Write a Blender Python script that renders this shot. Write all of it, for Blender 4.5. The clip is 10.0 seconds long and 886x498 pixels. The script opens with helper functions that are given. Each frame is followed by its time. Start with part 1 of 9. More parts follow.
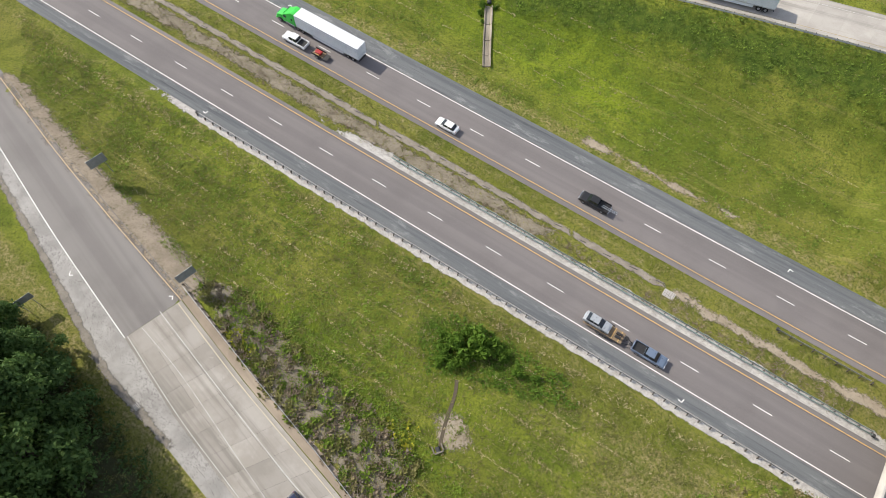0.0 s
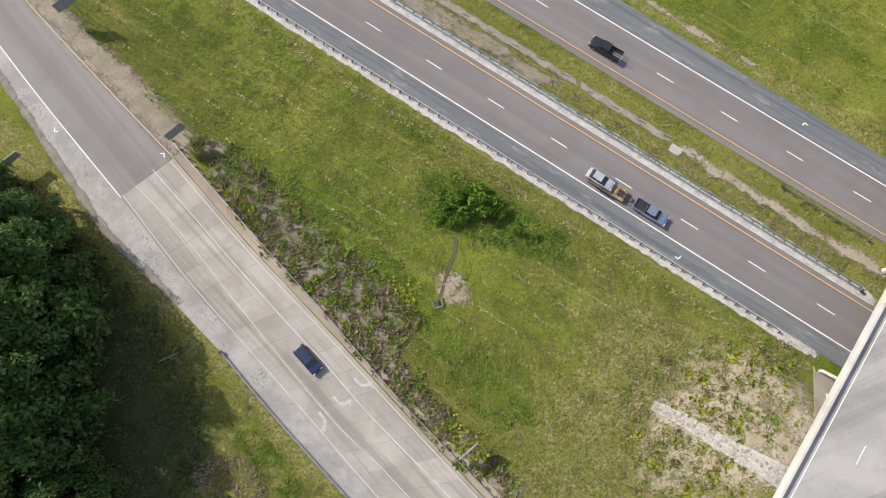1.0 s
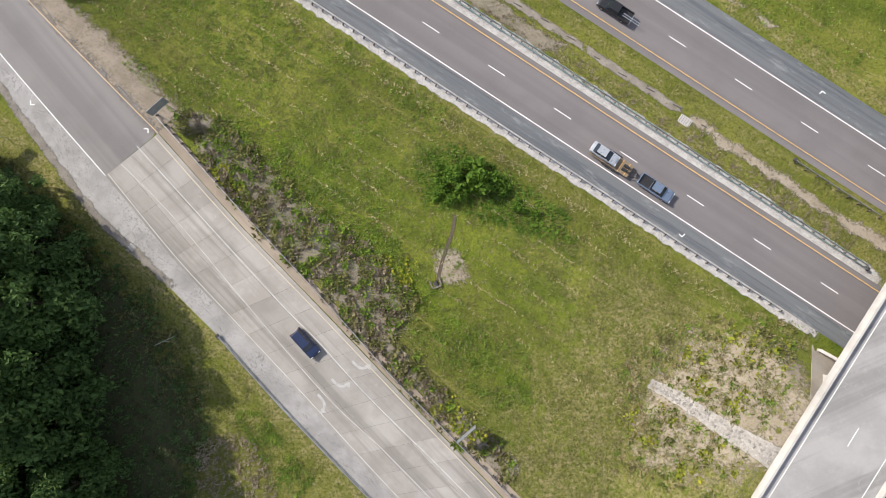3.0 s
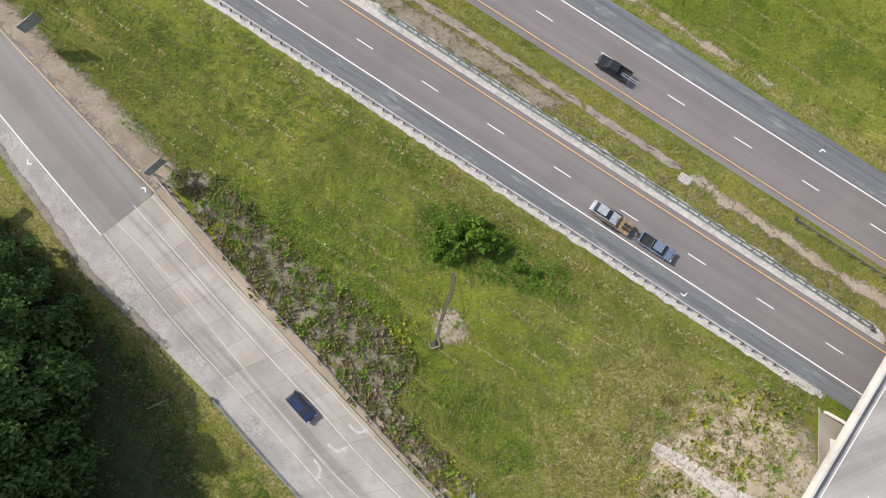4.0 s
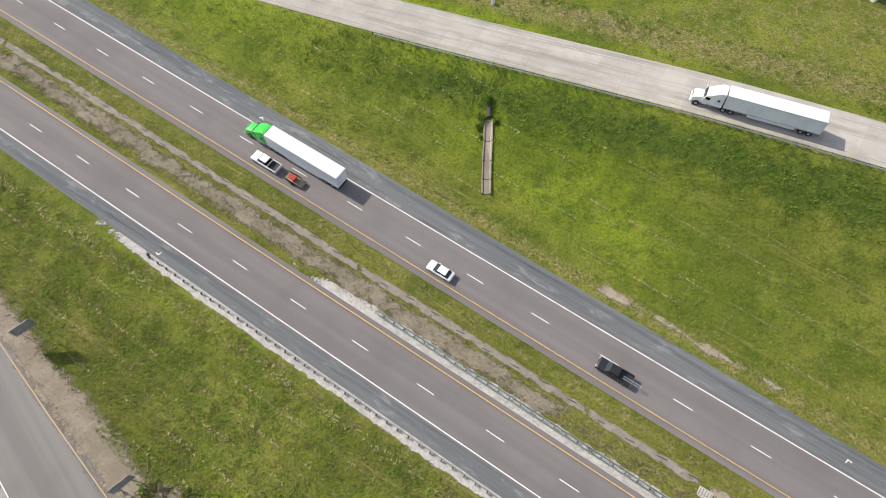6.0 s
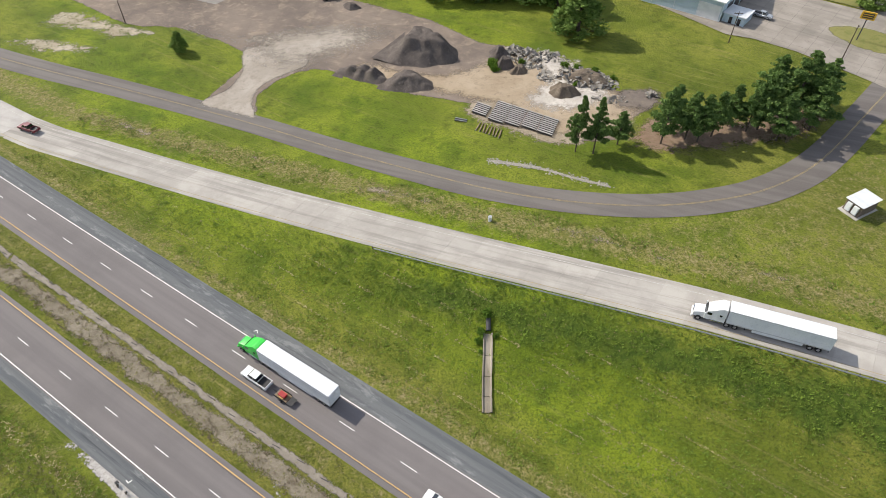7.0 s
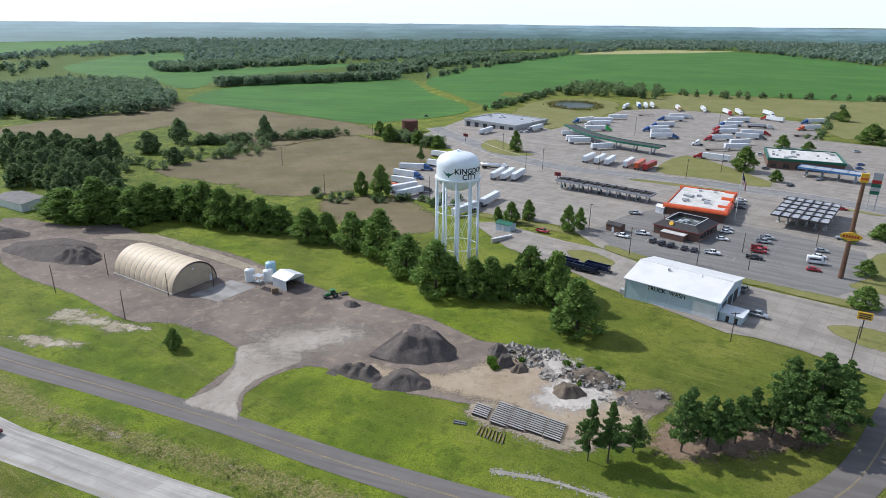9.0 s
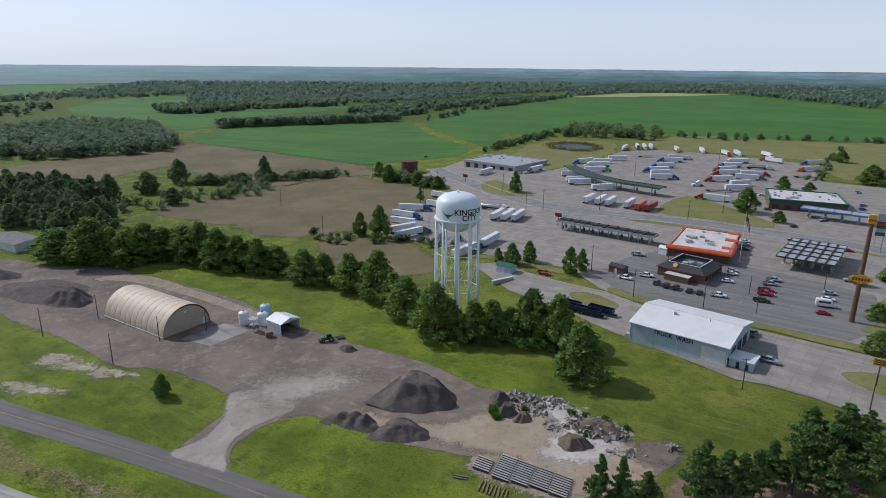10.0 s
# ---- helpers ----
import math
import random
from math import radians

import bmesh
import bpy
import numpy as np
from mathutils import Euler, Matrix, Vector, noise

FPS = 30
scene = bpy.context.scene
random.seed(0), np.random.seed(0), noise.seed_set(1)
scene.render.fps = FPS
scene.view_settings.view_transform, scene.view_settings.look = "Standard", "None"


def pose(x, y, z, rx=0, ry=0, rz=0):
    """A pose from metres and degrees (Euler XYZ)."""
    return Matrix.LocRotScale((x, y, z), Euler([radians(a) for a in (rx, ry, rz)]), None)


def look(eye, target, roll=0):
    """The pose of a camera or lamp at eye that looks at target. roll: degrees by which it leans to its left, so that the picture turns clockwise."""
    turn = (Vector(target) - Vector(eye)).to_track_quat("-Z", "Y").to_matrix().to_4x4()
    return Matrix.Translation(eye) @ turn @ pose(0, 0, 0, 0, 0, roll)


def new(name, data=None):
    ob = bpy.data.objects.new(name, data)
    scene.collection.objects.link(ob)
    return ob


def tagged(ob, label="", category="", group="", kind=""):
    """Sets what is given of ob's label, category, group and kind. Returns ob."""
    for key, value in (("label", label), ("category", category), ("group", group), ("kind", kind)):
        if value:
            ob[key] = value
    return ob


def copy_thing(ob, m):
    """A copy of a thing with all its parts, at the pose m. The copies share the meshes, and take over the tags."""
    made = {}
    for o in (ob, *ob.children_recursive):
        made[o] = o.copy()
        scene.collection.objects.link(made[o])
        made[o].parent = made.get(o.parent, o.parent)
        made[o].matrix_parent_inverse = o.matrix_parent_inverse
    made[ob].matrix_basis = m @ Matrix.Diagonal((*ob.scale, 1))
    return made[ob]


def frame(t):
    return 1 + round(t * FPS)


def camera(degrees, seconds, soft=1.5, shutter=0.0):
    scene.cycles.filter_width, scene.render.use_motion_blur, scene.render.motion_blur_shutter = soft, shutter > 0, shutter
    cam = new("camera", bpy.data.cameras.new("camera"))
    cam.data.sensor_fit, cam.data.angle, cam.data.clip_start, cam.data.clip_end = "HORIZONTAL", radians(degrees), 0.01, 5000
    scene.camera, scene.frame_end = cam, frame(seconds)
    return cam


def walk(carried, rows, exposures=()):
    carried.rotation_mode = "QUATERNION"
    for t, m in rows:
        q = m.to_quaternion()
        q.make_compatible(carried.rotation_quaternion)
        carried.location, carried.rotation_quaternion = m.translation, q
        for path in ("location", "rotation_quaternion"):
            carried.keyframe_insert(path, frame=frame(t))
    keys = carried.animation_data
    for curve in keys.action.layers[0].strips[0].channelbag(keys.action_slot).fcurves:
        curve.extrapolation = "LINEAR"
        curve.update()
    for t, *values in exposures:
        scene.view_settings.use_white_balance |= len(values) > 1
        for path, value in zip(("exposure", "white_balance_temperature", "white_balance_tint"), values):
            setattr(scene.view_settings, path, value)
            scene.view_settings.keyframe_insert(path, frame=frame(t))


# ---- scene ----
from mathutils.geometry import delaunay_2d_cdt

cam = camera(70.28, 10.0, soft=0.5)
PATH = [
    (0.0, 2.398, 0.169, 97.846, 25.916, 0.018, -0.058),
    (0.5, 2.492, 2.649, 97.611, 16.311, 0.102, -0.072),
    (1.0, 2.583, 5.137, 97.348, 10.414, 0.117, -0.112),
    (1.5, 2.669, 7.633, 97.060, 6.609, 0.120, -0.137),
    (2.0, 2.752, 10.135, 96.748, 4.130, 0.126, -0.175),
    (2.5, 2.830, 12.643, 96.413, 2.872, 0.125, -0.217),
    (3.0, 2.905, 15.156, 96.058, 2.700, 0.117, -0.248),
    (3.5, 2.977, 17.673, 95.685, 3.450, 0.103, -0.253),
    (4.0, 3.045, 20.194, 95.294, 5.097, 0.094, -0.235),
    (4.5, 3.110, 22.718, 94.889, 8.074, 0.098, -0.239),
    (5.0, 3.172, 25.243, 94.471, 12.628, 0.028, -0.219),
    (5.5, 3.230, 27.770, 94.042, 19.019, -0.076, -0.167),
    (6.0, 3.286, 30.296, 93.604, 26.842, -0.176, -0.113),
    (6.5, 3.340, 32.823, 93.158, 35.506, -0.245, -0.097),
    (7.0, 3.390, 35.348, 92.707, 44.363, -0.282, -0.133),
    (7.5, 3.439, 37.871, 92.252, 52.630, -0.353, -0.157),
    (8.0, 3.485, 40.391, 91.795, 59.871, -0.425, -0.158),
    (8.5, 3.529, 42.907, 91.339, 65.639, -0.473, -0.137),
    (9.0, 3.571, 45.420, 90.884, 69.775, -0.504, -0.145),
    (9.5, 3.611, 47.927, 90.433, 72.234, -0.524, -0.147),
    (10.0, 3.650, 50.427, 89.987, 73.400, -0.552, -0.158),
]
walk(cam, [(t, pose(x, y, z, rx, ry, rz)) for t, x, y, z, rx, ry, rz in PATH], exposures=[(0.0, 0.21, 6850, 10), (2.0, 0.25, 6650, 12), (5.0, 0.21, 6750, 12), (6.6, 0.13, 6900, 10), (7.5, 0.10, 6650, 10), (8.0, 0.08, 6300, 10), (9.0, -0.12, 6000, 10), (9.5, -0.46, 5950, 11), (10.0, -0.72, 5900, 12)])

# ---- light ----
SUN_AZ, SUN_EL = -57.0, 39.5           # degrees clockwise from +y, degrees above the ground
world = bpy.data.worlds.new("sky")
scene.world = world
world.use_nodes = True
wn = world.node_tree
sky = wn.nodes.new("ShaderNodeTexSky")
sky.sky_type, sky.sun_disc = "NISHITA", False
sky.sun_elevation, sky.sun_rotation = radians(SUN_EL), radians(SUN_AZ)
sky.altitude, sky.air_density, sky.dust_density, sky.ozone_density = 250, 0.75, 2.6, 3.0
wn.nodes["Background"].inputs["Strength"].default_value = 0.135
tint = wn.nodes.new("ShaderNodeMix")
tint.data_type, tint.blend_type = "RGBA", "MULTIPLY"
tint.inputs["Factor"].default_value = 1.0
tint.inputs["B"].default_value = (0.87, 0.96, 1.10, 1)
wn.links.new(sky.outputs[0], tint.inputs["A"])
haze = wn.nodes.new("ShaderNodeMix")
haze.data_type = "RGBA"
haze.inputs["B"].default_value = (10.8, 11.5, 12.0, 1)
# summer haze: whiter towards the horizon all round
up_axis = wn.nodes.new("ShaderNodeSeparateXYZ")
wn.links.new(wn.nodes.new("ShaderNodeTexCoord").outputs["Generated"], up_axis.inputs[0])
thick = wn.nodes.new("ShaderNodeMapRange")
thick.interpolation_type = "SMOOTHSTEP"
for key, value in (("From Min", 0.0), ("From Max", 0.30), ("To Min", 0.68), ("To Max", 0.22)):
    thick.inputs[key].default_value = value
wn.links.new(up_axis.outputs[2], thick.inputs["Value"])
wn.links.new(thick.outputs[0], haze.inputs["Factor"])
wn.links.new(tint.outputs["Result"], haze.inputs["A"])
wn.links.new(haze.outputs["Result"], wn.nodes["Background"].inputs["Color"])
sun_data = bpy.data.lights.new("sun", "SUN")
sun_data.energy, sun_data.angle, sun_data.color = 5.0, radians(0.53), (1.0, 0.95, 0.86)
sun = new("sun", sun_data)
_el, _az = radians(SUN_EL), radians(SUN_AZ)
sun.matrix_world = look((0, 0, 300), Vector((0, 0, 300)) - Vector((math.sin(_az) * math.cos(_el), math.cos(_az) * math.cos(_el), math.sin(_el))))


# ---- materials ----
class Nodes:
    """A material under construction: short calls for nodes and links."""

    def __init__(self, name):
        self.m = bpy.data.materials.new(name)
        self.m.use_nodes = True
        self.t = self.m.node_tree
        self.b = self.t.nodes["Principled BSDF"]
        self.co = self.t.nodes.new("ShaderNodeTexCoord").outputs["Object"]

    def put(self, sock, v):
        if isinstance(v, bpy.types.NodeSocket):
            self.t.links.new(v, sock)
        elif isinstance(v, (tuple, list)) and len(v) == 3 and sock.type == "RGBA":
            sock.default_value = (*v, 1)
        else:
            sock.default_value = v

    def noise(self, scale, detail=3.0, rough=0.55, co=None, warp=0.0):
        n = self.t.nodes.new("ShaderNodeTexNoise")
        n.inputs["Scale"].default_value, n.inputs["Detail"].default_value, n.inputs["Roughness"].default_value = scale, detail, rough
        n.inputs["Distortion"].default_value = warp
        self.t.links.new(co or self.co, n.inputs["Vector"])
        return n.outputs["Fac"]

    def cells(self, scale, co=None, out="Distance"):
        n = self.t.nodes.new("ShaderNodeTexVoronoi")
        n.inputs["Scale"].default_value = scale
        self.t.links.new(co or self.co, n.inputs["Vector"])
        return n.outputs[out]

    def mapped(self, scale=(1, 1, 1), rz=0.0):
        """Object coordinates turned by rz, then scaled along the turned axes."""
        r, s = self.t.nodes.new("ShaderNodeMapping"), self.t.nodes.new("ShaderNodeMapping")
        r.inputs["Rotation"].default_value, s.inputs["Scale"].default_value = (0, 0, rz), scale
        self.t.links.new(self.co, r.inputs["Vector"])
        self.t.links.new(r.outputs[0], s.inputs["Vector"])
        return s.outputs[0]

    def ramp(self, fac, lo, hi, a=0.0, b=1.0):
        n = self.t.nodes.new("ShaderNodeMapRange")
        n.interpolation_type = "SMOOTHSTEP"
        for k, v in zip(("From Min", "From Max", "To Min", "To Max"), (lo, hi, a, b)):
            n.inputs[k].default_value = v
        self.put(n.inputs["Value"], fac)
        return n.outputs[0]

    def mix(self, fac, a, b, how="MIX"):
        n = self.t.nodes.new("ShaderNodeMix")
        n.data_type, n.blend_type = "RGBA", how
        self.put(n.inputs["Factor"], fac), self.put(n.inputs["A"], a), self.put(n.inputs["B"], b)
        return n.outputs["Result"]

    def math(self, op, a, b=0.0):
        n = self.t.nodes.new("ShaderNodeMath")
        n.operation = op
        self.put(n.inputs[0], a), self.put(n.inputs[1], b)
        return n.outputs[0]

    def attr(self, name):
        n = self.t.nodes.new("ShaderNodeAttribute")
        n.attribute_name = name
        return n.outputs["Fac"]

    def island(self):
        return self.t.nodes.new("ShaderNodeNewGeometry").outputs["Random Per Island"]

    def each(self):
        return self.t.nodes.new("ShaderNodeObjectInfo").outputs["Random"]

    def bump(self, height, strength=0.4, distance=0.1):
        n = self.t.nodes.new("ShaderNodeBump")
        n.inputs["Strength"].default_value, n.inputs["Distance"].default_value = strength, distance
        self.put(n.inputs["Height"], height)
        self.t.links.new(n.outputs[0], self.b.inputs["Normal"])

    def done(self, color, rough=0.8, metal=0.0, spec=0.3):
        self.put(self.b.inputs["Base Color"], color)
        self.put(self.b.inputs["Roughness"], rough)
        self.put(self.b.inputs["Metallic"], metal)
        self.b.inputs["Specular IOR Level"].default_value = spec
        return self.m


def paint(name, a, b=None, scale=3.0, rough=0.6, metal=0.0, dirt=0.25, bump=0.0, spec=0.4, each=0.0):
    """A plain coat with two scales of variation: soft patches and finer dirt."""
    n = Nodes(name)
    b = b or tuple(v * 0.72 for v in a)
    c = n.mix(n.ramp(n.noise(scale), 0.35, 0.7), a, b)
    c = n.mix(n.math("MULTIPLY", n.ramp(n.noise(scale * 9, 4), 0.5, 0.8), dirt), c, (0.09, 0.08, 0.07))
    if each:
        c = n.mix(n.math("MULTIPLY", n.each(), each), c, tuple(v * 0.35 for v in a))
    if bump:
        n.bump(n.noise(scale * 12, 4), bump, 0.03)
    return n.done(c, n.ramp(n.noise(scale * 4), 0.2, 0.8, rough * 0.85, min(1, rough * 1.15)), metal, spec)


ROAD_X, ROAD_Y, ROAD_H = 11.153, 47.291, -0.588      # a point of the highway and its heading


def grass_colour(n, lush, dry, rank):
    """Mown verge grass: lush and olive patches, mower lines along the road, straw litter, clumps and fine blades."""
    big, mid, fine = n.noise(0.05, 4, 0.6), n.noise(0.30, 6, 0.72), n.noise(2.6, 6, 0.8)
    green = n.mix(n.ramp(big, 0.36, 0.60), (0.122, 0.180, 0.013), (0.220, 0.286, 0.020))
    olive = n.mix(n.ramp(big, 0.40, 0.62), (0.134, 0.142, 0.023), (0.215, 0.202, 0.048))
    c = n.mix(lush, olive, green)
    c = n.mix(n.ramp(n.noise(0.11, 5, 0.7), 0.48, 0.64, 0.0, 0.85), c, n.mix(lush, (0.090, 0.112, 0.014), (0.090, 0.152, 0.010)))
    c = n.mix(n.ramp(mid, 0.51, 0.68, 0.0, 0.65), c, (0.064, 0.092, 0.010))
    # swaths of the mower: broad lighter and darker lanes, thin broken straw between them
    lanes = n.noise(1.0, 2, 0.5, n.mapped((0.006, 0.30, 0.2), -ROAD_H))
    tidy = n.math("SUBTRACT", 1.0, n.math("MULTIPLY", lush, 0.7))
    c = n.mix(n.math("MULTIPLY", n.ramp(lanes, 0.40, 0.60, 0.0, 0.28), tidy), c, (0.230, 0.235, 0.045))
    lines = n.noise(1.0, 5, 0.72, n.mapped((0.045, 0.85, 0.3), -ROAD_H))
    c = n.mix(n.math("MULTIPLY", n.ramp(lines, 0.54, 0.66, 0.0, 0.70), tidy), c, (0.290, 0.255, 0.085))
    t = n.math("ADD", dry, n.math("MULTIPLY", n.math("SUBTRACT", n.noise(0.5, 6, 0.78), 0.5), 2.2))
    c = n.mix(n.ramp(t, 0.32, 0.85), c, n.mix(n.ramp(n.noise(1.3, 5, 0.75), 0.34, 0.56), (0.330, 0.272, 0.140), (0.192, 0.190, 0.048)))
    w = n.math("ADD", rank, n.math("MULTIPLY", n.math("SUBTRACT", n.noise(0.22, 6, 0.75), 0.5), 1.6))
    c = n.mix(n.ramp(w, 0.30, 0.80), c, n.mix(n.ramp(n.noise(0.8, 5, 0.75), 0.40, 0.62), (0.052, 0.095, 0.012), (0.105, 0.152, 0.020)))
    c = n.mix(n.ramp(fine, 0.46, 0.66, 0.0, 0.80), c, (0.034, 0.050, 0.007))
    c = n.mix(n.ramp(n.noise(12.0, 3, 0.8), 0.48, 0.66, 0.0, 0.55), c, (0.028, 0.042, 0.007))
    c = n.mix(n.math("MULTIPLY", n.ramp(n.noise(5.2, 5, 0.8), 0.55, 0.68, 0.0, 0.65), tidy), c, (0.360, 0.330, 0.130))
    return c


def make_grass():
    n = Nodes("verge_grass")
    c = grass_colour(n, n.attr("lush"), n.attr("dry"), n.attr("rank"))
    n.bump(n.math("ADD", n.math("MULTIPLY", n.noise(1.1, 5, 0.75), 0.7), n.math("MULTIPLY", n.noise(6.0, 4, 0.8), 0.5)), 1.0, 0.5)
    return n.done(c, 0.9, 0, 0.15)


def soil(name, cols, scale=0.25, ragged=1.4, streak=None, bump=0.5, stones=0.0, soft=(0.28, 0.50)):
    """Bare ground with a ragged edge towards the grass round it (attribute edge: 0 at the rim, 1 inside)."""
    n = Nodes(name)
    a, b, d = cols
    c = n.mix(n.ramp(n.noise(scale, 5, 0.65), 0.35, 0.66), a, b)
    c = n.mix(n.ramp(n.noise(scale * 5, 5, 0.7, warp=0.6), 0.48, 0.72, 0, 0.75), c, d)
    if streak is not None:
        c = n.mix(n.ramp(n.noise(1.0, 5, 0.6, n.mapped((0.04, 0.55, 0.3), streak)), 0.5, 0.7, 0, 0.5), c, a)
    c = n.mix(n.ramp(n.noise(4.5, 4, 0.75), 0.45, 0.8, 0, 0.4), c, tuple(v * 0.5 for v in a))
    if stones:
        c = n.mix(n.ramp(n.cells(1.6), 0.05, 0.4, stones, 0), c, (0.5, 0.47, 0.42))
    e = n.math("ADD", n.attr("edge"), n.math("MULTIPLY", n.math("SUBTRACT", n.math("ADD", n.math("MULTIPLY", n.noise(0.35, 5, 0.7), 0.6), n.math("MULTIPLY", n.noise(2.4, 4, 0.7), 0.4)), 0.5), ragged * 1.5))
    n.put(n.b.inputs["Alpha"], n.ramp(e, *soft))
    n.bump(n.noise(1.6, 5, 0.75), bump, 0.25)
    return n.done(c, 0.92, 0, 0.15)


def make_asphalt(name, a, b, streak, crack=0.5, spots=0.3):
    """Rolled asphalt with worn wheel tracks along local x, patches and hairline cracks."""
    n = Nodes(name)
    tracks = n.noise(1.0, 3, 0.5, n.mapped((0.012, 0.55, 0.4), streak))
    c = n.mix(n.ramp(tracks, 0.35, 0.65), a, b)
    c = n.mix(n.ramp(n.noise(0.12, 4), 0.45, 0.7, 0, 0.35), c, tuple(v * 0.78 for v in a))
    c = n.mix(n.ramp(n.noise(9, 3, 0.8), 0.4, 0.8, 0, 0.35), c, tuple(v * 1.35 for v in b))
    k = n.t.nodes.new("ShaderNodeTexVoronoi")
    k.feature = "DISTANCE_TO_EDGE"
    k.inputs["Scale"].default_value = 0.22
    n.t.links.new(n.mapped((0.5, 1.0, 1.0), streak), k.inputs["Vector"])
    c = n.mix(n.ramp(k.outputs["Distance"], 0.0, 0.012, crack, 0), c, (0.025, 0.025, 0.028))
    n.bump(n.noise(14, 3, 0.8), 0.25, 0.02)
    return n.done(c, 0.85, 0, 0.25)


def make_shoulder(name, a, b):
    """Older blue-grey shoulder: long scuffs, pale ravelled patches and a paving seam."""
    n = Nodes(name)
    c = n.mix(n.ramp(n.noise(1.0, 4, 0.6, n.mapped((0.02, 0.9, 0.4))), 0.36, 0.64), a, b)
    c = n.mix(n.ramp(n.noise(1.0, 6, 0.78, n.mapped((0.16, 0.55, 0.4))), 0.53, 0.66, 0, 0.7), c, (0.235, 0.240, 0.240))
    c = n.mix(n.ramp(n.noise(1.0, 5, 0.7, n.mapped((0.05, 1.6, 0.4))), 0.56, 0.68, 0, 0.6), c, tuple(v * 0.45 for v in a))
    c = n.mix(n.ramp(n.noise(10, 3, 0.8), 0.45, 0.75, 0, 0.4), c, tuple(v * 0.5 for v in a))
    n.bump(n.noise(14, 3, 0.8), 0.3, 0.02)
    return n.done(c, 0.88, 0, 0.22)


def make_concrete(name, a, b, streak=0.0, stain=0.35, craze=0.0, joints=0.0):
    """Old slab concrete: pale and grey blotches, dark wheel bands along local x, fine pitting."""
    n = Nodes(name)
    c = n.mix(n.ramp(n.noise(0.16, 5, 0.6), 0.35, 0.65), a, b)
    c = n.mix(n.ramp(n.noise(1.0, 4, 0.55, n.mapped((0.014, 0.42, 0.4), streak)), 0.46, 0.68, 0, stain), c, tuple(v * 0.55 for v in a))
    c = n.mix(n.ramp(n.noise(0.9, 5, 0.7, warp=0.5), 0.55, 0.75, 0, 0.35), c, tuple(min(0.8, v * 1.25) for v in b))
    c = n.mix(n.ramp(n.noise(6, 4, 0.75), 0.5, 0.8, 0, 0.3), c, tuple(v * 0.5 for v in a))
    if craze:
        k = n.t.nodes.new("ShaderNodeTexVoronoi")
        k.feature = "DISTANCE_TO_EDGE"
        k.inputs["Scale"].default_value = 1.7
        n.t.links.new(n.co, k.inputs["Vector"])
        where = n.ramp(n.noise(0.12, 4), 0.48, 0.60)
        c = n.mix(n.math("MULTIPLY", n.ramp(k.outputs["Distance"], 0.0, 0.05, craze * 0.8, 0), where), c, (0.10, 0.095, 0.085))
    if joints:
        k = n.t.nodes.new("ShaderNodeTexBrick")
        k.offset, k.squash = 0.0, 1.0
        for key, value in (("Scale", 1.0), ("Mortar Size", 0.05), ("Mortar Smooth", 0.3), ("Brick Width", joints), ("Row Height", joints)):
            k.inputs[key].default_value = value
        n.t.links.new(n.mapped((1, 1, 1), streak), k.inputs["Vector"])
        c = n.mix(n.math("MULTIPLY", k.outputs["Fac"], 0.55), c, (0.085, 0.078, 0.068))
        slab = n.cells(1.0 / joints, n.mapped((1, 1, 1), streak), "Color")
        c = n.mix(n.ramp(slab, 0.3, 0.9, 0, 0.22), c, tuple(v * 0.6 for v in a))
    n.bump(n.noise(9, 4, 0.8), 0.2, 0.02)
    return n.done(c, 0.82, 0, 0.3)


def make_ravelled(name, a, b, streak):
    """Crumbling shoulder concrete: pitted grey patches, exposed dark stones and long hairline cracks."""
    n = Nodes(name)
    c = n.mix(n.ramp(n.noise(0.20, 5, 0.65), 0.36, 0.64), a, b)
    where = n.ramp(n.noise(0.10, 4, 0.6), 0.50, 0.62)
    pits = n.ramp(n.noise(3.2, 6, 0.82, warp=0.4), 0.50, 0.60)
    c = n.mix(n.math("MULTIPLY", n.math("MULTIPLY", pits, where), 0.75), c, (0.105, 0.100, 0.096))
    c = n.mix(n.ramp(n.noise(0.9, 6, 0.8), 0.58, 0.72, 0, 0.5), c, tuple(v * 0.55 for v in a))
    crack = n.noise(0.45, 3, 0.6, n.mapped((0.35, 1.0, 1.0), streak), 1.5)
    c = n.mix(n.ramp(n.math("ABSOLUTE", n.math("SUBTRACT", crack, 0.5)), 0.0, 0.006, 0.7, 0.0), c, (0.085, 0.080, 0.074))
    c = n.mix(n.ramp(n.noise(8, 4, 0.8), 0.5, 0.75, 0, 0.35), c, tuple(v * 0.5 for v in a))
    n.bump(n.noise(5, 5, 0.8), 0.4, 0.03)
    return n.done(c, 0.86, 0, 0.25)


M_GRASS = make_grass()
M_HWY = make_asphalt("highway_asphalt", (0.139, 0.127, 0.126), (0.166, 0.151, 0.149), 0.0, 0.0)
M_SHOULDER = make_shoulder("shoulder_asphalt", (0.098, 0.106, 0.114), (0.140, 0.146, 0.150))
M_FRONT = make_asphalt("frontage_asphalt", (0.114, 0.102, 0.095), (0.148, 0.134, 0.125), 0.38, 0.10)
M_RAMPA = make_asphalt("ramp_asphalt", (0.152, 0.141, 0.135), (0.192, 0.180, 0.171), 0.86, 0.0)
M_RAMPN = make_concrete("north_ramp_concrete", (0.335, 0.318, 0.297), (0.415, 0.394, 0.368), 0.39, 0.25)
M_SHOULDC = make_ravelled("worn_shoulder_concrete", (0.235, 0.226, 0.214), (0.335, 0.322, 0.304), 0.81)
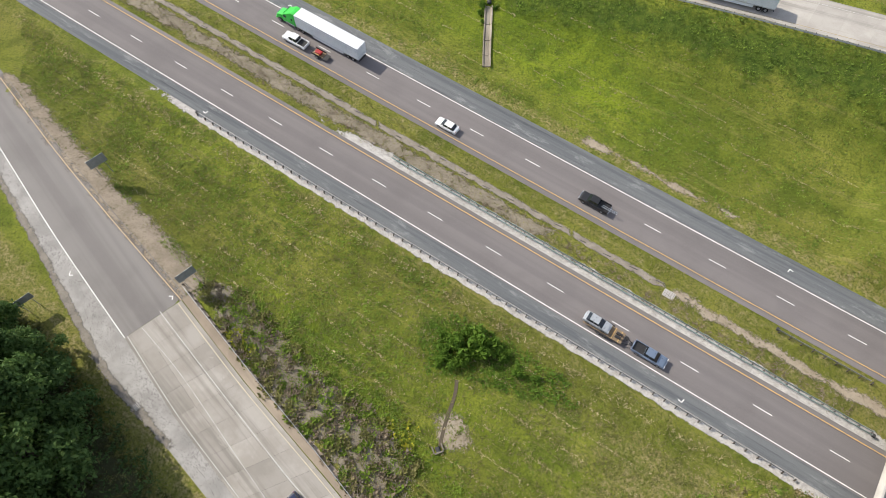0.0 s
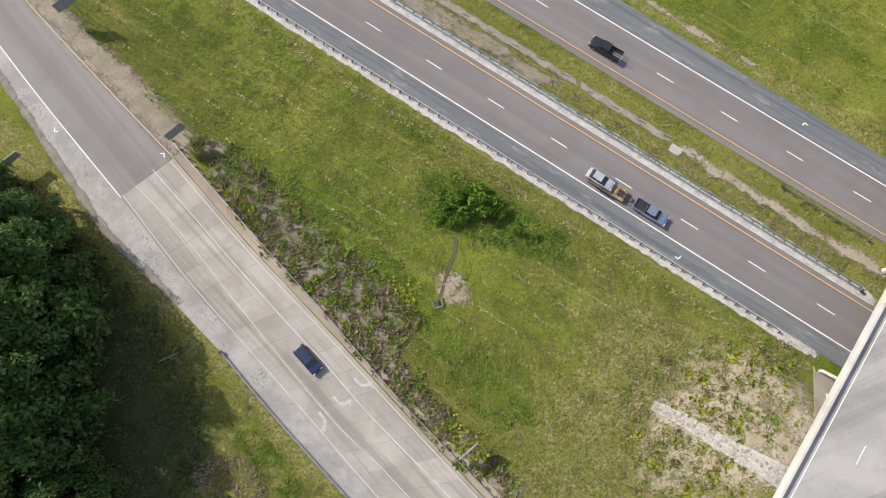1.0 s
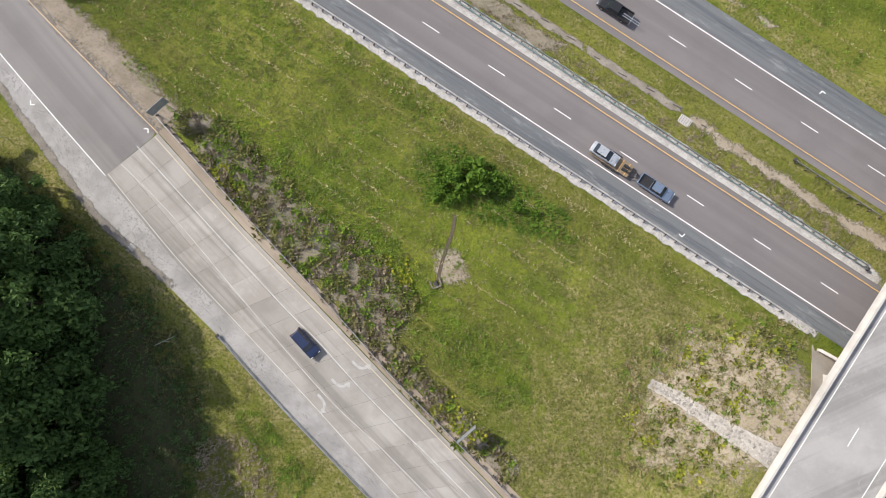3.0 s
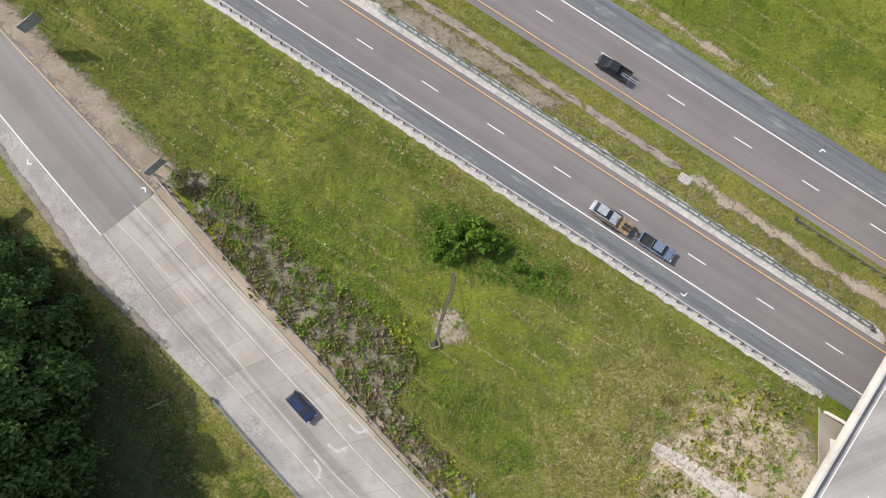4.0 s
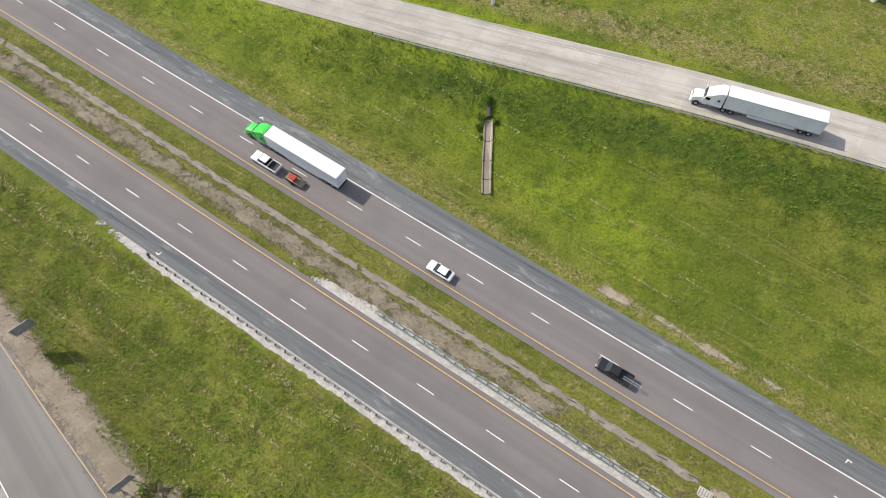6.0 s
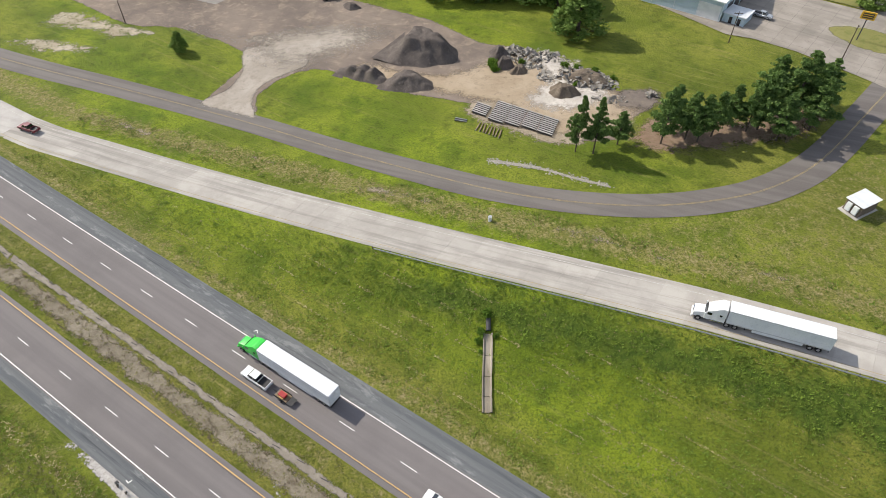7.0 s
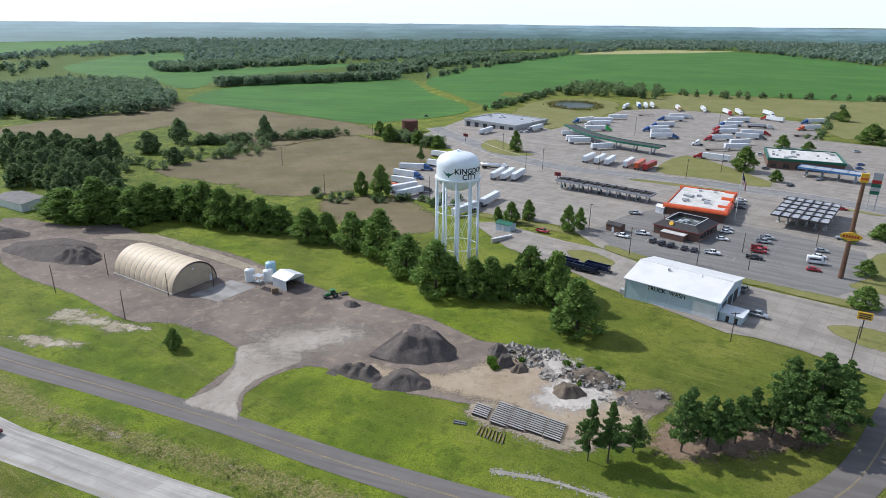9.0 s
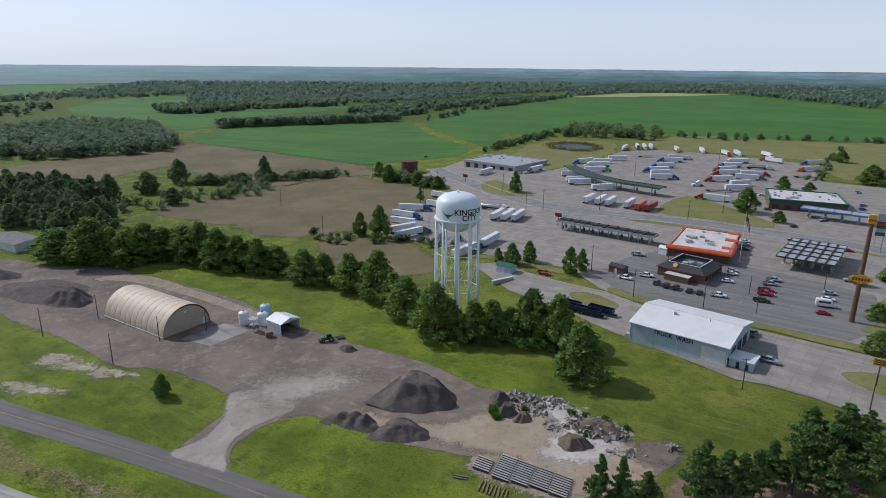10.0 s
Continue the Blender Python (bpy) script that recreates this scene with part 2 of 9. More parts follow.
M_LOT = make_concrete("lot_concrete", (0.240, 0.214, 0.184), (0.305, 0.272, 0.236), 0.68, 0.38, 0.0, 4.6)
M_LOTA = make_asphalt("lot_asphalt", (0.146, 0.138, 0.130), (0.198, 0.188, 0.174), 0.6, 0.5)
M_DECK = make_concrete("bridge_concrete", (0.272, 0.262, 0.248), (0.335, 0.322, 0.305), 2.15, 0.5)
M_BARRIER = make_concrete("barrier_concrete", (0.385, 0.362, 0.330), (0.460, 0.436, 0.402), 0.0, 0.2)
M_WHITE = paint("road_white", (0.72, 0.72, 0.70), (0.60, 0.60, 0.58), 1.5, 0.7, dirt=0.3)
M_WORNW = paint("worn_road_white", (0.46, 0.45, 0.425), (0.35, 0.34, 0.315), 0.9, 0.8, dirt=0.8)
M_WORNY = paint("worn_road_yellow", (0.34, 0.26, 0.12), (0.22, 0.185, 0.12), 0.8, 0.8, dirt=0.5)
M_YELLOW = paint("road_yellow", (0.60, 0.38, 0.125), (0.51, 0.33, 0.125), 1.5, 0.7, dirt=0.3)
M_GRAVEL = soil("white_gravel", ((0.36, 0.340, 0.318), (0.50, 0.478, 0.450), (0.23, 0.21, 0.180)), 0.9, 1.2, bump=1.0, stones=0.5)
M_YARD = soil("millings_yard", ((0.140, 0.114, 0.098), (0.212, 0.172, 0.142), (0.315, 0.252, 0.192)), 0.06, 1.1, streak=0.55)
M_TAN = soil("tan_dirt", ((0.300, 0.235, 0.165), (0.370, 0.300, 0.220), (0.230, 0.180, 0.125)), 0.10, 2.0, soft=(0.1, 0.9))
M_PALE = soil("pale_limestone_dust", ((0.42, 0.385, 0.345), (0.56, 0.525, 0.475), (0.25, 0.215, 0.180)), 0.16, 1.8, streak=-1.0, soft=(0.1, 0.8))
M_BARE = soil("bare_clay_and_rubble", ((0.28, 0.24, 0.170), (0.39, 0.345, 0.265), (0.14, 0.15, 0.05)), 0.16, 3.0, stones=0.25, soft=(0.25, 0.95))
M_FIELD = soil("stubble_field", ((0.132, 0.108, 0.060), (0.188, 0.150, 0.088), (0.115, 0.120, 0.036)), 0.022, 1.2, streak=1.1, bump=0.3)
M_WEEDY = soil("weedy_slope", ((0.185, 0.158, 0.118), (0.245, 0.212, 0.162), (0.140, 0.135, 0.062)), 0.35, 1.8, bump=0.9, soft=(0.05, 0.5))
M_MEADOW = soil("dry_meadow", ((0.170, 0.168, 0.055), (0.200, 0.192, 0.075), (0.125, 0.140, 0.034)), 0.04, 0.5, bump=0.4)


def make_crop():
    n = Nodes("soybean_crop")
    c = n.mix(n.ramp(n.noise(0.012, 4), 0.35, 0.65), (0.044, 0.128, 0.018), (0.062, 0.160, 0.022))
    c = n.mix(n.ramp(n.noise(1.0, 3, 0.5, n.mapped((0.006, 0.12, 0.1), 0.35)), 0.45, 0.6, 0, 0.5), c, (0.040, 0.096, 0.015))
    c = n.mix(n.ramp(n.noise(0.05, 5, 0.7), 0.60, 0.72, 0, 0.5), c, (0.085, 0.120, 0.030))
    n.bump(n.noise(0.6, 4, 0.8), 0.6, 0.4)
    return n.done(c, 0.85, 0, 0.2)


M_CROP = make_crop()


# ---- the lie of the land ----
def road_sd(x, y):
    c, s = math.cos(ROAD_H), math.sin(ROAD_H)
    return (x - ROAD_X) * c + (y - ROAD_Y) * s, -(x - ROAD_X) * s + (y - ROAD_Y) * c


def road_xy(s, d):
    c, n = math.cos(ROAD_H), math.sin(ROAD_H)
    return ROAD_X + s * c - d * n, ROAD_Y + s * n + d * c


def sstep(a, b, v):
    t = np.clip((v - a) / (b - a), 0, 1)
    return t * t * (3 - 2 * t)


def road_z(s):
    s = np.clip(s, -260, 200)
    return -0.01342 * s + 0.0000323 * s * s


NS, ND = [-260, -154, -94, -43, 0, 31, 150], [29, 32, 44.5, 55, 64.2, 70, 92]
SS, SD = [-130, -98, -57, -37, -3, 31, 120], [-17, -22.4, -32.5, -36.8, -43.5, -51, -70]


def ground_z(x, y):
    """Height of the ground: the highway's shallow valley, ramps on their banks, the yard and town above, rolling distance."""
    x, y = np.asarray(x, float), np.asarray(y, float)
    s, d = road_sd(x, y)
    zr = road_z(s)
    up = 1.8 + 6.6 * sstep(-60, 95, x)
    rn = np.clip((d - 28) / np.maximum(np.interp(s, NS, ND) - 28, 1.0), 0, 1)
    zn = zr - 0.5 * np.sin(np.pi * np.clip(rn * 1.5, 0, 1)) + (up - zr) * (0.25 * rn + 0.75 * sstep(0.45, 1, rn))
    rs = np.clip((-d - 9) / np.maximum(-np.interp(s, SS, SD) - 9, 1.0), 0, 1)
    zs = zr - 0.8 * np.sin(np.pi * np.clip(rs * 1.25, 0, 1)) + (3.5 - zr) * (0.1 * rs + 0.9 * sstep(0.6, 1, rs))
    z = np.where(d > 28, zn, np.where(d < -9, zs, zr - 0.35 * np.exp(-((d - 10.6) / 1.6) ** 2)))
    # banks that carry the bridge road
    bank = np.minimum(6.4 - np.maximum(np.abs(s - 70.5) - 8.5, 0) * 0.5, np.where(d < 0, (-d - 9.5) * 0.85, (d - 29.5) * 0.6))
    z = np.maximum(z, np.where((d < -9.5) | (d > 29.5), bank, -9))
    far = np.hypot(x, y - 100)
    return z + 30 * sstep(1900, 4700, far) + np.clip((far - 700) / 900, 0, 1) * 5 * np.sin(x * 0.0031 + 1.3) * np.sin(y * 0.0024)


def gz(x, y):
    return float(ground_z(x, y))


def lines_of(lo, hi, step, out_lo, out_hi, grow=1.13):
    inner = list(np.arange(lo, hi + 0.01, step))
    a, st = [lo], step
    while a[-1] > out_lo:
        st *= grow
        a.append(a[-1] - st)
    b, st = [inner[-1]], step
    while b[-1] < out_hi:
        st *= grow
        b.append(b[-1] + st)
    return np.array(sorted(a[1:]) + inner + b[1:])


def attribute(mesh, name, values):
    mesh.attributes.new(name, "FLOAT", "POINT").data.foreach_set("value", np.asarray(values, np.float32))


def mesh_of(name, verts, faces, materials, smooth=True):
    me = bpy.data.meshes.new(name)
    me.from_pydata([tuple(map(float, v)) for v in verts], [], faces)
    for m in materials if isinstance(materials, (list, tuple)) else [materials]:
        me.materials.append(m)
    if smooth:
        me.polygons.foreach_set("use_smooth", [True] * len(me.polygons))
    me.update()
    return me


def build_ground():
    gx, gy = lines_of(-135, 150, 1.25, -4800, 4800), lines_of(-30, 215, 1.25, -4800, 4800)
    X, Y = np.meshgrid(gx, gy)
    x, y = X.ravel(), Y.ravel()
    z = ground_z(x, y)
    s, d = road_sd(x, y)
    z += np.where((np.abs(x) < 400) & (y < 500), 0.012 * np.sin(x * 1.7 + y) * np.sin(y * 1.3 - x * 0.6) * ((d > 29) | (d < -10)), 0)
    w, h = len(gx), len(gy)
    i = (np.arange(h - 1)[:, None] * w + np.arange(w - 1)[None]).ravel()
    me = mesh_of("ground", np.stack([x, y, z], 1), np.stack([i, i + 1, i + w + 1, i + w], 1).tolist(), M_GRASS)
    lush = np.where(d > 28, 0.95 - 0.5 * np.exp(-((d - 31) / 6.0) ** 2) - 0.18 * np.sin(s * 0.06 + d * 0.12), 0.36 + 0.3 * np.sin(s * 0.045 + 1.0) * np.sin(d * 0.21 + 0.4)) * np.where((d > 4) & (d < 15), 0.5, 1.0)
    lush = np.where(d < -12, np.maximum(lush, 0.9 * np.exp(-((x + y * 0.95 - 12.5) / 3.2) ** 2) * sstep(-50, -20, x)), lush)
    lush *= 1 - 0.30 * sstep(0, 30, y - 243 + 0.562 * x)
    lush *= 1 - 0.16 * sstep(135, 170, y + 0.45 * x) * (1 + 0.5 * np.sin(x * 0.07 + y * 0.11) * np.sin(y * 0.09 - x * 0.05))
    lush *= 1 - 0.5 * sstep(20, 75, x) * (d > 28)
    west = sstep(20, 25, -(x + y)) * (y < 60) * (d < -9)
    lush *= 1 - 0.35 * west
    attribute(me, "lush", lush)
    dry = np.maximum.reduce([0.75 * np.exp(-((d - 29.0) / 2.2) ** 2), 0.5 * np.exp(-((d + 9.5) / 2.5) ** 2), 0.66 * np.exp(-((d - 7.6) / 2.4) ** 2), 0.56 * np.exp(-((d - 13.2) / 1.8) ** 2),
                             0.85 * np.exp(-((d - np.interp(s, NS, ND) - 16) / 4.5) ** 2),
                             0.50 * sstep(5, 45, x) * sstep(8, 14, d - np.interp(s, NS, ND)) * (y < 128 + 0.5 * np.maximum(0, x - 60)),
                             0.74 * sstep(12, 42, s) * sstep(10, 16, -d)])
    rim = np.exp(-((-(x + y) - 25.0) / 2.6) ** 2) * (y < 60) * (d < -9)
    attribute(me, "dry", np.maximum(dry, np.maximum(0.52 * west, 0.9 * rim)))
    # rank dark growth on the bank under the slip road, in the hollow, and over the far country
    below = np.interp(s, NS, ND) - d
    rank = 0.78 * np.exp(-((below - 6.5) / (3.5 + 3.0 * sstep(-60, 30, s))) ** 2) * sstep(-75, -35, s) * (d > 28)
    rank = np.maximum(rank, 0.7 * np.exp(-(((x - 9) * 0.83 - (y - 28.5) * -0.55) / 9.0) ** 2 - (((x - 9) * 0.55 + (y - 28.5) * 0.83) / 3.4) ** 2))
    rank = np.maximum(rank, sstep(760, 1000, np.hypot(x, y - 100)))
    rank = np.maximum(rank, 0.55 * sstep(330, 380, y) * (x < -55) * (x > -420))
    attribute(me, "rank", np.maximum(rank, 0.45 * sstep(34, 40, -(x + y)) * west))
    tagged(new("ground", me), "mown green roadside grass with dry straw patches", "grass", kind="structure")


build_ground()


def spline(pts, n=8, closed=False):
    """Points on a smooth curve through pts."""
    p = [np.array(v, float) for v in pts]
    out, k = [], len(p)
    for i in range(k if closed else k - 1):
        a, b, c, d = (p[(i + j) % k] if closed else p[min(max(i + j, 0), k - 1)] for j in (-1, 0, 1, 2))
        for t in np.arange(n) / n:
            out.append(0.5 * (2 * b + (c - a) * t + (2 * a - 5 * b + 4 * c - d) * t * t + (3 * b - a - 3 * c + d) * t ** 3))
    return out if closed else out + [p[-1]]


def inside(px, py, poly):
    a = np.array(poly)
    b = np.roll(a, -1, 0)
    hit = np.zeros(len(px), bool)
    for (x1, y1), (x2, y2) in zip(a, b):
        hit ^= ((y1 > py) != (y2 > py)) & (px < (x2 - x1) * (py - y1) / ((y2 - y1) or 1e-9) + x1)
    return hit


def rim_distance(px, py, poly):
    a = np.array(poly)
    b = np.roll(a, -1, 0)
    best = np.full(len(px), 1e9)
    for p, q in zip(a, b):
        v = q - p
        t = np.clip(((px - p[0]) * v[0] + (py - p[1]) * v[1]) / max(v @ v, 1e-9), 0, 1)
        best = np.minimum(best, np.hypot(px - p[0] - t * v[0], py - p[1] - t * v[1]))
    return best


def patch(name, outline, material, lift, step, label, category, smooth=4, rim=3.0, curb=None):
    """A sheet of another surface that follows the ground, cut to a smooth outline."""
    poly = [tuple(p[:2]) for p in (spline(outline, smooth, True) if smooth > 1 else outline)]
    a = np.array(poly)
    dense = []
    for p, q in zip(a, np.roll(a, -1, 0)):
        k = max(1, int(np.hypot(*(q - p)) / (step * 1.5)))
        dense += [tuple(p + (q - p) * j / k) for j in range(k)]
    X, Y = np.meshgrid(np.arange(a[:, 0].min(), a[:, 0].max(), step), np.arange(a[:, 1].min(), a[:, 1].max(), step))
    x, y = X.ravel(), Y.ravel()
    keep = inside(x, y, poly)
    x, y = x[keep], y[keep]
    keep = rim_distance(x, y, poly) > step * 0.45
    pts = dense + list(zip(x[keep], y[keep]))
    vs, _, fs, *_ = delaunay_2d_cdt([Vector((float(u), float(v))) for u, v in pts], [(i, (i + 1) % len(dense)) for i in range(len(dense))], [], 1, 1e-4)
    v = np.array([tuple(p) for p in vs])
    me = mesh_of(name, np.column_stack([v, ground_z(v[:, 0], v[:, 1]) + lift]), [list(f) for f in fs], material)
    attribute(me, "edge", np.clip(rim_distance(v[:, 0], v[:, 1], poly) / rim, 0, 1))
    return tagged(new(name, me), label, category, kind="structure")


def strip(name, centre, half, lift, material, label="", category="", parent=None, across=2, sides=None):
    """A ribbon along a curve of (x, y); half: half its width, or a pair of offsets to the left."""
    a, b = half if isinstance(half, tuple) else (-half, half)
    p = np.array([q[:2] for q in centre])
    t = np.gradient(p, axis=0)
    t /= np.linalg.norm(t, axis=1)[:, None]
    nrm = np.stack([-t[:, 1], t[:, 0]], 1)
    verts, faces = [], []
    for k, (q, m) in enumerate(zip(p, nrm)):
        for j in range(across):
            o = q + m * (a + (b - a) * j / (across - 1))
            verts.append((o[0], o[1], gz(*o) + lift))
            if k and j:
                i = k * across + j
                faces.append((i - across - 1, i - across, i, i - 1))
    faces = [f[::-1] for f in faces] if (b - a) < 0 else faces
    me = mesh_of(name, verts, faces, material)
    ob = new(name, me)
    if parent:
        ob.parent = parent
    if label:
        tagged(ob, label, category, kind="structure")
    return ob


# ---- roads ----
M_DIRT = soil("verge_dirt", ((0.260, 0.216, 0.160), (0.330, 0.280, 0.215), (0.170, 0.150, 0.092)), 0.3, 2.0, bump=0.7, soft=(0.2, 0.7))
M_DRIVE = soil("worn_limestone_drive", ((0.290, 0.255, 0.215), (0.375, 0.335, 0.290), (0.225, 0.190, 0.158)), 0.12, 1.5, streak=-1.31, soft=(0.0, 0.9))
HWY = pose(ROAD_X, ROAD_Y, 0, 0, 0, math.degrees(ROAD_H))


def hwy_strip(name, s0, s1, d0, d1, lift, material, parent=None, step=6.0):
    ss = np.linspace(s0, s1, max(2, int(abs(s1 - s0) / step) + 1))
    verts, faces = [], []
    for k, s in enumerate(ss):
        verts += [(s, d0, float(road_z(s)) + lift), (s, d1, float(road_z(s)) + lift)]
        if k:
            faces.append((2 * k - 2, 2 * k, 2 * k + 1, 2 * k - 1))
    ob = new(name, mesh_of(name, verts, faces, material))
    if parent:
        ob.parent = parent
    else:
        ob.matrix_world = HWY
    return ob


def highway(name, d0, d1, yellow, white, dash, phase, shoulder, label):
    road = tagged(hwy_strip(name, -330, 230, d0, d1, 0.05, M_HWY), label, "road", kind="structure")
    hwy_strip("shoulder", -330, 230, shoulder[0], shoulder[1], 0.062, M_SHOULDER, road)
    hwy_strip("yellow_line", -330, 230, yellow - 0.08, yellow + 0.09, 0.075, M_YELLOW, road)
    hwy_strip("white_line", -330, 230, white - 0.08, white + 0.08, 0.075, M_WHITE, road)
    dash_mesh = None
    for k in range(-27, 18):
        s = (k - 3) * 12.192 + phase
        if dash_mesh is None:
            dash_mesh = mesh_of("lane_dash", [(-1.55, -0.07, 0), (1.55, -0.07, 0), (1.55, 0.07, 0), (-1.55, 0.07, 0)], [(0, 1, 2, 3)], M_WHITE)
        ob = new("lane_dash", dash_mesh)
        ob.parent = road
        slope = math.atan(-0.01342 + 0.0000646 * s)
        ob.matrix_basis = pose(s, dash, float(road_z(s)) + 0.078, 0, -math.degrees(slope), 0)
    return road


near_road = highway("highway_near", -6.6, 4.5, 3.66, -3.66, 0.0, 0.0, (-6.6, -4.0), "two-lane grey asphalt carriageway with dark outer shoulder")
far_road = highway("highway_far", 14.6, 27.3, 15.71, 23.03, 19.37, 8.698, (23.3, 27.3), "two-lane grey asphalt carriageway with blue-grey shoulder")

# rumble grooves ground across the yellow lines


def rumble(road, d):
    v, f = [], []
    for s in np.arange(-150, 120, 0.34):
        i, z = len(v), float(road_z(s)) + 0.079
        v += [(s, d - 0.24, z), (s + 0.12, d - 0.24, z), (s + 0.12, d + 0.01, z), (s, d + 0.01, z)]
        f.append((i, i + 1, i + 2, i + 3))
    ob = tagged(new("rumble_grooves", mesh_of("rumble_grooves", v, f, M_GROOVE, False)), kind="stuff")
    ob.parent = road


M_GROOVE = paint("groove_dark", (0.115, 0.100, 0.085), rough=0.9)
rumble(far_road, 15.71)
rumble(near_road, 3.62)


def hwy_patch(name, s0, s1, d0, d1, material, lift, label, category, wobble=0.35, rim=0.7):
    """An irregular ribbon of ground beside the carriageway."""
    rnd = random.Random(name)
    pts = [road_xy(s, d0 + rnd.uniform(-wobble, wobble)) for s in np.arange(s0, s1, 4.0)]
    pts += [road_xy(s, d1 + rnd.uniform(-wobble, wobble)) for s in np.arange(s1, s0, -4.0)]
    return patch(name, pts, material, lift, 1.0, label, category, 2, rim)




def gravel_ribbon(s0, s1, near, out, label):
    """Crushed stone along a carriageway: full at the asphalt, frayed towards the grass."""
    rnd, verts, faces, edge = random.Random(7), [], [], []
    ss = np.arange(s0, s1, 1.0)
    for k, s in enumerate(ss):
        end = min(1.0, (s - s0) / 20, (ss[-1] - s) / 6)
        for j, (f, e) in enumerate(((0, 1.0), (0.3, 1.0), (0.62, 0.8), (1.0 + rnd.uniform(-0.1, 0.15), 0.0))):
            d = near + (out - near) * f
            x, y = road_xy(s, d)
            verts.append((x, y, gz(x, y) + (0.045 if j else 0.02) + 0.05 * (j > 0)))
            edge.append(e * end)
            if k and j:
                i = 4 * k + j
                faces.append((i - 5, i - 4, i, i - 1) if out > near else (i - 1, i, i - 4, i - 5))
    me = mesh_of("gravel_verge", verts, faces, M_GRAVEL)
    attribute(me, "edge", edge)
    tagged(new("gravel_verge", me), label, "gravel", kind="structure")


gravel_ribbon(-78, 66, -6.58, -8.5, "white crushed limestone under the guardrail")
gravel_ribbon(-46, 70, 4.48, 6.8, "white crushed limestone under the median guardrail")
hwy_patch("median_drain", -330, 29, 9.7, 11.4, soil("silted_drain", ((0.205, 0.180, 0.148), (0.275, 0.246, 0.204), (0.150, 0.132, 0.098)), 0.5, 1.1, streak=-ROAD_H, bump=0.5, soft=(0.05, 0.6)), 0.13, "shallow silted concrete drain along the median", "drain", 0.18, 0.55)
hwy_patch("median_dirt", 28, 74, 8.9, 11.7, M_DIRT, 0.16, "bare tan dirt washed along the median ditch", "dirt", 0.8, 1.6)
hwy_patch("bare_verge", 0, 34, 28.6, 30.4, M_DIRT, 0.05, "bare tan dirt beside the shoulder", "dirt", 0.5, 1.2)
hwy_patch("weedy_median", -120, 8, 5.8, 9.6, M_WEEDY, 0.08, "brown weeds and dead grass in the median", "weeds", 0.4, 2.0)


def slab_road(parent, left, right, columns, rows, material, lift, gap=0.012, label=""):
    """Concrete slabs between two edge curves: each slab an object of its own with open joints."""
    L, R = np.array(left)[:, :2], np.array(right)[:, :2]

    def along(p, t):
        seg = np.r_[0, np.cumsum(np.hypot(*np.diff(p, axis=0).T))]
        return np.array([np.interp(t * seg[-1], seg, p[:, 0]), np.interp(t * seg[-1], seg, p[:, 1])])
    for r in range(rows):
        for a, b in zip(columns, columns[1:]):
            q = []
            for t, f in ((r / rows, a), ((r + 1) / rows, a), ((r + 1) / rows, b), (r / rows, b)):
                q.append(along(L, t) * (1 - f) + along(R, t) * f)
            c = sum(q) / 4
            q = [p + (c - p) / np.linalg.norm(c - p) * gap * 1.4 for p in q]
            top = [(p[0], p[1], gz(*p) + lift) for p in q]
            low = [(x, y, z - 0.2) for x, y, z in top]
            me = mesh_of("slab", top + low, [(0, 1, 2, 3), (0, 4, 5, 1), (1, 5, 6, 2), (2, 6, 7, 3), (3, 7, 4, 0)], material, False)
            ob = new("slab", me)
            ob.parent = parent


def make_slab(base, name, amount=0.35, turn=0.81):
    """The same concrete, each slab a little lighter or darker."""
    n = Nodes(name)
    a, b = base
    c = n.mix(n.ramp(n.noise(0.2, 5, 0.65), 0.35, 0.65), a, b)
    c = n.mix(n.math("MULTIPLY", n.each(), amount), c, tuple(v * 0.6 for v in a))
    c = n.mix(n.ramp(n.noise(1.0, 5, 0.65, n.mapped((0.022, 0.62, 0.4), turn)), 0.46, 0.66, 0, 0.55), c, tuple(v * 0.5 for v in a))
    c = n.mix(n.ramp(n.noise(1.1, 5, 0.7, warp=0.6), 0.6, 0.75, 0, 0.4), c, tuple(min(0.8, v * 1.2) for v in b))
    c = n.mix(n.ramp(n.noise(7, 4, 0.8), 0.5, 0.8, 0, 0.3), c, tuple(v * 0.5 for v in a))
    n.bump(n.noise(9, 4, 0.8), 0.2, 0.02)
    return n.done(c, 0.82, 0, 0.3)


M_SLAB = make_slab(((0.285, 0.262, 0.232), (0.370, 0.345, 0.312)), "south_ramp_slab", 0.5)
M_SLABN = make_slab(((0.335, 0.312, 0.282), (0.405, 0.380, 0.346)), "north_ramp_slab", 0.25, 0.39)
M_TAR = paint("joint_tar", (0.05, 0.047, 0.044), rough=0.9)

# south ramp: asphalt first, then old concrete slabs behind a guardrail
S_EAST = [(-122, 126), (-108, 110.5), (-82.9, 83), (-67.3, 65.6), (-54, 51.6), (-39.5, 36.9)]
S_WHITE = [(-116, 112), (-102, 95.5), (-77.8, 66.6), (-62.8, 48.4), (-47.2, 30.6)]
S_OUT = [(-114, 107), (-100, 89.5), (-75.5, 59), (-66.3, 47.4), (-53.6, 30.6), (-48.4, 24.2), (-42.9, 19.2), (-37, 13.6), (-29.9, 6.6), (-20.4, -3.9), (-12.2, -12.2), (14, -39)]
C_EAST = [(-39.5, 36.9), (-27.4, 23.4), (-14.4, 10.0), (-4.1, -0.8), (7.2, -12.4), (33, -39)]
C_WEST = [(-47.2, 30.6), (-37.2, 18.5), (-28.8, 9.5), (-18.0, -1.9), (-8.2, -12.5), (17, -39)]
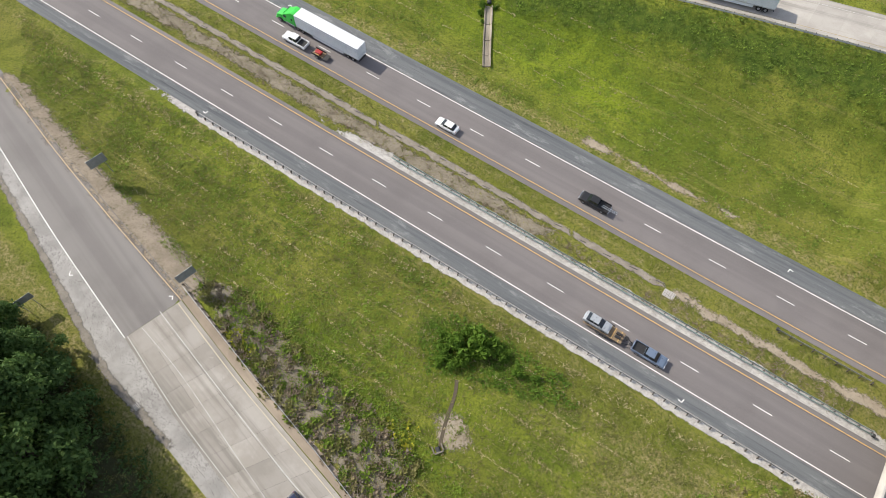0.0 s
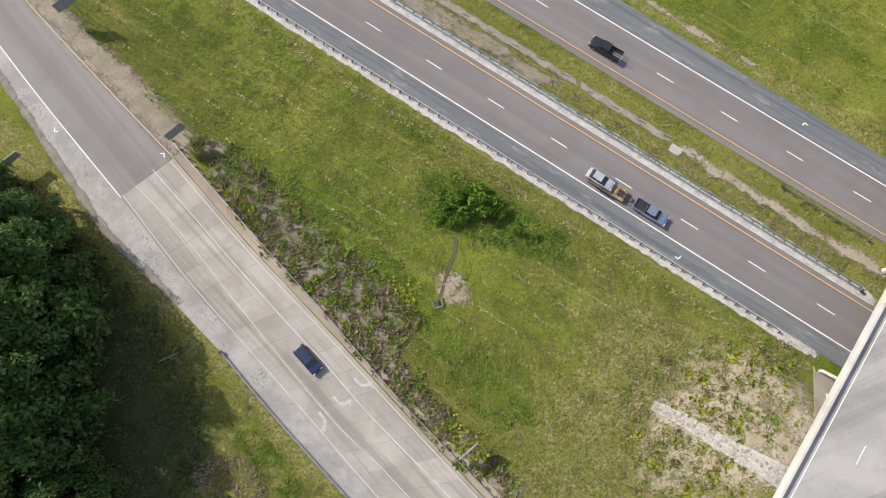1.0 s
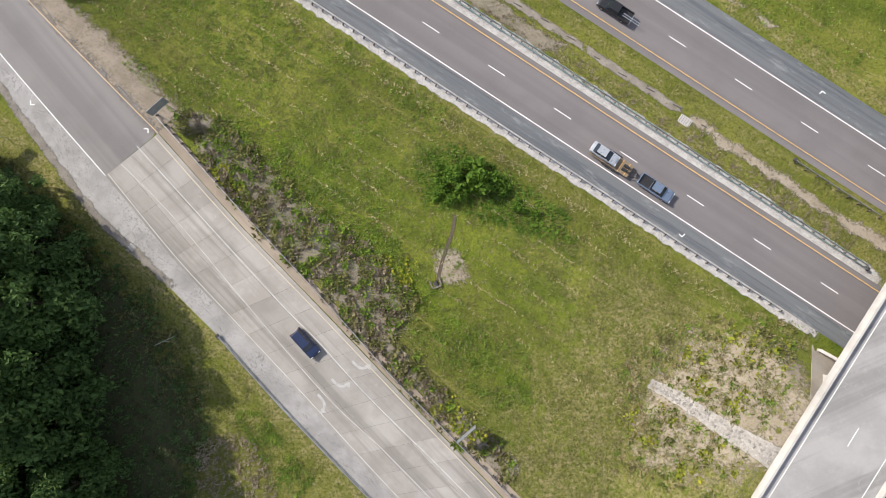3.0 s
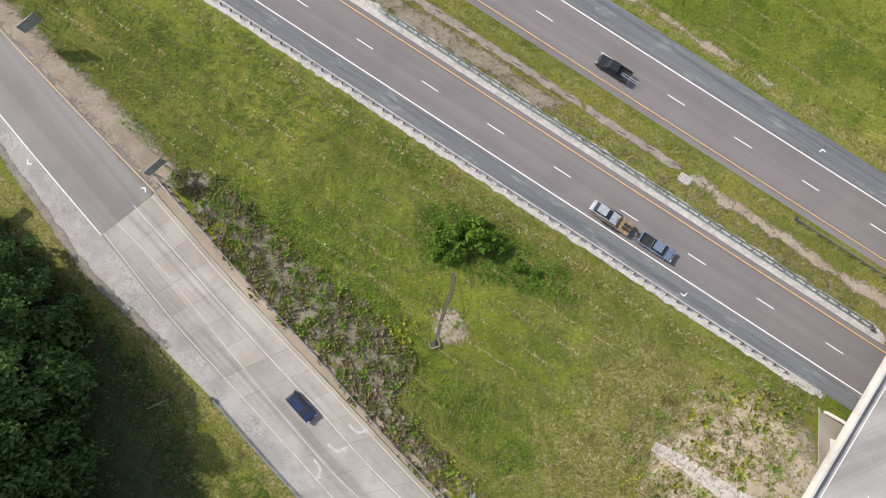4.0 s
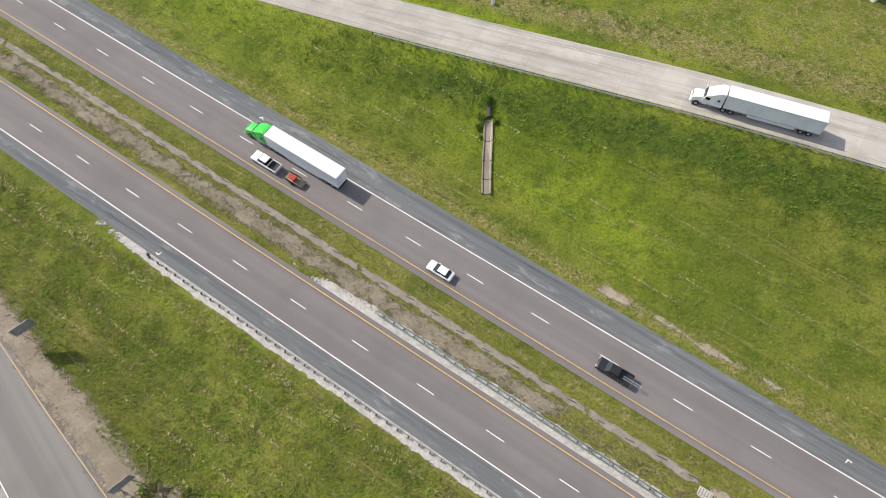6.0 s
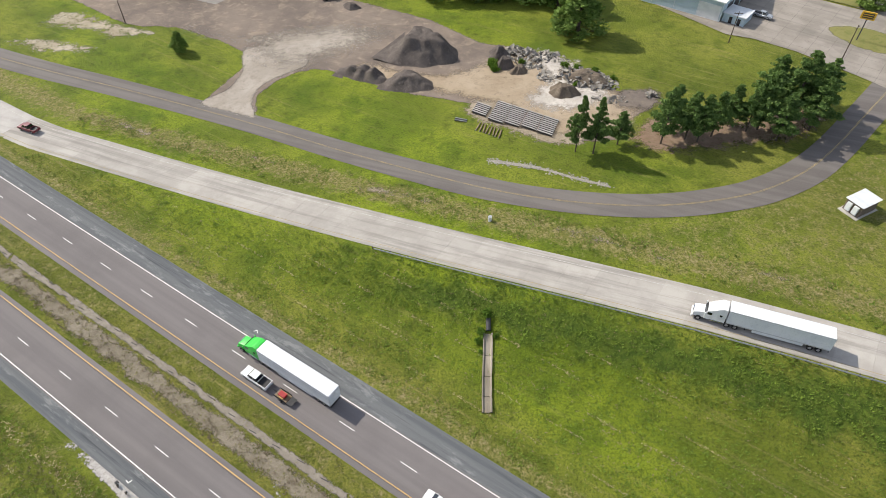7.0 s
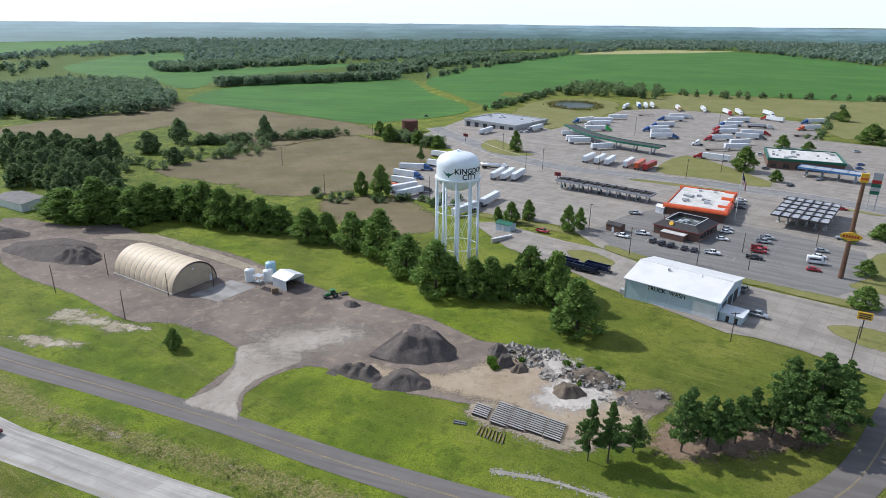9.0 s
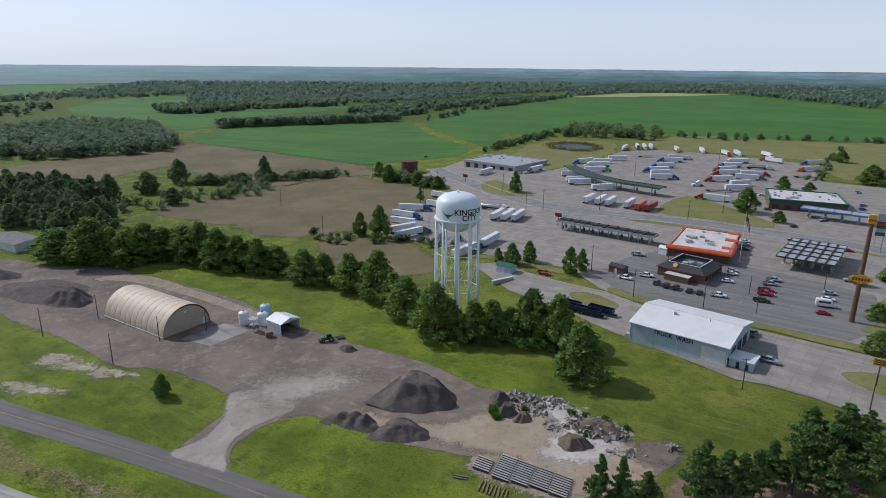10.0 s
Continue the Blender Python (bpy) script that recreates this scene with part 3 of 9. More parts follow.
ramp_asphalt = patch("ramp_asphalt", [(x + 0.7, y + 0.7) for x, y in S_EAST] + S_WHITE[::-1], M_RAMPA, 0.055, 2.5, "warm grey asphalt ramp with worn edge lines", "road", 1)
patch("ramp_shoulder", S_WHITE + C_WEST[1:] + S_OUT[::-1], M_SHOULDC, 0.05, 2.0, "crumbling pale concrete shoulder of the ramp", "shoulder", 1)
ramp_south = patch("ramp_concrete", C_EAST + C_WEST[::-1], M_TAR, 0.03, 2.5, "old pale concrete slab ramp with dark wheel tracks", "road", 1)
M_CREAM = paint("faded_edge_yellow", (0.56, 0.42, 0.24), (0.46, 0.36, 0.23), 0.9, 0.8, dirt=0.5)
for line, m, half in ((S_EAST, M_CREAM, 0.06), (S_WHITE, M_WHITE, 0.07), ([(x + 0.35, y + 0.3) for x, y in C_WEST], M_WORNW, 0.06)):
    strip("edge_line", spline(line, 6), half, 0.085, m, parent=ramp_asphalt if m is not M_WORNW else ramp_south)
L_ONE = [(-42.6, 35.0), (-33.2, 24.7), (-20.6, 11.1), (-15.6, 6.1), (-9.0, -1.2), (-1.7, -8.4), (1.6, -11.6), (26, -36)]
L_TWO = [(-44.9, 32.3), (-37.4, 24.8), (-26.4, 11.9), (-14.7, -1.5), (-7.4, -8.4), (-4.1, -11.6), (21, -37)]
for line, half, m in ((L_ONE, 0.075, M_WORNW), (L_TWO, 0.05, M_WORNW), ([(x - 0.5, y - 0.45) for x, y in C_EAST], 0.07, paint("worn_edge_cream", (0.50, 0.43, 0.31), (0.40, 0.36, 0.28), 0.8, 0.8, dirt=0.5))):
    strip("lane_line", spline(line, 6), half, 0.088, m, parent=ramp_south)


M_FADED = paint("faded_arrow_paint", (0.40, 0.39, 0.37), (0.33, 0.32, 0.30), 1.4, 0.85, dirt=0.7)


def turn_arrow(x, y, heading, bend, parent):
    """A painted turn arrow: a bent shaft and a head."""
    bm = bmesh.new()
    pts = [(0, 0), (0.6, 0.0), (1.1, 0.04 * bend), (1.5, 0.16 * bend), (1.8, 0.36 * bend), (2.0, 0.62 * bend), (2.1, 0.9 * bend)]
    sides = []
    for k, p in enumerate(pts):
        q, r = pts[max(0, k - 1)], pts[min(len(pts) - 1, k + 1)]
        n = Vector((q[1] - r[1], r[0] - q[0])).normalized() * 0.2
        sides.append((bm.verts.new((p[0] - n.x, p[1] - n.y, 0)), bm.verts.new((p[0] + n.x, p[1] + n.y, 0))))
    for (a, b), (c, d) in zip(sides, sides[1:]):
        bm.faces.new((a, c, d, b))
    bm.faces.new([bm.verts.new(p) for p in ((1.75, 0.85 * bend, 0.003), (2.75, 0.95 * bend, 0.003), (2.2, 1.75 * bend, 0.003))])
    me = bpy.data.meshes.new("turn_arrow")
    bm.to_mesh(me)
    bm.free()
    me.materials.append(M_FADED)
    ob = new("turn_arrow", me)
    ob.parent = parent
    ob.matrix_basis = pose(x, y, gz(x, y) + 0.1, 0, 0, heading)


turn_arrow(-10.6, 3.2, -46, 1, ramp_south)
turn_arrow(-13.6, 0.6, -46, 1, ramp_south)
turn_arrow(-15.6, -1.6, -46, -1, ramp_south)

# chevron marks painted beside the lanes
def chevron(x, y, turn, parent):
    v, f = [], []
    for sg in (-1, 1):
        a, b = Vector((0, 0)), Vector((-0.46, 0.46 * sg))
        n = Vector((b.y, -b.x)).normalized() * 0.08
        i = len(v)
        v += [(a.x - n.x, a.y - n.y, 0.002 * (sg > 0)), (b.x - n.x, b.y - n.y, 0.002 * (sg > 0)), (b.x + n.x, b.y + n.y, 0.002 * (sg > 0)), (a.x + n.x, a.y + n.y, 0.002 * (sg > 0))]
        f.append((i, i + 1, i + 2, i + 3))
    ob = new("chevron_mark", mesh_of("chevron_mark", v, f, M_WHITE, False))
    m = pose(x, y, gz(x, y) + 0.09, 0, 0, turn)
    ob.parent = parent
    ob.matrix_basis = parent.matrix_basis.inverted() @ m


for x, y, turn, own in ((39.4, 21.4, -90, near_road), (61.7, 44.0, 90, far_road), (-43.0, 76.1, -90, near_road), (-29.5, 104.3, 60, far_road),
                        (-41.0, 37.6, 45, ramp_asphalt), (-58.6, 41.3, -135, ramp_asphalt)):
    chevron(x, y, turn, own)

# north ramp
N_S = [road_xy(s, np.interp(s, NS, ND)) for s in np.arange(-250, 151, 10.0)]
N_N = [road_xy(s, np.interp(s, NS, ND) + 9.7) for s in np.arange(-250, 151, 10.0)]
ramp_north = patch("north_ramp", N_S + N_N[::-1], M_RAMPN, 0.03, 3.0, "pale concrete slip road rising beside the grass bank", "road", 1)
strip("edge_line", [np.array(a) * 0.16 + np.array(b) * 0.84 for a, b in zip(N_S, N_N)], 0.06, 0.088, M_WORNW, parent=ramp_north)
strip("edge_line", [np.array(a) * 0.90 + np.array(b) * 0.10 for a, b in zip(N_S, N_N)], 0.05, 0.088, M_WORNY, parent=ramp_north)

# frontage road with its worn yellow centre line
F_S = [(-260, 262), (-190, 227), (-120.9, 195.2), (-82.2, 180.1), (-48.5, 166.2), (-18.7, 150.9), (6.2, 138.7), (17.4, 134.3), (28.0, 131.1), (38.3, 129.0), (48.7, 128.1), (59.5, 128.8), (71.4, 131.5), (83.5, 137.7), (94.4, 146.8), (107, 159.4), (120, 172)]
F_N = [(-256, 270), (-187, 235), (-117.5, 202.6), (-79.5, 187.2), (-45.5, 172.4), (-16.0, 157.4), (8.6, 145.6), (19.3, 141.0), (29.3, 138.0), (39.2, 136.1), (48.7, 135.4), (58.2, 136.2), (68.6, 138.8), (79.0, 144.4), (88.6, 152.2), (101.0, 164.6), (114, 178)]
front_road = patch("frontage_road", spline(F_S, 5) + spline(F_N, 5)[::-1], M_FRONT, 0.07, 2.5, "dark asphalt frontage road bending round the yard", "road", 1)
mid = spline([(np.array(a) + np.array(b)) / 2 for a, b in zip(F_S, F_N)], 5)
strip("centre_line", mid, (-0.16, -0.06), 0.095, M_WORNY, parent=front_road)
strip("centre_line", mid, (0.06, 0.16), 0.095, M_WORNY, parent=front_road)

# ---- yard, fields and lots ----
patch("gravel_yard", [(-200, 325), (-160, 314), (-141, 318), (-127, 306), (-82, 283), (-62, 268), (-40, 249), (-22, 236), (0.6, 221), (15.4, 205), (23, 202), (37, 194), (40, 186), (49, 176), (59, 174), (55, 166), (47, 160), (46, 154), (30, 155), (20, 167), (7, 173.5), (-10, 180.3), (-22.6, 189), (-32, 192.6), (-40, 187.3), (-43.6, 179.6), (-42.9, 170.2), (-58.7, 176.8), (-53.6, 193), (-53.6, 202), (-64.4, 211), (-79, 218.4), (-93.5, 220), (-119, 238.5), (-162, 266)],
      M_YARD, 0.05, 2.0, "flat yard of grey-brown asphalt millings", "gravel", 3, 2.5)
patch("pale_drive", [(-42.6, 169.6), (-45.0, 177.5), (-44.2, 185.5), (-38, 191.5), (-33, 197), (-38, 205), (-46, 208), (-54, 206), (-53.4, 199), (-52.3, 193), (-54, 184), (-60, 177), (-51, 172.8)], M_DRIVE, 0.08, 1.0, "pale limestone drive opening onto the frontage road", "drive", 3, 1.4)
patch("pale_drive", [(-38, 191), (-28, 196), (-14, 206), (-8, 214), (-22, 222), (-40, 222), (-58, 216), (-72, 222), (-78, 218), (-66, 211), (-55, 206), (-50, 198)], M_DRIVE, 0.10, 1.2, "pale dust tracked from the drive into the yard", "drive", 3, 14.0)
patch("tan_dirt", [(10, 191), (22.7, 198), (37, 193), (48, 177), (58, 174), (52, 163), (47, 156), (30, 156), (20, 168), (4, 176.5), (-12, 184), (-24, 193), (-16, 197), (-2, 190)], M_TAN, 0.075, 1.2, "trampled tan dirt between heaps", "dirt", 3, 5.0)
patch("white_dust", [(30, 200), (36, 197), (42, 191), (40, 184), (47, 176), (46, 170), (36, 165), (26, 168), (23, 175), (29, 182), (27, 190)], M_PALE, 0.10, 1.0, "white concrete dust and crushed rubble", "dirt", 3, 7.0)
patch("dark_dirt", [(49, 177), (60, 175), (57, 166), (48, 165), (45, 170)], soil("dark_soil", ((0.125, 0.106, 0.096), (0.170, 0.142, 0.120), (0.22, 0.18, 0.14)), 0.2, 2.0, soft=(0.1, 0.9)), 0.11, 1.0, "dark brown soil beside the rubble", "dirt", 3, 4.0)
patch("bare_clay", [(-126, 210), (-116, 213), (-108, 211), (-99, 208), (-96, 205), (-101, 202), (-113, 203)], M_BARE, 0.06, 1.0, "eroded pale clay with thin weeds", "dirt", 3, 4.0)
patch("bare_clay", [(-121, 220), (-119, 231), (-110, 231), (-96, 223), (-81, 217.5), (-86, 211.5), (-96, 211), (-104, 215), (-113, 218)], M_BARE, 0.06, 1.0, "pale stony washout beside the yard", "dirt", 3, 5.0)
patch("concrete_apron", [(-81, 240), (-71, 253.5), (-60.5, 247.5), (-69.5, 235)], make_concrete("apron_concrete", (0.22, 0.205, 0.19), (0.31, 0.292, 0.27), 0.7), 0.09, 2.0, "worn concrete apron before the arched shed", "pavement", 1, 0.01)
patch("sandy_track", [(-135, 304), (-118, 303), (-90, 285), (-62, 265), (-50, 253), (-56, 250), (-70, 262), (-95, 279), (-120, 293), (-140, 296)], M_DIRT, 0.09, 1.5, "sandy track behind the arched shed", "dirt", 3, 1.8)
for label, outline, m, lift in (
        ("brown stubble field beyond the tree row", [(-363, 573), (-311, 659), (-274, 748), (-150, 668), (-66, 604), (-8, 512), (-12, 492), (-59, 548), (-136, 488), (-225, 580), (-256, 489), (-340, 500)], M_FIELD, 0.10),
        ("bare brown field behind the tree row", [(-175, 421), (-134, 482), (-77, 547), (-59, 548), (-2, 488), (-4, 438), (-25, 391), (-61, 364), (-87, 363), (-115, 385)], M_FIELD, 0.10),
        ("dry field beside the water tower", [(-61, 363), (-23, 367), (1, 337), (2, 300), (-20, 300), (-50, 322)], M_FIELD, 0.09),
        ("meadow of drying grass behind the truck park", [(180, 665), (260, 650), (330, 600), (300, 510), (420, 470), (560, 620), (491, 745), (397, 764), (280, 800)], M_MEADOW, 0.08),
        ("meadow between pond and truck park", [(60, 610), (90, 545), (143, 604), (178, 660), (190, 740), (110, 735)], M_MEADOW, 0.07)):
    patch("field", outline, m, lift, 12.0, label, "field", 3, 5.0)
for label, outline in (
        ("green soybean field in long rows", [(-284, 772), (-245, 935), (-66, 1036), (-10, 836), (32, 689), (14, 638), (-37, 619), (-66, 606), (-151, 670)]),
        ("far green soybean field", [(-676, 1219), (-699, 1620), (-606, 1587), (-302, 1114), (-374, 1106), (-444, 1000)]),
        ("narrow green field behind the tree line", [(-447, 1053), (-453, 1112), (-383, 1118), (-337, 1229), (-179, 1358), (-150, 1300), (-181, 1248), (-300, 1064), (-325, 1007), (-310, 888), (-348, 893)]),
        ("wide green soybean field up to the woods", [(-14, 1025), (160, 1350), (313, 1687), (770, 1763), (848, 1282), (700, 950), (491, 750), (397, 768), (273, 815), (165, 850), (62, 672), (49, 690), (20, 800)]),
        ("pale green field in the haze", [(-1582, 2433), (-1299, 2511), (-886, 1748), (-894, 1497), (-962, 1487)])):
    patch("crop_field", outline, M_CROP, 0.25, 40.0, label, "field", 3, 5.0)
M_LIGHTF = soil("straw_field", ((0.30, 0.285, 0.13), (0.34, 0.31, 0.15), (0.20, 0.21, 0.07)), 0.01, 0.3, bump=0.2)
patch("field", [(320, 1690), (520, 1900), (760, 1850), (780, 1775), (520, 1700)], M_LIGHTF, 0.4, 40, "ripe straw-coloured field on the rise", "field", 3, 10)

# concrete lots of the truck stop and the street past the truck wash
patch("truck_lot", [(-12, 541), (18, 600), (46, 642), (91, 543), (143, 602), (178, 658), (220, 670), (262, 645), (322, 588), (282, 505), (330, 470), (420, 420), (330, 300), (240, 225), (170, 190), (137, 212), (126, 223), (103, 241), (74, 261), (65, 275), (58, 300), (24, 326), (-23, 367), (-24, 418), (-4, 440), (18, 462)], M_LOT, 0.12, 5.0, "wide pale concrete truck stop lots", "pavement", 1)
patch("street", [(18, 312), (27, 312), (54, 282), (66, 272), (75, 258), (103, 238), (127, 220), (138, 213), (175, 188), (160, 160), (118, 171), (112, 179), (107, 185), (100, 193), (91, 200), (84, 203), (58, 237), (51, 249), (30, 278)], M_LOT, 0.15, 4.0, "concrete street past the truck wash", "road", 1)
TOWN = spline([(-2, 575), (10, 540), (22, 512), (40, 465), (60, 428), (82, 405), (105, 394), (122, 386), (146, 374), (166, 359), (186, 347), (209, 327), (250, 292), (300, 250)], 6)
strip("town_street", TOWN, 6.4, 0.15, make_concrete("street_concrete", (0.190, 0.184, 0.176), (0.240, 0.232, 0.222), 0.6, 0.4), "worn concrete street through the truck stop", "road", across=5)
strip("kerb", TOWN, (6.4, 6.9), 0.24, M_BARRIER, "pale concrete kerb along the street", "kerb")
strip("kerb", TOWN, (-6.9, -6.4), 0.24, M_BARRIER, "pale concrete kerb along the street", "kerb")
patch("restaurant_lot", [(76, 262), (70, 276), (66, 292), (84, 312), (106, 326), (128, 306), (150, 285), (165, 268), (152, 244), (138, 232), (128, 227), (104, 243)], M_LOTA, 0.16, 3.0, "patched grey asphalt car park of the restaurant", "car park", 1)
M_LAWN = soil("town_lawn", ((0.165, 0.165, 0.052), (0.205, 0.195, 0.072), (0.120, 0.135, 0.036)), 0.08, 0.6, bump=0.4)
for label, outline in (
        ("straw-green lawn between the truck lots", [(127, 402), (163, 448), (181, 392), (182, 372), (172, 366), (152, 382)]),
        ("mown island with a tree at the entrance", [(32, 494), (45, 508), (60, 462), (66, 448), (50, 447), (34, 467)]),
        ("grass strip between street and car park", [(66, 272), (70, 277), (82, 262), (104, 246), (128, 229), (139, 221), (137, 216), (126, 221), (103, 239), (75, 259)]),
        ("mown verge along the street through the truck stop", [(108, 384), (124, 377), (140, 367), (152, 359), (150, 356), (136, 362), (120, 371), (107, 379)]),
        ("mown verge before the car park", [(176, 341), (192, 330), (206, 317), (203, 314), (188, 326), (173, 337)]),
        ("grass island in the street", [(51, 271), (60, 272), (68, 259), (64, 252), (55, 258)]),
        ("round grass island in the street", [(113, 206), (121, 209), (131, 203), (134, 194), (126, 190), (117, 195)]),
        ("mown lawn round the tall sign", [(138, 235), (152, 246), (168, 268), (190, 262), (210, 240), (185, 215), (165, 217)]),
        ("lawn beside the small blue shed", [(14, 318), (24, 318), (56, 290), (60, 296), (50, 304), (24, 326)])):
    patch("lawn", outline, M_LAWN, 0.20, 3.0, label, "lawn", 3, 2.0)
n = Nodes("pond_water")
patch("pond", [(118, 690), (130, 720), (150, 714), (161, 700), (148, 668), (126, 662)], n.done(n.mix(n.ramp(n.noise(0.04, 3), 0.4, 0.7), (0.02, 0.03, 0.018), (0.045, 0.06, 0.028)), 0.35, 0, 0.25), 0.2, 6.0, "still dark farm pond with reeds", "pond", 4)
# weedy ground beside the south ramp and under the bridge bank
W_SLOPE = [(-38, 40), (-31, 40), (-24, 33), (-17, 26.5), (-8, 19.5), (-1, 12), (-3, 6), (3, -1), (10, -8), (14, -12), (11, -15), (3, -7.5), (-5, 1.5), (-15, 12.5), (-26, 24.2)]
patch("weedy_slope", W_SLOPE, M_WEEDY, 0.05, 1.0, "brown and grey weeds on the bank below the ramp", "weeds", 3, 4.0)
patch("dry_bank", [(37, 7.5), (47, 11), (57, 8), (60, 2), (58, -8), (54, -15), (40, -17), (28, -14), (29, -5), (30, 2)], soil("dry_bank_soil", ((0.255, 0.212, 0.158), (0.318, 0.268, 0.205), (0.205, 0.195, 0.070)), 0.3, 3.2, bump=0.9, soft=(0.35, 1.2)), 0.05, 1.0, "dry pale weeds and bare soil below the bridge", "weeds", 3, 7.0)
patch("washed_dirt", [(0.3, 19.5), (2.5, 21), (5.9, 20), (7.6, 15), (5, 12.8), (3.3, 13.5), (1.5, 15)], M_DIRT, 0.05, 0.7, "washed tan dirt round the culvert mouth", "dirt", 3, 2.5)
patch("gravel_shoulder", [(-83.4, 82.5), (-67.8, 65.1), (-54.5, 51.1), (-40.0, 36.4), (-36.5, 36.5), (-35.5, 40), (-40, 46.5), (-46, 52), (-55, 60), (-66, 71), (-80, 85)], soil("ramp_edge_gravel", ((0.225, 0.185, 0.140), (0.300, 0.250, 0.195), (0.160, 0.140, 0.085)), 0.3, 1.6, bump=0.8, soft=(0.1, 0.6)), 0.05, 0.9, "tan gravel washed along the ramp edge", "gravel", 2, 3.6)
strip("ramp_gutter", spline([(x + 0.65, y + 0.62) for x, y in C_EAST], 6), (-0.78, 1.0), 0.13, make_concrete("gutter_concrete", (0.235, 0.190, 0.145), (0.310, 0.255, 0.195), 0.84), "tan concrete gutter between ramp and guardrail", "gutter")

LIP = spline(S_OUT[:8], 5)
patch("ramp_lip", [(p[0] + 1.0, p[1] + 0.8) for p in LIP] + [(p[0] - 0.5, p[1] - 0.4) for p in LIP][::-1], soil("broken_asphalt_lip", ((0.175, 0.158, 0.138), (0.235, 0.212, 0.180), (0.120, 0.108, 0.085)), 0.5, 2.2, bump=0.8, soft=(0.2, 0.7)), 0.075, 0.8, "broken dark asphalt lip along the ramp shoulder", "asphalt", 1, 0.9)
NB = [road_xy(s, np.interp(s, NS, ND) + 14.8 + 1.0 * math.sin(s * 0.11)) for s in range(-150, 60, 6)] + [road_xy(s, np.interp(s, NS, ND) + 17.5 + 1.2 * math.sin(s * 0.17)) for s in range(60, -151, -6)]
patch("washed_ditch", NB, soil("ditch_dirt", ((0.250, 0.208, 0.150), (0.310, 0.262, 0.195), (0.170, 0.155, 0.085)), 0.3, 2.4, bump=0.7, soft=(0.5, 1.15)), 0.05, 1.2, "dry washed-out ditch between slip road and frontage road", "dirt", 2, 2.4)
M_BED = soil("stone_bed", ((0.30, 0.275, 0.240), (0.38, 0.350, 0.310), (0.22, 0.20, 0.17)), 0.9, 1.0, bump=1.0, stones=0.4)
CH = spline([(34.0, -0.8), (38.4, -3.2), (42.6, -6.2), (46.8, -8.7), (50.1, -10.8), (55, -13.6)], 5)
patch("stone_bed", [(p[0] + 0.5 + 0.03 * k, p[1] + 0.8 + 0.04 * k) for k, p in enumerate(CH)] + [(p[0] - 0.5 - 0.03 * k, p[1] - 0.8 - 0.04 * k) for k, p in enumerate(CH)][::-1], M_BED, 0.09, 0.6, "pale crushed stone bed of the ditch below the bridge", "gravel", 1, 0.35)
CH = spline([(14.5, 149.2), (20, 147.5), (26, 145.3), (34, 140.9), (40, 138.2)], 5)
patch("stone_bed", [(p[0] - 0.5, p[1] + 1.1) for p in CH] + [(p[0] + 0.5, p[1] - 1.1) for p in CH][::-1], M_BED, 0.07, 0.6, "pale crushed stone bed of the ditch by the frontage road", "gravel", 1, 0.9)
patch("beam_ground", [(8, 172), (16, 176), (36, 166), (40, 158), (36, 152), (27, 154), (18, 160), (10, 166)], M_DIRT, 0.06, 1.0, "worn bare ground under the stacked beams", "dirt", 3, 4.0)

M_LITTER = soil("needle_litter", ((0.190, 0.128, 0.090), (0.250, 0.180, 0.130), (0.130, 0.120, 0.055)), 0.25, 2.4, bump=0.7, soft=(0.1, 0.9))
patch("needle_litter", [(48, 160), (58, 166), (72, 162), (88, 168), (98, 172), (96, 160), (84, 152), (70, 149), (56, 148), (46, 152)], M_LITTER, 0.05, 1.0, "reddish-brown needle litter under the pines", "litter", 3, 5.0)

# near-black undergrowth: the wood's shade is painted into this ground patch
M_WOODSHADE = soil("wood_floor", ((0.040, 0.046, 0.020), (0.062, 0.066, 0.030), (0.085, 0.072, 0.045)), 0.4, 2.4, bump=0.9, soft=(0.0, 1.0))
patch("wood_floor", [(-70, 38), (-60, 33), (-48, 22), (-40, 14), (-34, 5), (-30, -4), (-32, -16), (-36, -34), (-90, -36), (-90, 36)], M_WOODSHADE, 0.05, 1.5, "undergrowth at the foot of the wood, its shade painted in", "undergrowth", 3, 6.0)


# ---- building blocks ----
def part(name, bm, material, parent, label="", smooth=False):
    """Links a bmesh as one mesh object under a thing or a part."""
    me = bpy.data.meshes.new(name)
    bmesh.ops.recalc_face_normals(bm, faces=bm.faces)
    bm.to_mesh(me)
    bm.free()
    me.materials.append(material)
    if smooth:
        me.polygons.foreach_set("use_smooth", [True] * len(me.polygons))
    ob = new(name, me)
    ob.parent = parent
    if label:
        ob["label"] = label
    return ob


def again(ob, m, parent=None):
    """Another part on the same mesh."""
    o = ob.copy()
    scene.collection.objects.link(o)
    if parent:
        o.parent = parent
    o.matrix_basis = m
    return o


def thing(name, label, category, group="", kind=""):
    return tagged(new(name), label, category, group, kind)


def box(bm, x0, x1, y0, y1, z0, z1, bevel=0.0, taper=0.0, taper_y=None):
    ty = taper if taper_y is None else taper_y
    v = [bm.verts.new((x, y, z)) for z, kx, ky in ((z0, 0, 0), (z1, taper, ty)) for x, y in ((x0 + kx, y0 + ky), (x1 - kx, y0 + ky), (x1 - kx, y1 - ky), (x0 + kx, y1 - ky))]
    f = [bm.faces.new([v[i] for i in q]) for q in ((3, 2, 1, 0), (4, 5, 6, 7), (0, 1, 5, 4), (1, 2, 6, 5), (2, 3, 7, 6), (3, 0, 4, 7))]
    if bevel:
        bmesh.ops.bevel(bm, geom=list({e for q in f for e in q.edges}), offset=bevel, segments=2, affect="EDGES", profile=0.6)
    return bm


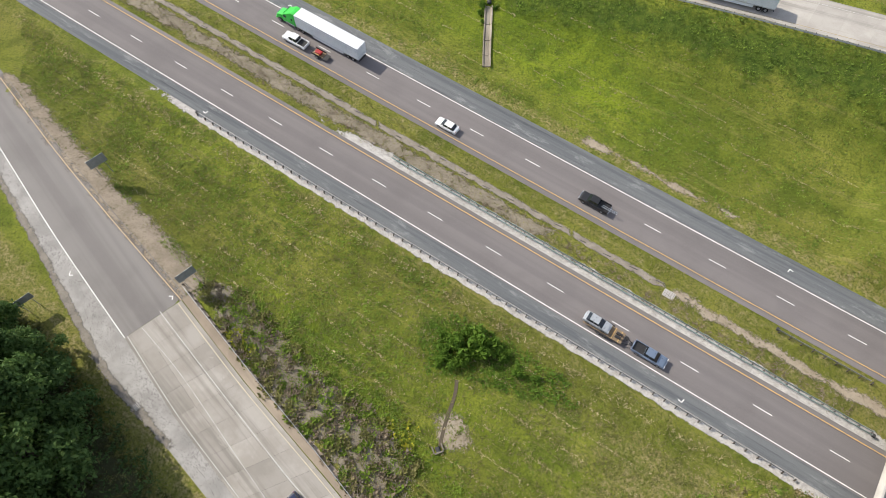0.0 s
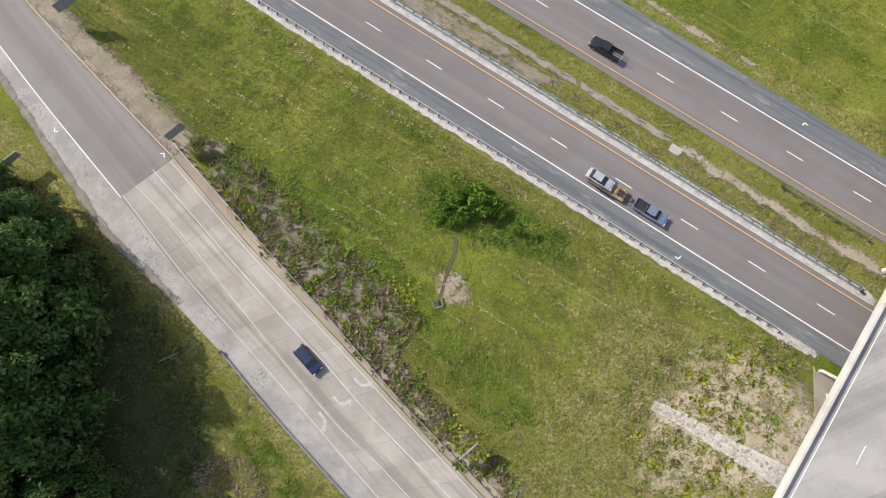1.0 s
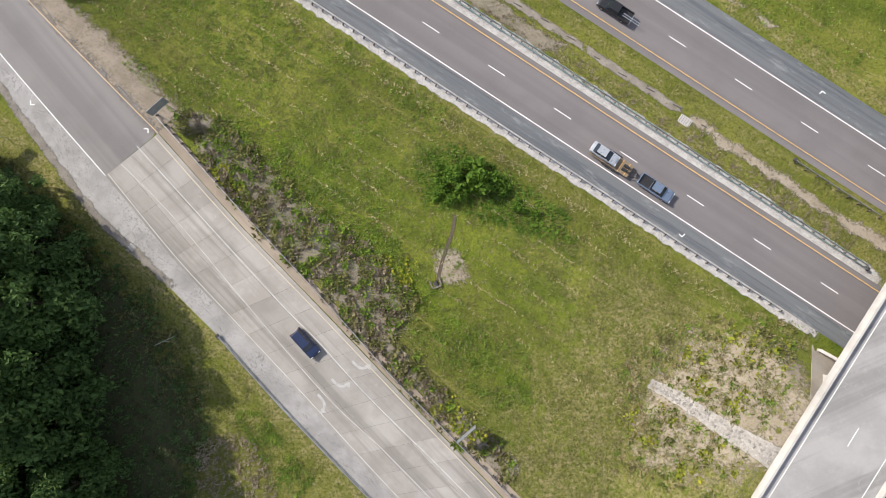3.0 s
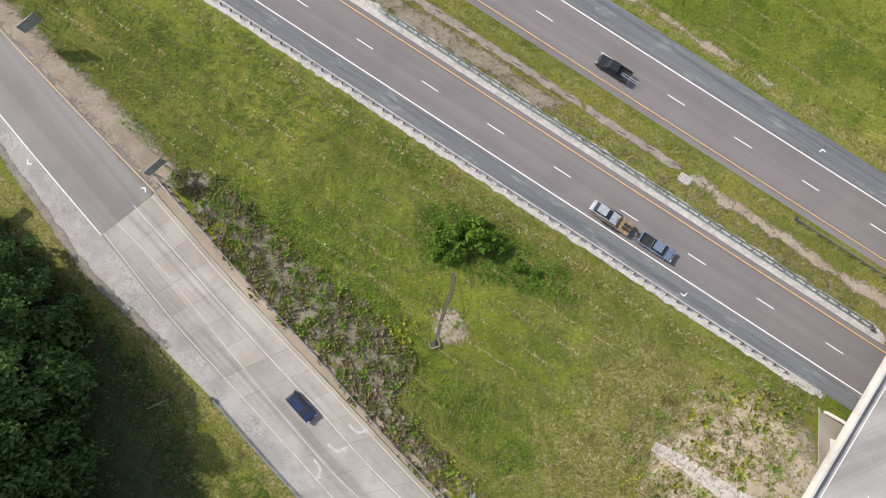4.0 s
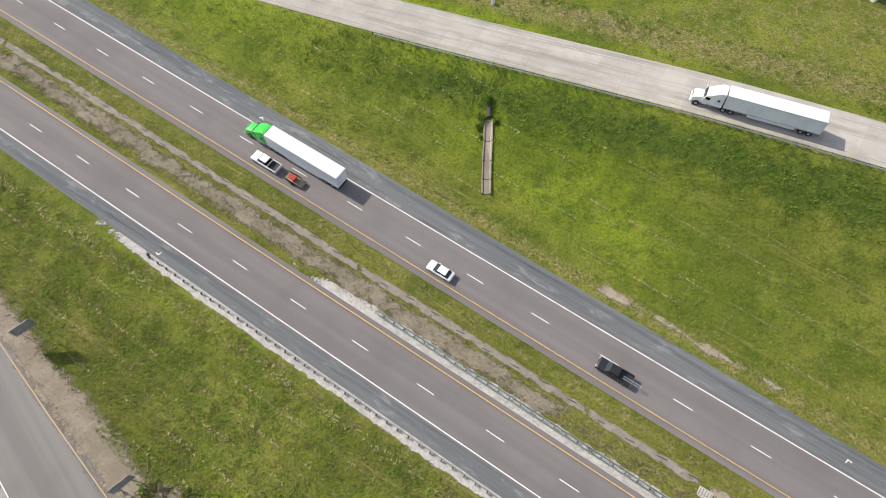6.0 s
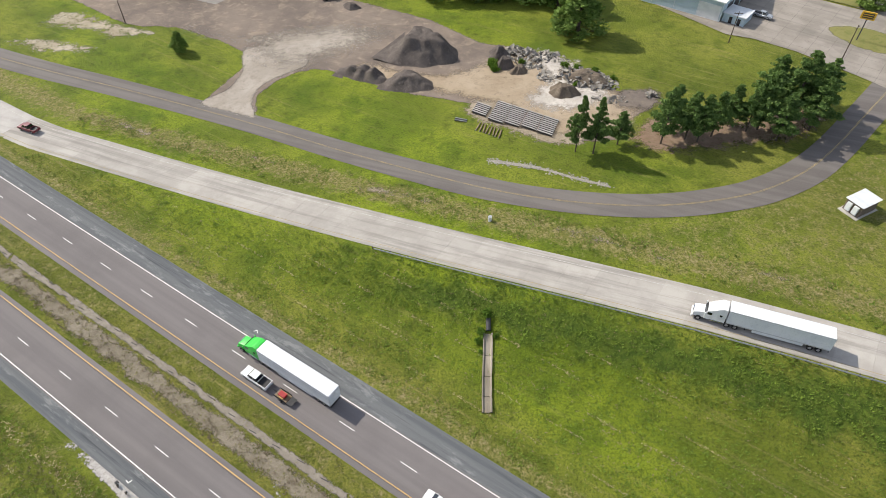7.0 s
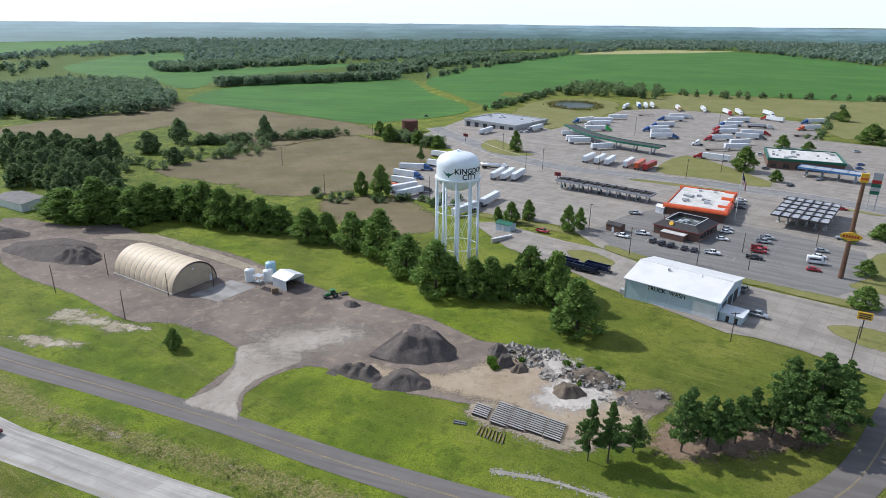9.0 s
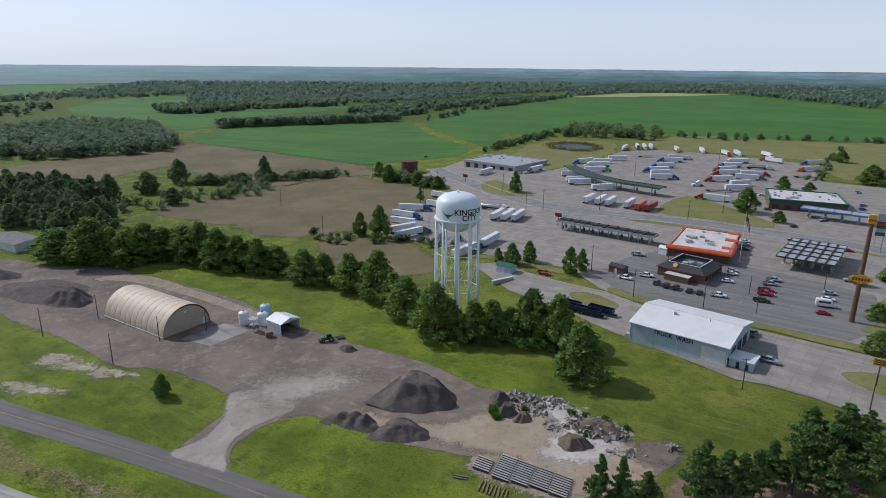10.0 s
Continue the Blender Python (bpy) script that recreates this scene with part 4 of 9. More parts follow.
def bx(*a, **k):
    return box(bmesh.new(), *a, **k)


def tube(bm, p, q, r0, r1=None, n=8, caps=True):
    p, q = Vector(p), Vector(q)
    r1 = r0 if r1 is None else r1
    m = (q - p).to_track_quat("Z", "Y").to_matrix()
    rings = [[bm.verts.new(c + m @ Vector((math.cos(2 * math.pi * i / n) * r, math.sin(2 * math.pi * i / n) * r, 0))) for i in range(n)] for c, r in ((p, r0), (q, r1))]
    for i in range(n):
        bm.faces.new((rings[0][i], rings[0][(i + 1) % n], rings[1][(i + 1) % n], rings[1][i]))
    if caps:
        bm.faces.new(rings[0][::-1]), bm.faces.new(rings[1])
    return bm


def tb(*a, **k):
    return tube(bmesh.new(), *a, **k)


def prism(bm, profile, a, b, axis="y"):
    """A closed profile of (u, z) pushed from a to b along y (u is x) or along x (u is y)."""
    def at(u, z, w):
        return (u, w, z) if axis == "y" else (w, u, z)
    v = [[bm.verts.new(at(u, z, w)) for u, z in profile] for w in (a, b)]
    n = len(profile)
    for i in range(n):
        bm.faces.new((v[0][i], v[0][(i + 1) % n], v[1][(i + 1) % n], v[1][i]))
    bm.faces.new(v[0][::-1]), bm.faces.new(v[1])
    return bm


def lathe(bm, profile, n=32, closed=False):
    """A profile of (radius, z) turned round the z axis."""
    rings = [[bm.verts.new((r * math.cos(2 * math.pi * i / n), r * math.sin(2 * math.pi * i / n), z)) for i in range(n)] for r, z in profile]
    for a, b in zip(rings, rings[1:]):
        for i in range(n):
            bm.faces.new((a[i], a[(i + 1) % n], b[(i + 1) % n], b[i]))
    if closed:
        bm.faces.new(rings[0][::-1]), bm.faces.new(rings[-1])
    return bm


# ---- trees and weeds ----
def leaf_material(name, dark, light, tip):
    n = Nodes(name)
    r = n.island()
    c = n.mix(n.ramp(r, 0.0, 1.0), dark, light)
    c = n.mix(n.ramp(r, 0.86, 0.98, 0, 0.8), c, tip)
    c = n.mix(n.math("MULTIPLY", n.each(), 0.35), c, tuple(v * 0.6 for v in dark))
    c = n.mix(n.ramp(n.noise(0.35, 3), 0.45, 0.65, 0, 0.45), c, tuple(v * 1.5 for v in light))
    m = n.done(c, 0.75, 0, 0.2)
    tr = n.t.nodes.new("ShaderNodeBsdfTranslucent")
    n.t.links.new(c, tr.inputs["Color"])
    mx = n.t.nodes.new("ShaderNodeMixShader")
    mx.inputs[0].default_value = 0.35
    out = n.t.nodes["Material Output"]
    n.t.links.new(n.b.outputs[0], mx.inputs[1]), n.t.links.new(tr.outputs[0], mx.inputs[2])
    n.t.links.new(mx.outputs[0], out.inputs["Surface"])
    return m


M_LEAF = leaf_material("broad_leaves", (0.108, 0.184, 0.040), (0.196, 0.290, 0.066), (0.280, 0.370, 0.095))
# next three: haze painted into the leaf colours, lighter and bluer with distance
M_LEAF2 = leaf_material("wood_leaves", (0.112, 0.166, 0.072), (0.176, 0.242, 0.098), (0.232, 0.295, 0.122))
M_LEAF3 = leaf_material("hazed_far_leaves", (0.155, 0.222, 0.132), (0.200, 0.270, 0.156), (0.230, 0.300, 0.172))
M_LEAF4 = leaf_material("hazed_horizon_leaves", (0.185, 0.255, 0.195), (0.222, 0.295, 0.218), (0.242, 0.315, 0.230))
M_NEEDLE = leaf_material("pine_needles", (0.076, 0.142, 0.040), (0.140, 0.222, 0.060), (0.205, 0.290, 0.086))
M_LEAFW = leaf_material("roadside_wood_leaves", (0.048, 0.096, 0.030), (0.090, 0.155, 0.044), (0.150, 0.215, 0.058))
M_SHRUB = leaf_material("shrub_leaves", (0.098, 0.150, 0.023), (0.169, 0.250, 0.034), (0.260, 0.325, 0.056))
M_WEED = leaf_material("weed_leaves", (0.130, 0.130, 0.042), (0.200, 0.195, 0.070), (0.340, 0.290, 0.160))
M_DEAD = leaf_material("dead_weeds", (0.185, 0.140, 0.095), (0.280, 0.235, 0.170), (0.400, 0.370, 0.300))
M_STRAW2 = leaf_material("pale_dry_weeds", (0.240, 0.200, 0.090), (0.330, 0.280, 0.150), (0.430, 0.380, 0.250))
M_BUSH = leaf_material("thicket_leaves", (0.070, 0.145, 0.016), (0.125, 0.215, 0.026), (0.190, 0.280, 0.042))
M_FLOWER = leaf_material("yellow_weeds", (0.130, 0.170, 0.020), (0.260, 0.270, 0.030), (0.420, 0.380, 0.030))
M_BARK = paint("bark", (0.085, 0.066, 0.050), (0.050, 0.040, 0.032), 2.0, 0.95, bump=0.6)


def leaves(name, centres, radii, count, size, material, seed, flat=0.0, outward=0.6, squash=1.0, core=0.3):
    """Many small kite-shaped leaf sprays on the outside of clumps; no two alike."""
    rng = np.random.default_rng(seed)
    centres, radii = np.array(centres, float), np.array(radii, float)
    pick = rng.choice(len(centres), count, p=radii ** 2 / (radii ** 2).sum())
    d = rng.normal(size=(count, 3))
    d /= np.linalg.norm(d, axis=1)[:, None]
    d[:, 2] *= squash
    p = centres[pick] + d * (radii[pick] * rng.uniform(core, 1.15, count) ** 0.8)[:, None]
    nrm = d * outward + rng.normal(size=(count, 3)) * 0.55
    nrm[:, 2] = nrm[:, 2] * (1 - flat) + flat * 1.5
    nrm /= np.linalg.norm(nrm, axis=1)[:, None]
    a = np.cross(nrm, rng.normal(size=(count, 3)))
    a /= np.linalg.norm(a, axis=1)[:, None]
    b = np.cross(nrm, a)
    s = size * rng.uniform(0.6, 1.35, count)[:, None]
    v = np.stack([p - a * s, p + b * s * 0.55 + nrm * s * 0.18, p + a * s * 0.9 - nrm * s * 0.1, p - b * s * 0.6 + nrm * s * 0.12], 1).reshape(-1, 3)
    f = np.arange(4 * count).reshape(-1, 4)
    return mesh_of(name, v, f.tolist(), material, False)


def limb_mesh(bm, p, q, r0, r1, n=7):
    return tube(bm, p, q, r0, r1, n, True)


def broad_tree(seed, count=4700, size=0.38, material=None, tall=14.0, wide=4.6, clear=0.9):
    """A broadleaf tree: tapered trunk, forking limbs, an uneven crown of clumps with gaps."""
    rnd = random.Random(seed)
    t = thing("tree", "leafy broadleaf tree with an uneven dark green crown", "tree")
    bm = bmesh.new()
    limb_mesh(bm, (0, 0, -0.4), (0.1, 0.05, tall * 0.35), 0.30, 0.2)
    limb_mesh(bm, (0.1, 0.05, tall * 0.35), (0, -0.1, tall * 0.78), 0.2, 0.06)
    cs, rs = [], []
    lobes = [(rnd.uniform(0, 6.283), rnd.uniform(0.05, 0.6), rnd.uniform(0.72, 1.15)) for _ in range(7)]
    for k in range(96):
        h = clear + (tall - clear) * ((k + rnd.random()) / 96) ** 0.85
        u = (h - clear) / (tall - clear)
        a = rnd.uniform(0, 6.283)
        reach = max(lb * (1 - 1.4 * abs(u - lu)) * (0.5 + 0.5 * math.cos(a - la)) for la, lu, lb in lobes)
        env = wide * (0.62 + 0.5 * max(0, reach)) * min(1, 0.74 + 1.0 * u) * (1 - u) ** 0.48
        r = env * rnd.uniform(0.35, 1.0) ** 0.7
        c = (r * math.cos(a), r * math.sin(a), h * 0.95)
        cs.append(c)
        rs.append(rnd.uniform(0.7, 1.4) * wide / 4.6 * (0.75 + 0.4 * (1 - u)))
        if k % 5 == 0:
            limb_mesh(bm, (0.08, 0, max(1.2, h * 0.62)), c, 0.07, 0.025, 5)
    part("trunk", bm, M_BARK, t)
    ob = new("crown", leaves("crown", cs, rs, count, size, material or M_LEAF, seed))
    ob.parent = t
    return t


def pine_tree(seed, count=6000, tall=14.0, wide=3.4, clear=3.5):
    """A pine: straight bare trunk, tiers of level limbs, ragged needle sprays."""
    rnd = random.Random(seed)
    t = thing("pine_tree", "tall pine with a bare lower trunk and ragged needles", "tree")
    bm = bmesh.new()
    limb_mesh(bm, (0, 0, -0.4), (0, 0, tall * 0.95), 0.24, 0.04)
    cs, rs = [], []
    h = clear
    while h < tall:
        u = (h - clear) / (tall - clear)
        reach = wide * 1.15 * (1 - u) ** 0.85 * rnd.uniform(0.5, 1.25) + 0.2
        for k in range(rnd.randint(4, 6)):
            a = rnd.uniform(0, 6.283)
            e = (math.cos(a) * reach, math.sin(a) * reach, h + reach * 0.22)
            limb_mesh(bm, (0, 0, h), e, 0.055, 0.018, 4)
            for w in (0.40, 0.68, 0.97):
                cs.append((e[0] * w, e[1] * w, h + (e[2] - h) * w + 0.1))
                rs.append(rnd.uniform(0.55, 0.95) * (1.1 - 0.5 * u))
        h += rnd.uniform(0.55, 0.85)
    for k in range(5):
        a = rnd.uniform(0, 6.283)
        limb_mesh(bm, (0, 0, clear * rnd.uniform(0.4, 0.95)), (math.cos(a) * 1.2, math.sin(a) * 1.2, clear * 0.9), 0.035, 0.01, 4)
    part("trunk", bm, M_BARK, t)
    ob = new("crown", leaves("crown", cs, rs, count, 0.33, M_NEEDLE, seed, flat=0.1, squash=0.38, core=0.05))
    ob.parent = t
    return t


def bush(seed, count=420, size=0.26, material=None, r=1.3):
    rnd = random.Random(seed)
    t = thing("bush", "low dense green bush", "bush")
    bm = bmesh.new()
    cs, rs = [], []
    for k in range(9):
        c = (rnd.uniform(-1, 1) * r * 0.7, rnd.uniform(-1, 1) * r * 0.7, rnd.uniform(0.3, 1.0) * r)
        cs.append(c)
        rs.append(rnd.uniform(0.35, 0.6) * r)
        limb_mesh(bm, (0, 0, -0.1), c, 0.035, 0.012, 4)
    part("stems", bm, M_BARK, t)
    ob = new("foliage", leaves("foliage", cs, rs, count, size, material or M_SHRUB, seed))
    ob.parent = t
    return t


BROAD = [broad_tree(k) for k in (11, 12, 13, 14)]
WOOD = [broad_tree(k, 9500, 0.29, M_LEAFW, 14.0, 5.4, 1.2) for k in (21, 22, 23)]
FARB = [broad_tree(k, 1300, 0.75, M_LEAF2, 12.0, 4.8, 0.8) for k in (31, 32, 33)]
PINES = [pine_tree(k) for k in (41, 42, 43)]
BUSHES = [bush(k, 700, 0.22, M_BUSH) for k in (51, 52)] + [bush(53, 700, 0.22, M_BUSH)]
used_models = set()


def plant(models, x, y, scale, turn, label="", group="", wide=1.0):
    """Stands a tree or bush on the ground; the first of each model is the model itself."""
    ob = models[int(turn * 7) % len(models)]
    m = pose(x, y, gz(x, y), 0, 0, turn) @ Matrix.Diagonal((scale * wide, scale * wide, scale, 1))
    if ob.name not in used_models:
        used_models.add(ob.name)
        ob.matrix_basis = m
        made = ob
    else:
        made = copy_thing(ob, Matrix.Identity(4))
        made.matrix_basis = m
    tagged(made, label, "", group)
    return made


tree_rng = random.Random(5)
# the row behind the yard, each (x, y, height, half width)
for x, y, h, w in ((-168, 323.5, 14.9, 8), (-152, 319.7, 21, 9), (-136, 318.4, 16, 7.6), (-130, 324, 18, 7), (-123, 327, 15.5, 7), (-112.8, 325, 17, 6.4), (-103.8, 322, 19, 6.4), (-94, 315.3, 18, 6.2),
                   (-84, 311.5, 16, 5.6), (-74.6, 309.3, 15.6, 5.4), (-66.3, 308, 12.5, 5.8), (-52.2, 297, 14.2, 6.2), (-43.4, 294.5, 13.2, 5.2), (-31.5, 285.5, 15.6, 6.2), (-19.9, 276.6, 19.6, 6.4), (-8.4, 257, 15.4, 6.2),
                   (2.3, 238, 19.0, 6.6), (15.0, 233, 14.4, 4.8), (20.4, 232, 14.8, 4.5), (32.2, 229.6, 18.2, 5.8), (39.5, 224.5, 18.0, 5.3), (42.7, 205.4, 17.2, 6.2)):
    s = h / 14.2
    plant(BROAD, x, y, s, tree_rng.uniform(0, 360), "tall leafy tree in the row behind the yard", "row of trees", (1.6 if x < -70 else 1.5) * w / (5.3 * s))
# younger trees closing the row between them
for x, y, h, w in ((-160, 324, 14, 7), (-144, 322, 16, 7), (-118, 331, 14, 6), (-108, 328, 15, 6), (-99, 323, 15, 6), (-89, 316, 14, 5.5), (-79, 314, 13, 5.5), (-70, 312, 11, 5), (-47, 299, 10, 4),
                   (-27, 286, 12, 4.2), (-13, 268, 13, 4.5), (7, 241, 12, 4.2), (26, 234, 11, 4), (36, 230, 13, 4.4), (-175, 330, 13, 7), (-140, 328, 15, 7)):
    s = h / 14.2
    plant(BROAD, x, y, s, tree_rng.uniform(0, 360), "younger leafy tree filling the row behind the yard", "row of trees", 1.6 * w / (5.3 * s))
for x, y, h, w in ((-208, 447, 18, 9), (-196, 475, 15, 10), (-189.6, 513, 18, 9), (-131.6, 532, 18, 6.5), (-165, 507, 9, 7), (-144, 515, 8, 8), (-165, 441, 11, 7), (-218, 401, 11, 8.5), (-228, 382, 13, 8.5)):
    s = h / 12.2
    plant(FARB, x, y, s, tree_rng.uniform(0, 360), "rounded tree on the rough ground between fields", "field trees", w / (5.4 * s))
for x, y, h, w in ((-35, 522, 13.5, 7), (-45, 547, 12, 6), (-12.7, 504, 10, 6), (1.9, 488, 9, 6), (53.7, 462, 14, 4.8), (29.4, 315.7, 6, 2.6), (35, 309, 10, 4.2), (42.9, 312, 9.6, 3.7), (57, 294, 11.8, 3.8), (62.4, 297.4, 9.6, 3.1),
                   (-38, 368.5, 13, 4.5), (-27, 362, 17.5, 6.4), (180, 404, 14.5, 8), (239, 476, 9, 5.4), (186, 379, 6.7, 4.2), (251, 465, 6.6, 5), (150, 245, 6.2, 4), (134, 220, 7.3, 5), (166, 280, 5.8, 3.2), (312, 493.6, 14.5, 11), (355, 600, 11, 7), (181, 283.6, 7, 5.2)):
    s = h / 14.2
    plant(BROAD, x, y, s, tree_rng.uniform(0, 360), "leafy tree standing among the truck stop lots", "town trees", 1.12 * w / (5.3 * s))
for x, y, h, w in ((34.1, 151, 14.6, 2.9), (37.9, 150, 14.5, 3.1), (43.9, 153, 9, 3.2), (53.6, 152.6, 14.6, 4.3), (59.4, 154, 12.2, 4.3), (65.6, 154.7, 11.6, 4), (61.8, 152.7, 12.3, 3.9), (76.8, 157, 15.4, 5.2), (85.5, 161, 17.4, 6.0), (91.3, 163.4, 13, 5), (74, 156.3, 11.6, 3.5), (82, 166, 14.0, 4.8), (57, 158.5, 11.5, 4.0), (79.5, 152.5, 12.5, 4.4), (88.5, 156.5, 13.5, 4.6), (95.5, 167.5, 12.0, 4.2), (70.5, 158.5, 11.0, 3.8)):
    s = h / 14.4
    plant(PINES, x, y, s, tree_rng.uniform(0, 360), "dark pine in the grove beside the frontage road", "pine grove", 0.82 * w / (3.5 * s))
plant(PINES, -8.7, 439, 0.8, 40, "narrow dark conifer beside the trailer lot", "", 0.8)
plant(BROAD, -71.6, 203.8, 0.46, 77, "small round tree alone on the lawn", "", 1.35)
# bare grey scrub under the pines
SCRUB = bush(61, 160, 0.14, M_DEAD, 1.3)
tagged(SCRUB, "bare grey scrub under the pines", "bush")
for k, (x, y) in enumerate(((78, 152.5), (82, 153), (85.5, 155), (80, 157), (96, 170), (98, 174), (88, 157.5))):
    plant([SCRUB], x, y, 1.2 + 0.25 * (k % 3), k * 50, "", "grey scrub")
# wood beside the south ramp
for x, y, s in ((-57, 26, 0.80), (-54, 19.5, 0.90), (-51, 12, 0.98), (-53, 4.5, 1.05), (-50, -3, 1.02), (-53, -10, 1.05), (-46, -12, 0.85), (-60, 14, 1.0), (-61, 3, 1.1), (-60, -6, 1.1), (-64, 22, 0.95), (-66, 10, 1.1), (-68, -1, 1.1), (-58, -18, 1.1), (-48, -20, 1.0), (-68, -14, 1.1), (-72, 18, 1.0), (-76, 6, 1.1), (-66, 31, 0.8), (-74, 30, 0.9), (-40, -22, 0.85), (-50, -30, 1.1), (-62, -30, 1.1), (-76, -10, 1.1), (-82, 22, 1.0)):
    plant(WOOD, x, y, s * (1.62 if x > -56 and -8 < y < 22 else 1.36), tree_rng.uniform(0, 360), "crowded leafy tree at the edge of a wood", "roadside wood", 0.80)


def scatter(poly, count, rng):
    a = np.array(poly, float)
    out = []
    while len(out) < count:
        q = np.column_stack([rng.uniform(a[:, 0].min(), a[:, 0].max(), count), rng.uniform(a[:, 1].min(), a[:, 1].max(), count)])
        out += [tuple(p) for p in q[inside(q[:, 0], q[:, 1], poly)]]
    return out[:count]


# wood left of the brown field: single trees
for x, y in scatter([(-306, 486), (-288, 496), (-224, 465), (-172, 383), (-141, 331), (-167, 326), (-200, 371), (-264, 421)], 100, np.random.default_rng(8)):
    s = tree_rng.uniform(0.75, 1.25)
    plant(FARB, x, y, s, tree_rng.uniform(0, 360), "rounded dark tree in a wood behind the yard", "wood behind the yard", 1.15)


def far_wood(name, spots, height, cards, card, seed, label):
    """A distant wood as one object: a lumpy canopy of leaf sprays, tree by tree."""
    rng = np.random.default_rng(seed)
    cs, rs = [], []
    for x, y in spots:
        h = height * rng.uniform(0.7, 0.8)
        z = gz(x, y)
        cs += [(x, y, z + h * 0.62), (x + rng.uniform(-2.5, 2.5), y + rng.uniform(-2.5, 2.5), z + h * 0.3)]
        rs += [h * 0.40, h * 0.36]
    # the leaf colour carries the haze, chosen by card size
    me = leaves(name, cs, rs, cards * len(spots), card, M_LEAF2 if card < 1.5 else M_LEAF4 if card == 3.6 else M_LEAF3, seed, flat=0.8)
    return tagged(new(name, me), label, "woods", kind="stuff")


rg = np.random.default_rng(3)
far_wood("field_wood", scatter([(-519, 811), (-503, 912), (-438, 918), (-371, 887), (-296, 772), (-266, 681), (-302, 641), (-382, 603), (-520, 640)], 480, rg), 18, 90, 1.9, 71, "dense dark wood on the edge of the stubble field")
far_wood("hedgerow", [(-295 + 231 * t + rg.normal(0, 6), 905 + 115 * t + rg.normal(0, 6)) for t in rg.uniform(0, 1, 120)], 17, 110, 1.9, 72, "tall dark tree line between two green fields")
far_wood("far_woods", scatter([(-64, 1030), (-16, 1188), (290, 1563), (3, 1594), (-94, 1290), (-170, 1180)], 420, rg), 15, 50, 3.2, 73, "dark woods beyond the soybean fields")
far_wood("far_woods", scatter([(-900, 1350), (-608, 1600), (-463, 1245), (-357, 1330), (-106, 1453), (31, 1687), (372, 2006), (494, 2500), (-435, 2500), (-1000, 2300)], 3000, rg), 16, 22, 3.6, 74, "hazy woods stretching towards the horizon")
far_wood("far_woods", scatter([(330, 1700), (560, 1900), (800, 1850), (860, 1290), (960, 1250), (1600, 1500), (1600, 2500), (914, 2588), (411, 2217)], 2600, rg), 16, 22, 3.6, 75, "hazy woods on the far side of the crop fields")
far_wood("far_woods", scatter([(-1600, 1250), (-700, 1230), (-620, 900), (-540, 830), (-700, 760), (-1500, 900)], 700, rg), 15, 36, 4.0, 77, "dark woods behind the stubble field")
far_wood("hedgerow", [(47 + 108 * t + rg.normal(0, 4), 652 + 182 * t + rg.normal(0, 5)) for t in rg.uniform(0, 1, 60)], 8, 80, 1.2, 78, "bushy hedge running along the crop field")
far_wood("pond_grove", scatter([(142, 770), (242, 745), (279, 831), (169, 868)], 60, rg), 14, 130, 1.4, 79, "grove of leafy trees behind the pond")
far_wood("hedgerow", [(262 + 90 * t + rg.normal(0, 4), 790 - 30 * t + rg.normal(0, 8)) for t in rg.uniform(0, 1, 14)], 10, 120, 1.2, 80, "scattered trees along the field edge")
far_wood("hedgerow", [(-178 + 100 * t + rg.normal(0, 5), 505 + 42 * t + rg.normal(0, 5)) for t in rg.uniform(0, 1, 80)], 8, 90, 0.9, 81, "overgrown brush between two brown fields")
far_wood("hedgerow", [(278 + 134 * t + rg.normal(0, 2), 505 + 190 * t + rg.normal(0, 2)) for t in rg.uniform(0, 1, 26)], 5, 80, 0.9, 82, "scrubby fence line beside the truck park")
far_wood("hedgerow", [(-40 + 42 * t + rg.normal(0, 4), 545 - 52 * t + rg.normal(0, 6)) for t in rg.uniform(0, 1, 50)], 9, 110, 0.9, 83, "thicket round the rusty tank")

far_wood("hedgerow", [(-215 + 90 * t + rg.normal(0, 9), 400 + 95 * t + rg.normal(0, 9)) for t in rg.uniform(0, 1, 60)], 8, 90, 0.9, 84, "overgrown brush on the rough ground by the brown field")
far_wood("hedgerow", [(-64 + 80 * t + rg.normal(0, 3), 366 - 20 * t + rg.normal(0, 4)) for t in rg.uniform(0, 1, 26)], 5, 100, 0.7, 85, "weedy shrubs along the field behind the water tower")
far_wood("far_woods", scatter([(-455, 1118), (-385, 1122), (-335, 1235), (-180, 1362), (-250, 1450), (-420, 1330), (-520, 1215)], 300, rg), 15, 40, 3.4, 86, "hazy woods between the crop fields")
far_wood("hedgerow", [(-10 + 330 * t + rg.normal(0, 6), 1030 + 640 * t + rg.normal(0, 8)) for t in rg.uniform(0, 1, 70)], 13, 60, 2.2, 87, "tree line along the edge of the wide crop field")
far_wood("hedgerow", [(330 + 160 * t + rg.normal(0, 4), 775 - 30 * t + rg.normal(0, 4)) for t in rg.uniform(0, 1, 14)], 9, 110, 1.1, 88, "scattered trees where meadow meets crop")

# bushes: the thicket in the south field, shrubs along the north bank
for k, (x, y, s) in enumerate(((6.9, 30.5, 1.7), (8.8, 29.2, 1.4), (4.6, 31.3, 1.1), (3.2, 29.8, 0.9), (5.4, 28.6, 1.0), (10.6, 29.9, 1.0), (2.0, 32, 0.7), (12.4, 28.4, 0.8), (6.5, 33, 0.8), (14.5, 26.4, 0.7), (1.6, 28.2, 0.6), (4.0, 27.0, 0.7), (17, 24.8, 0.5))):
    plant(BUSHES, x, y, s * 1.15, k * 67 + 10, "dense green bush in the grass hollow", "thicket")


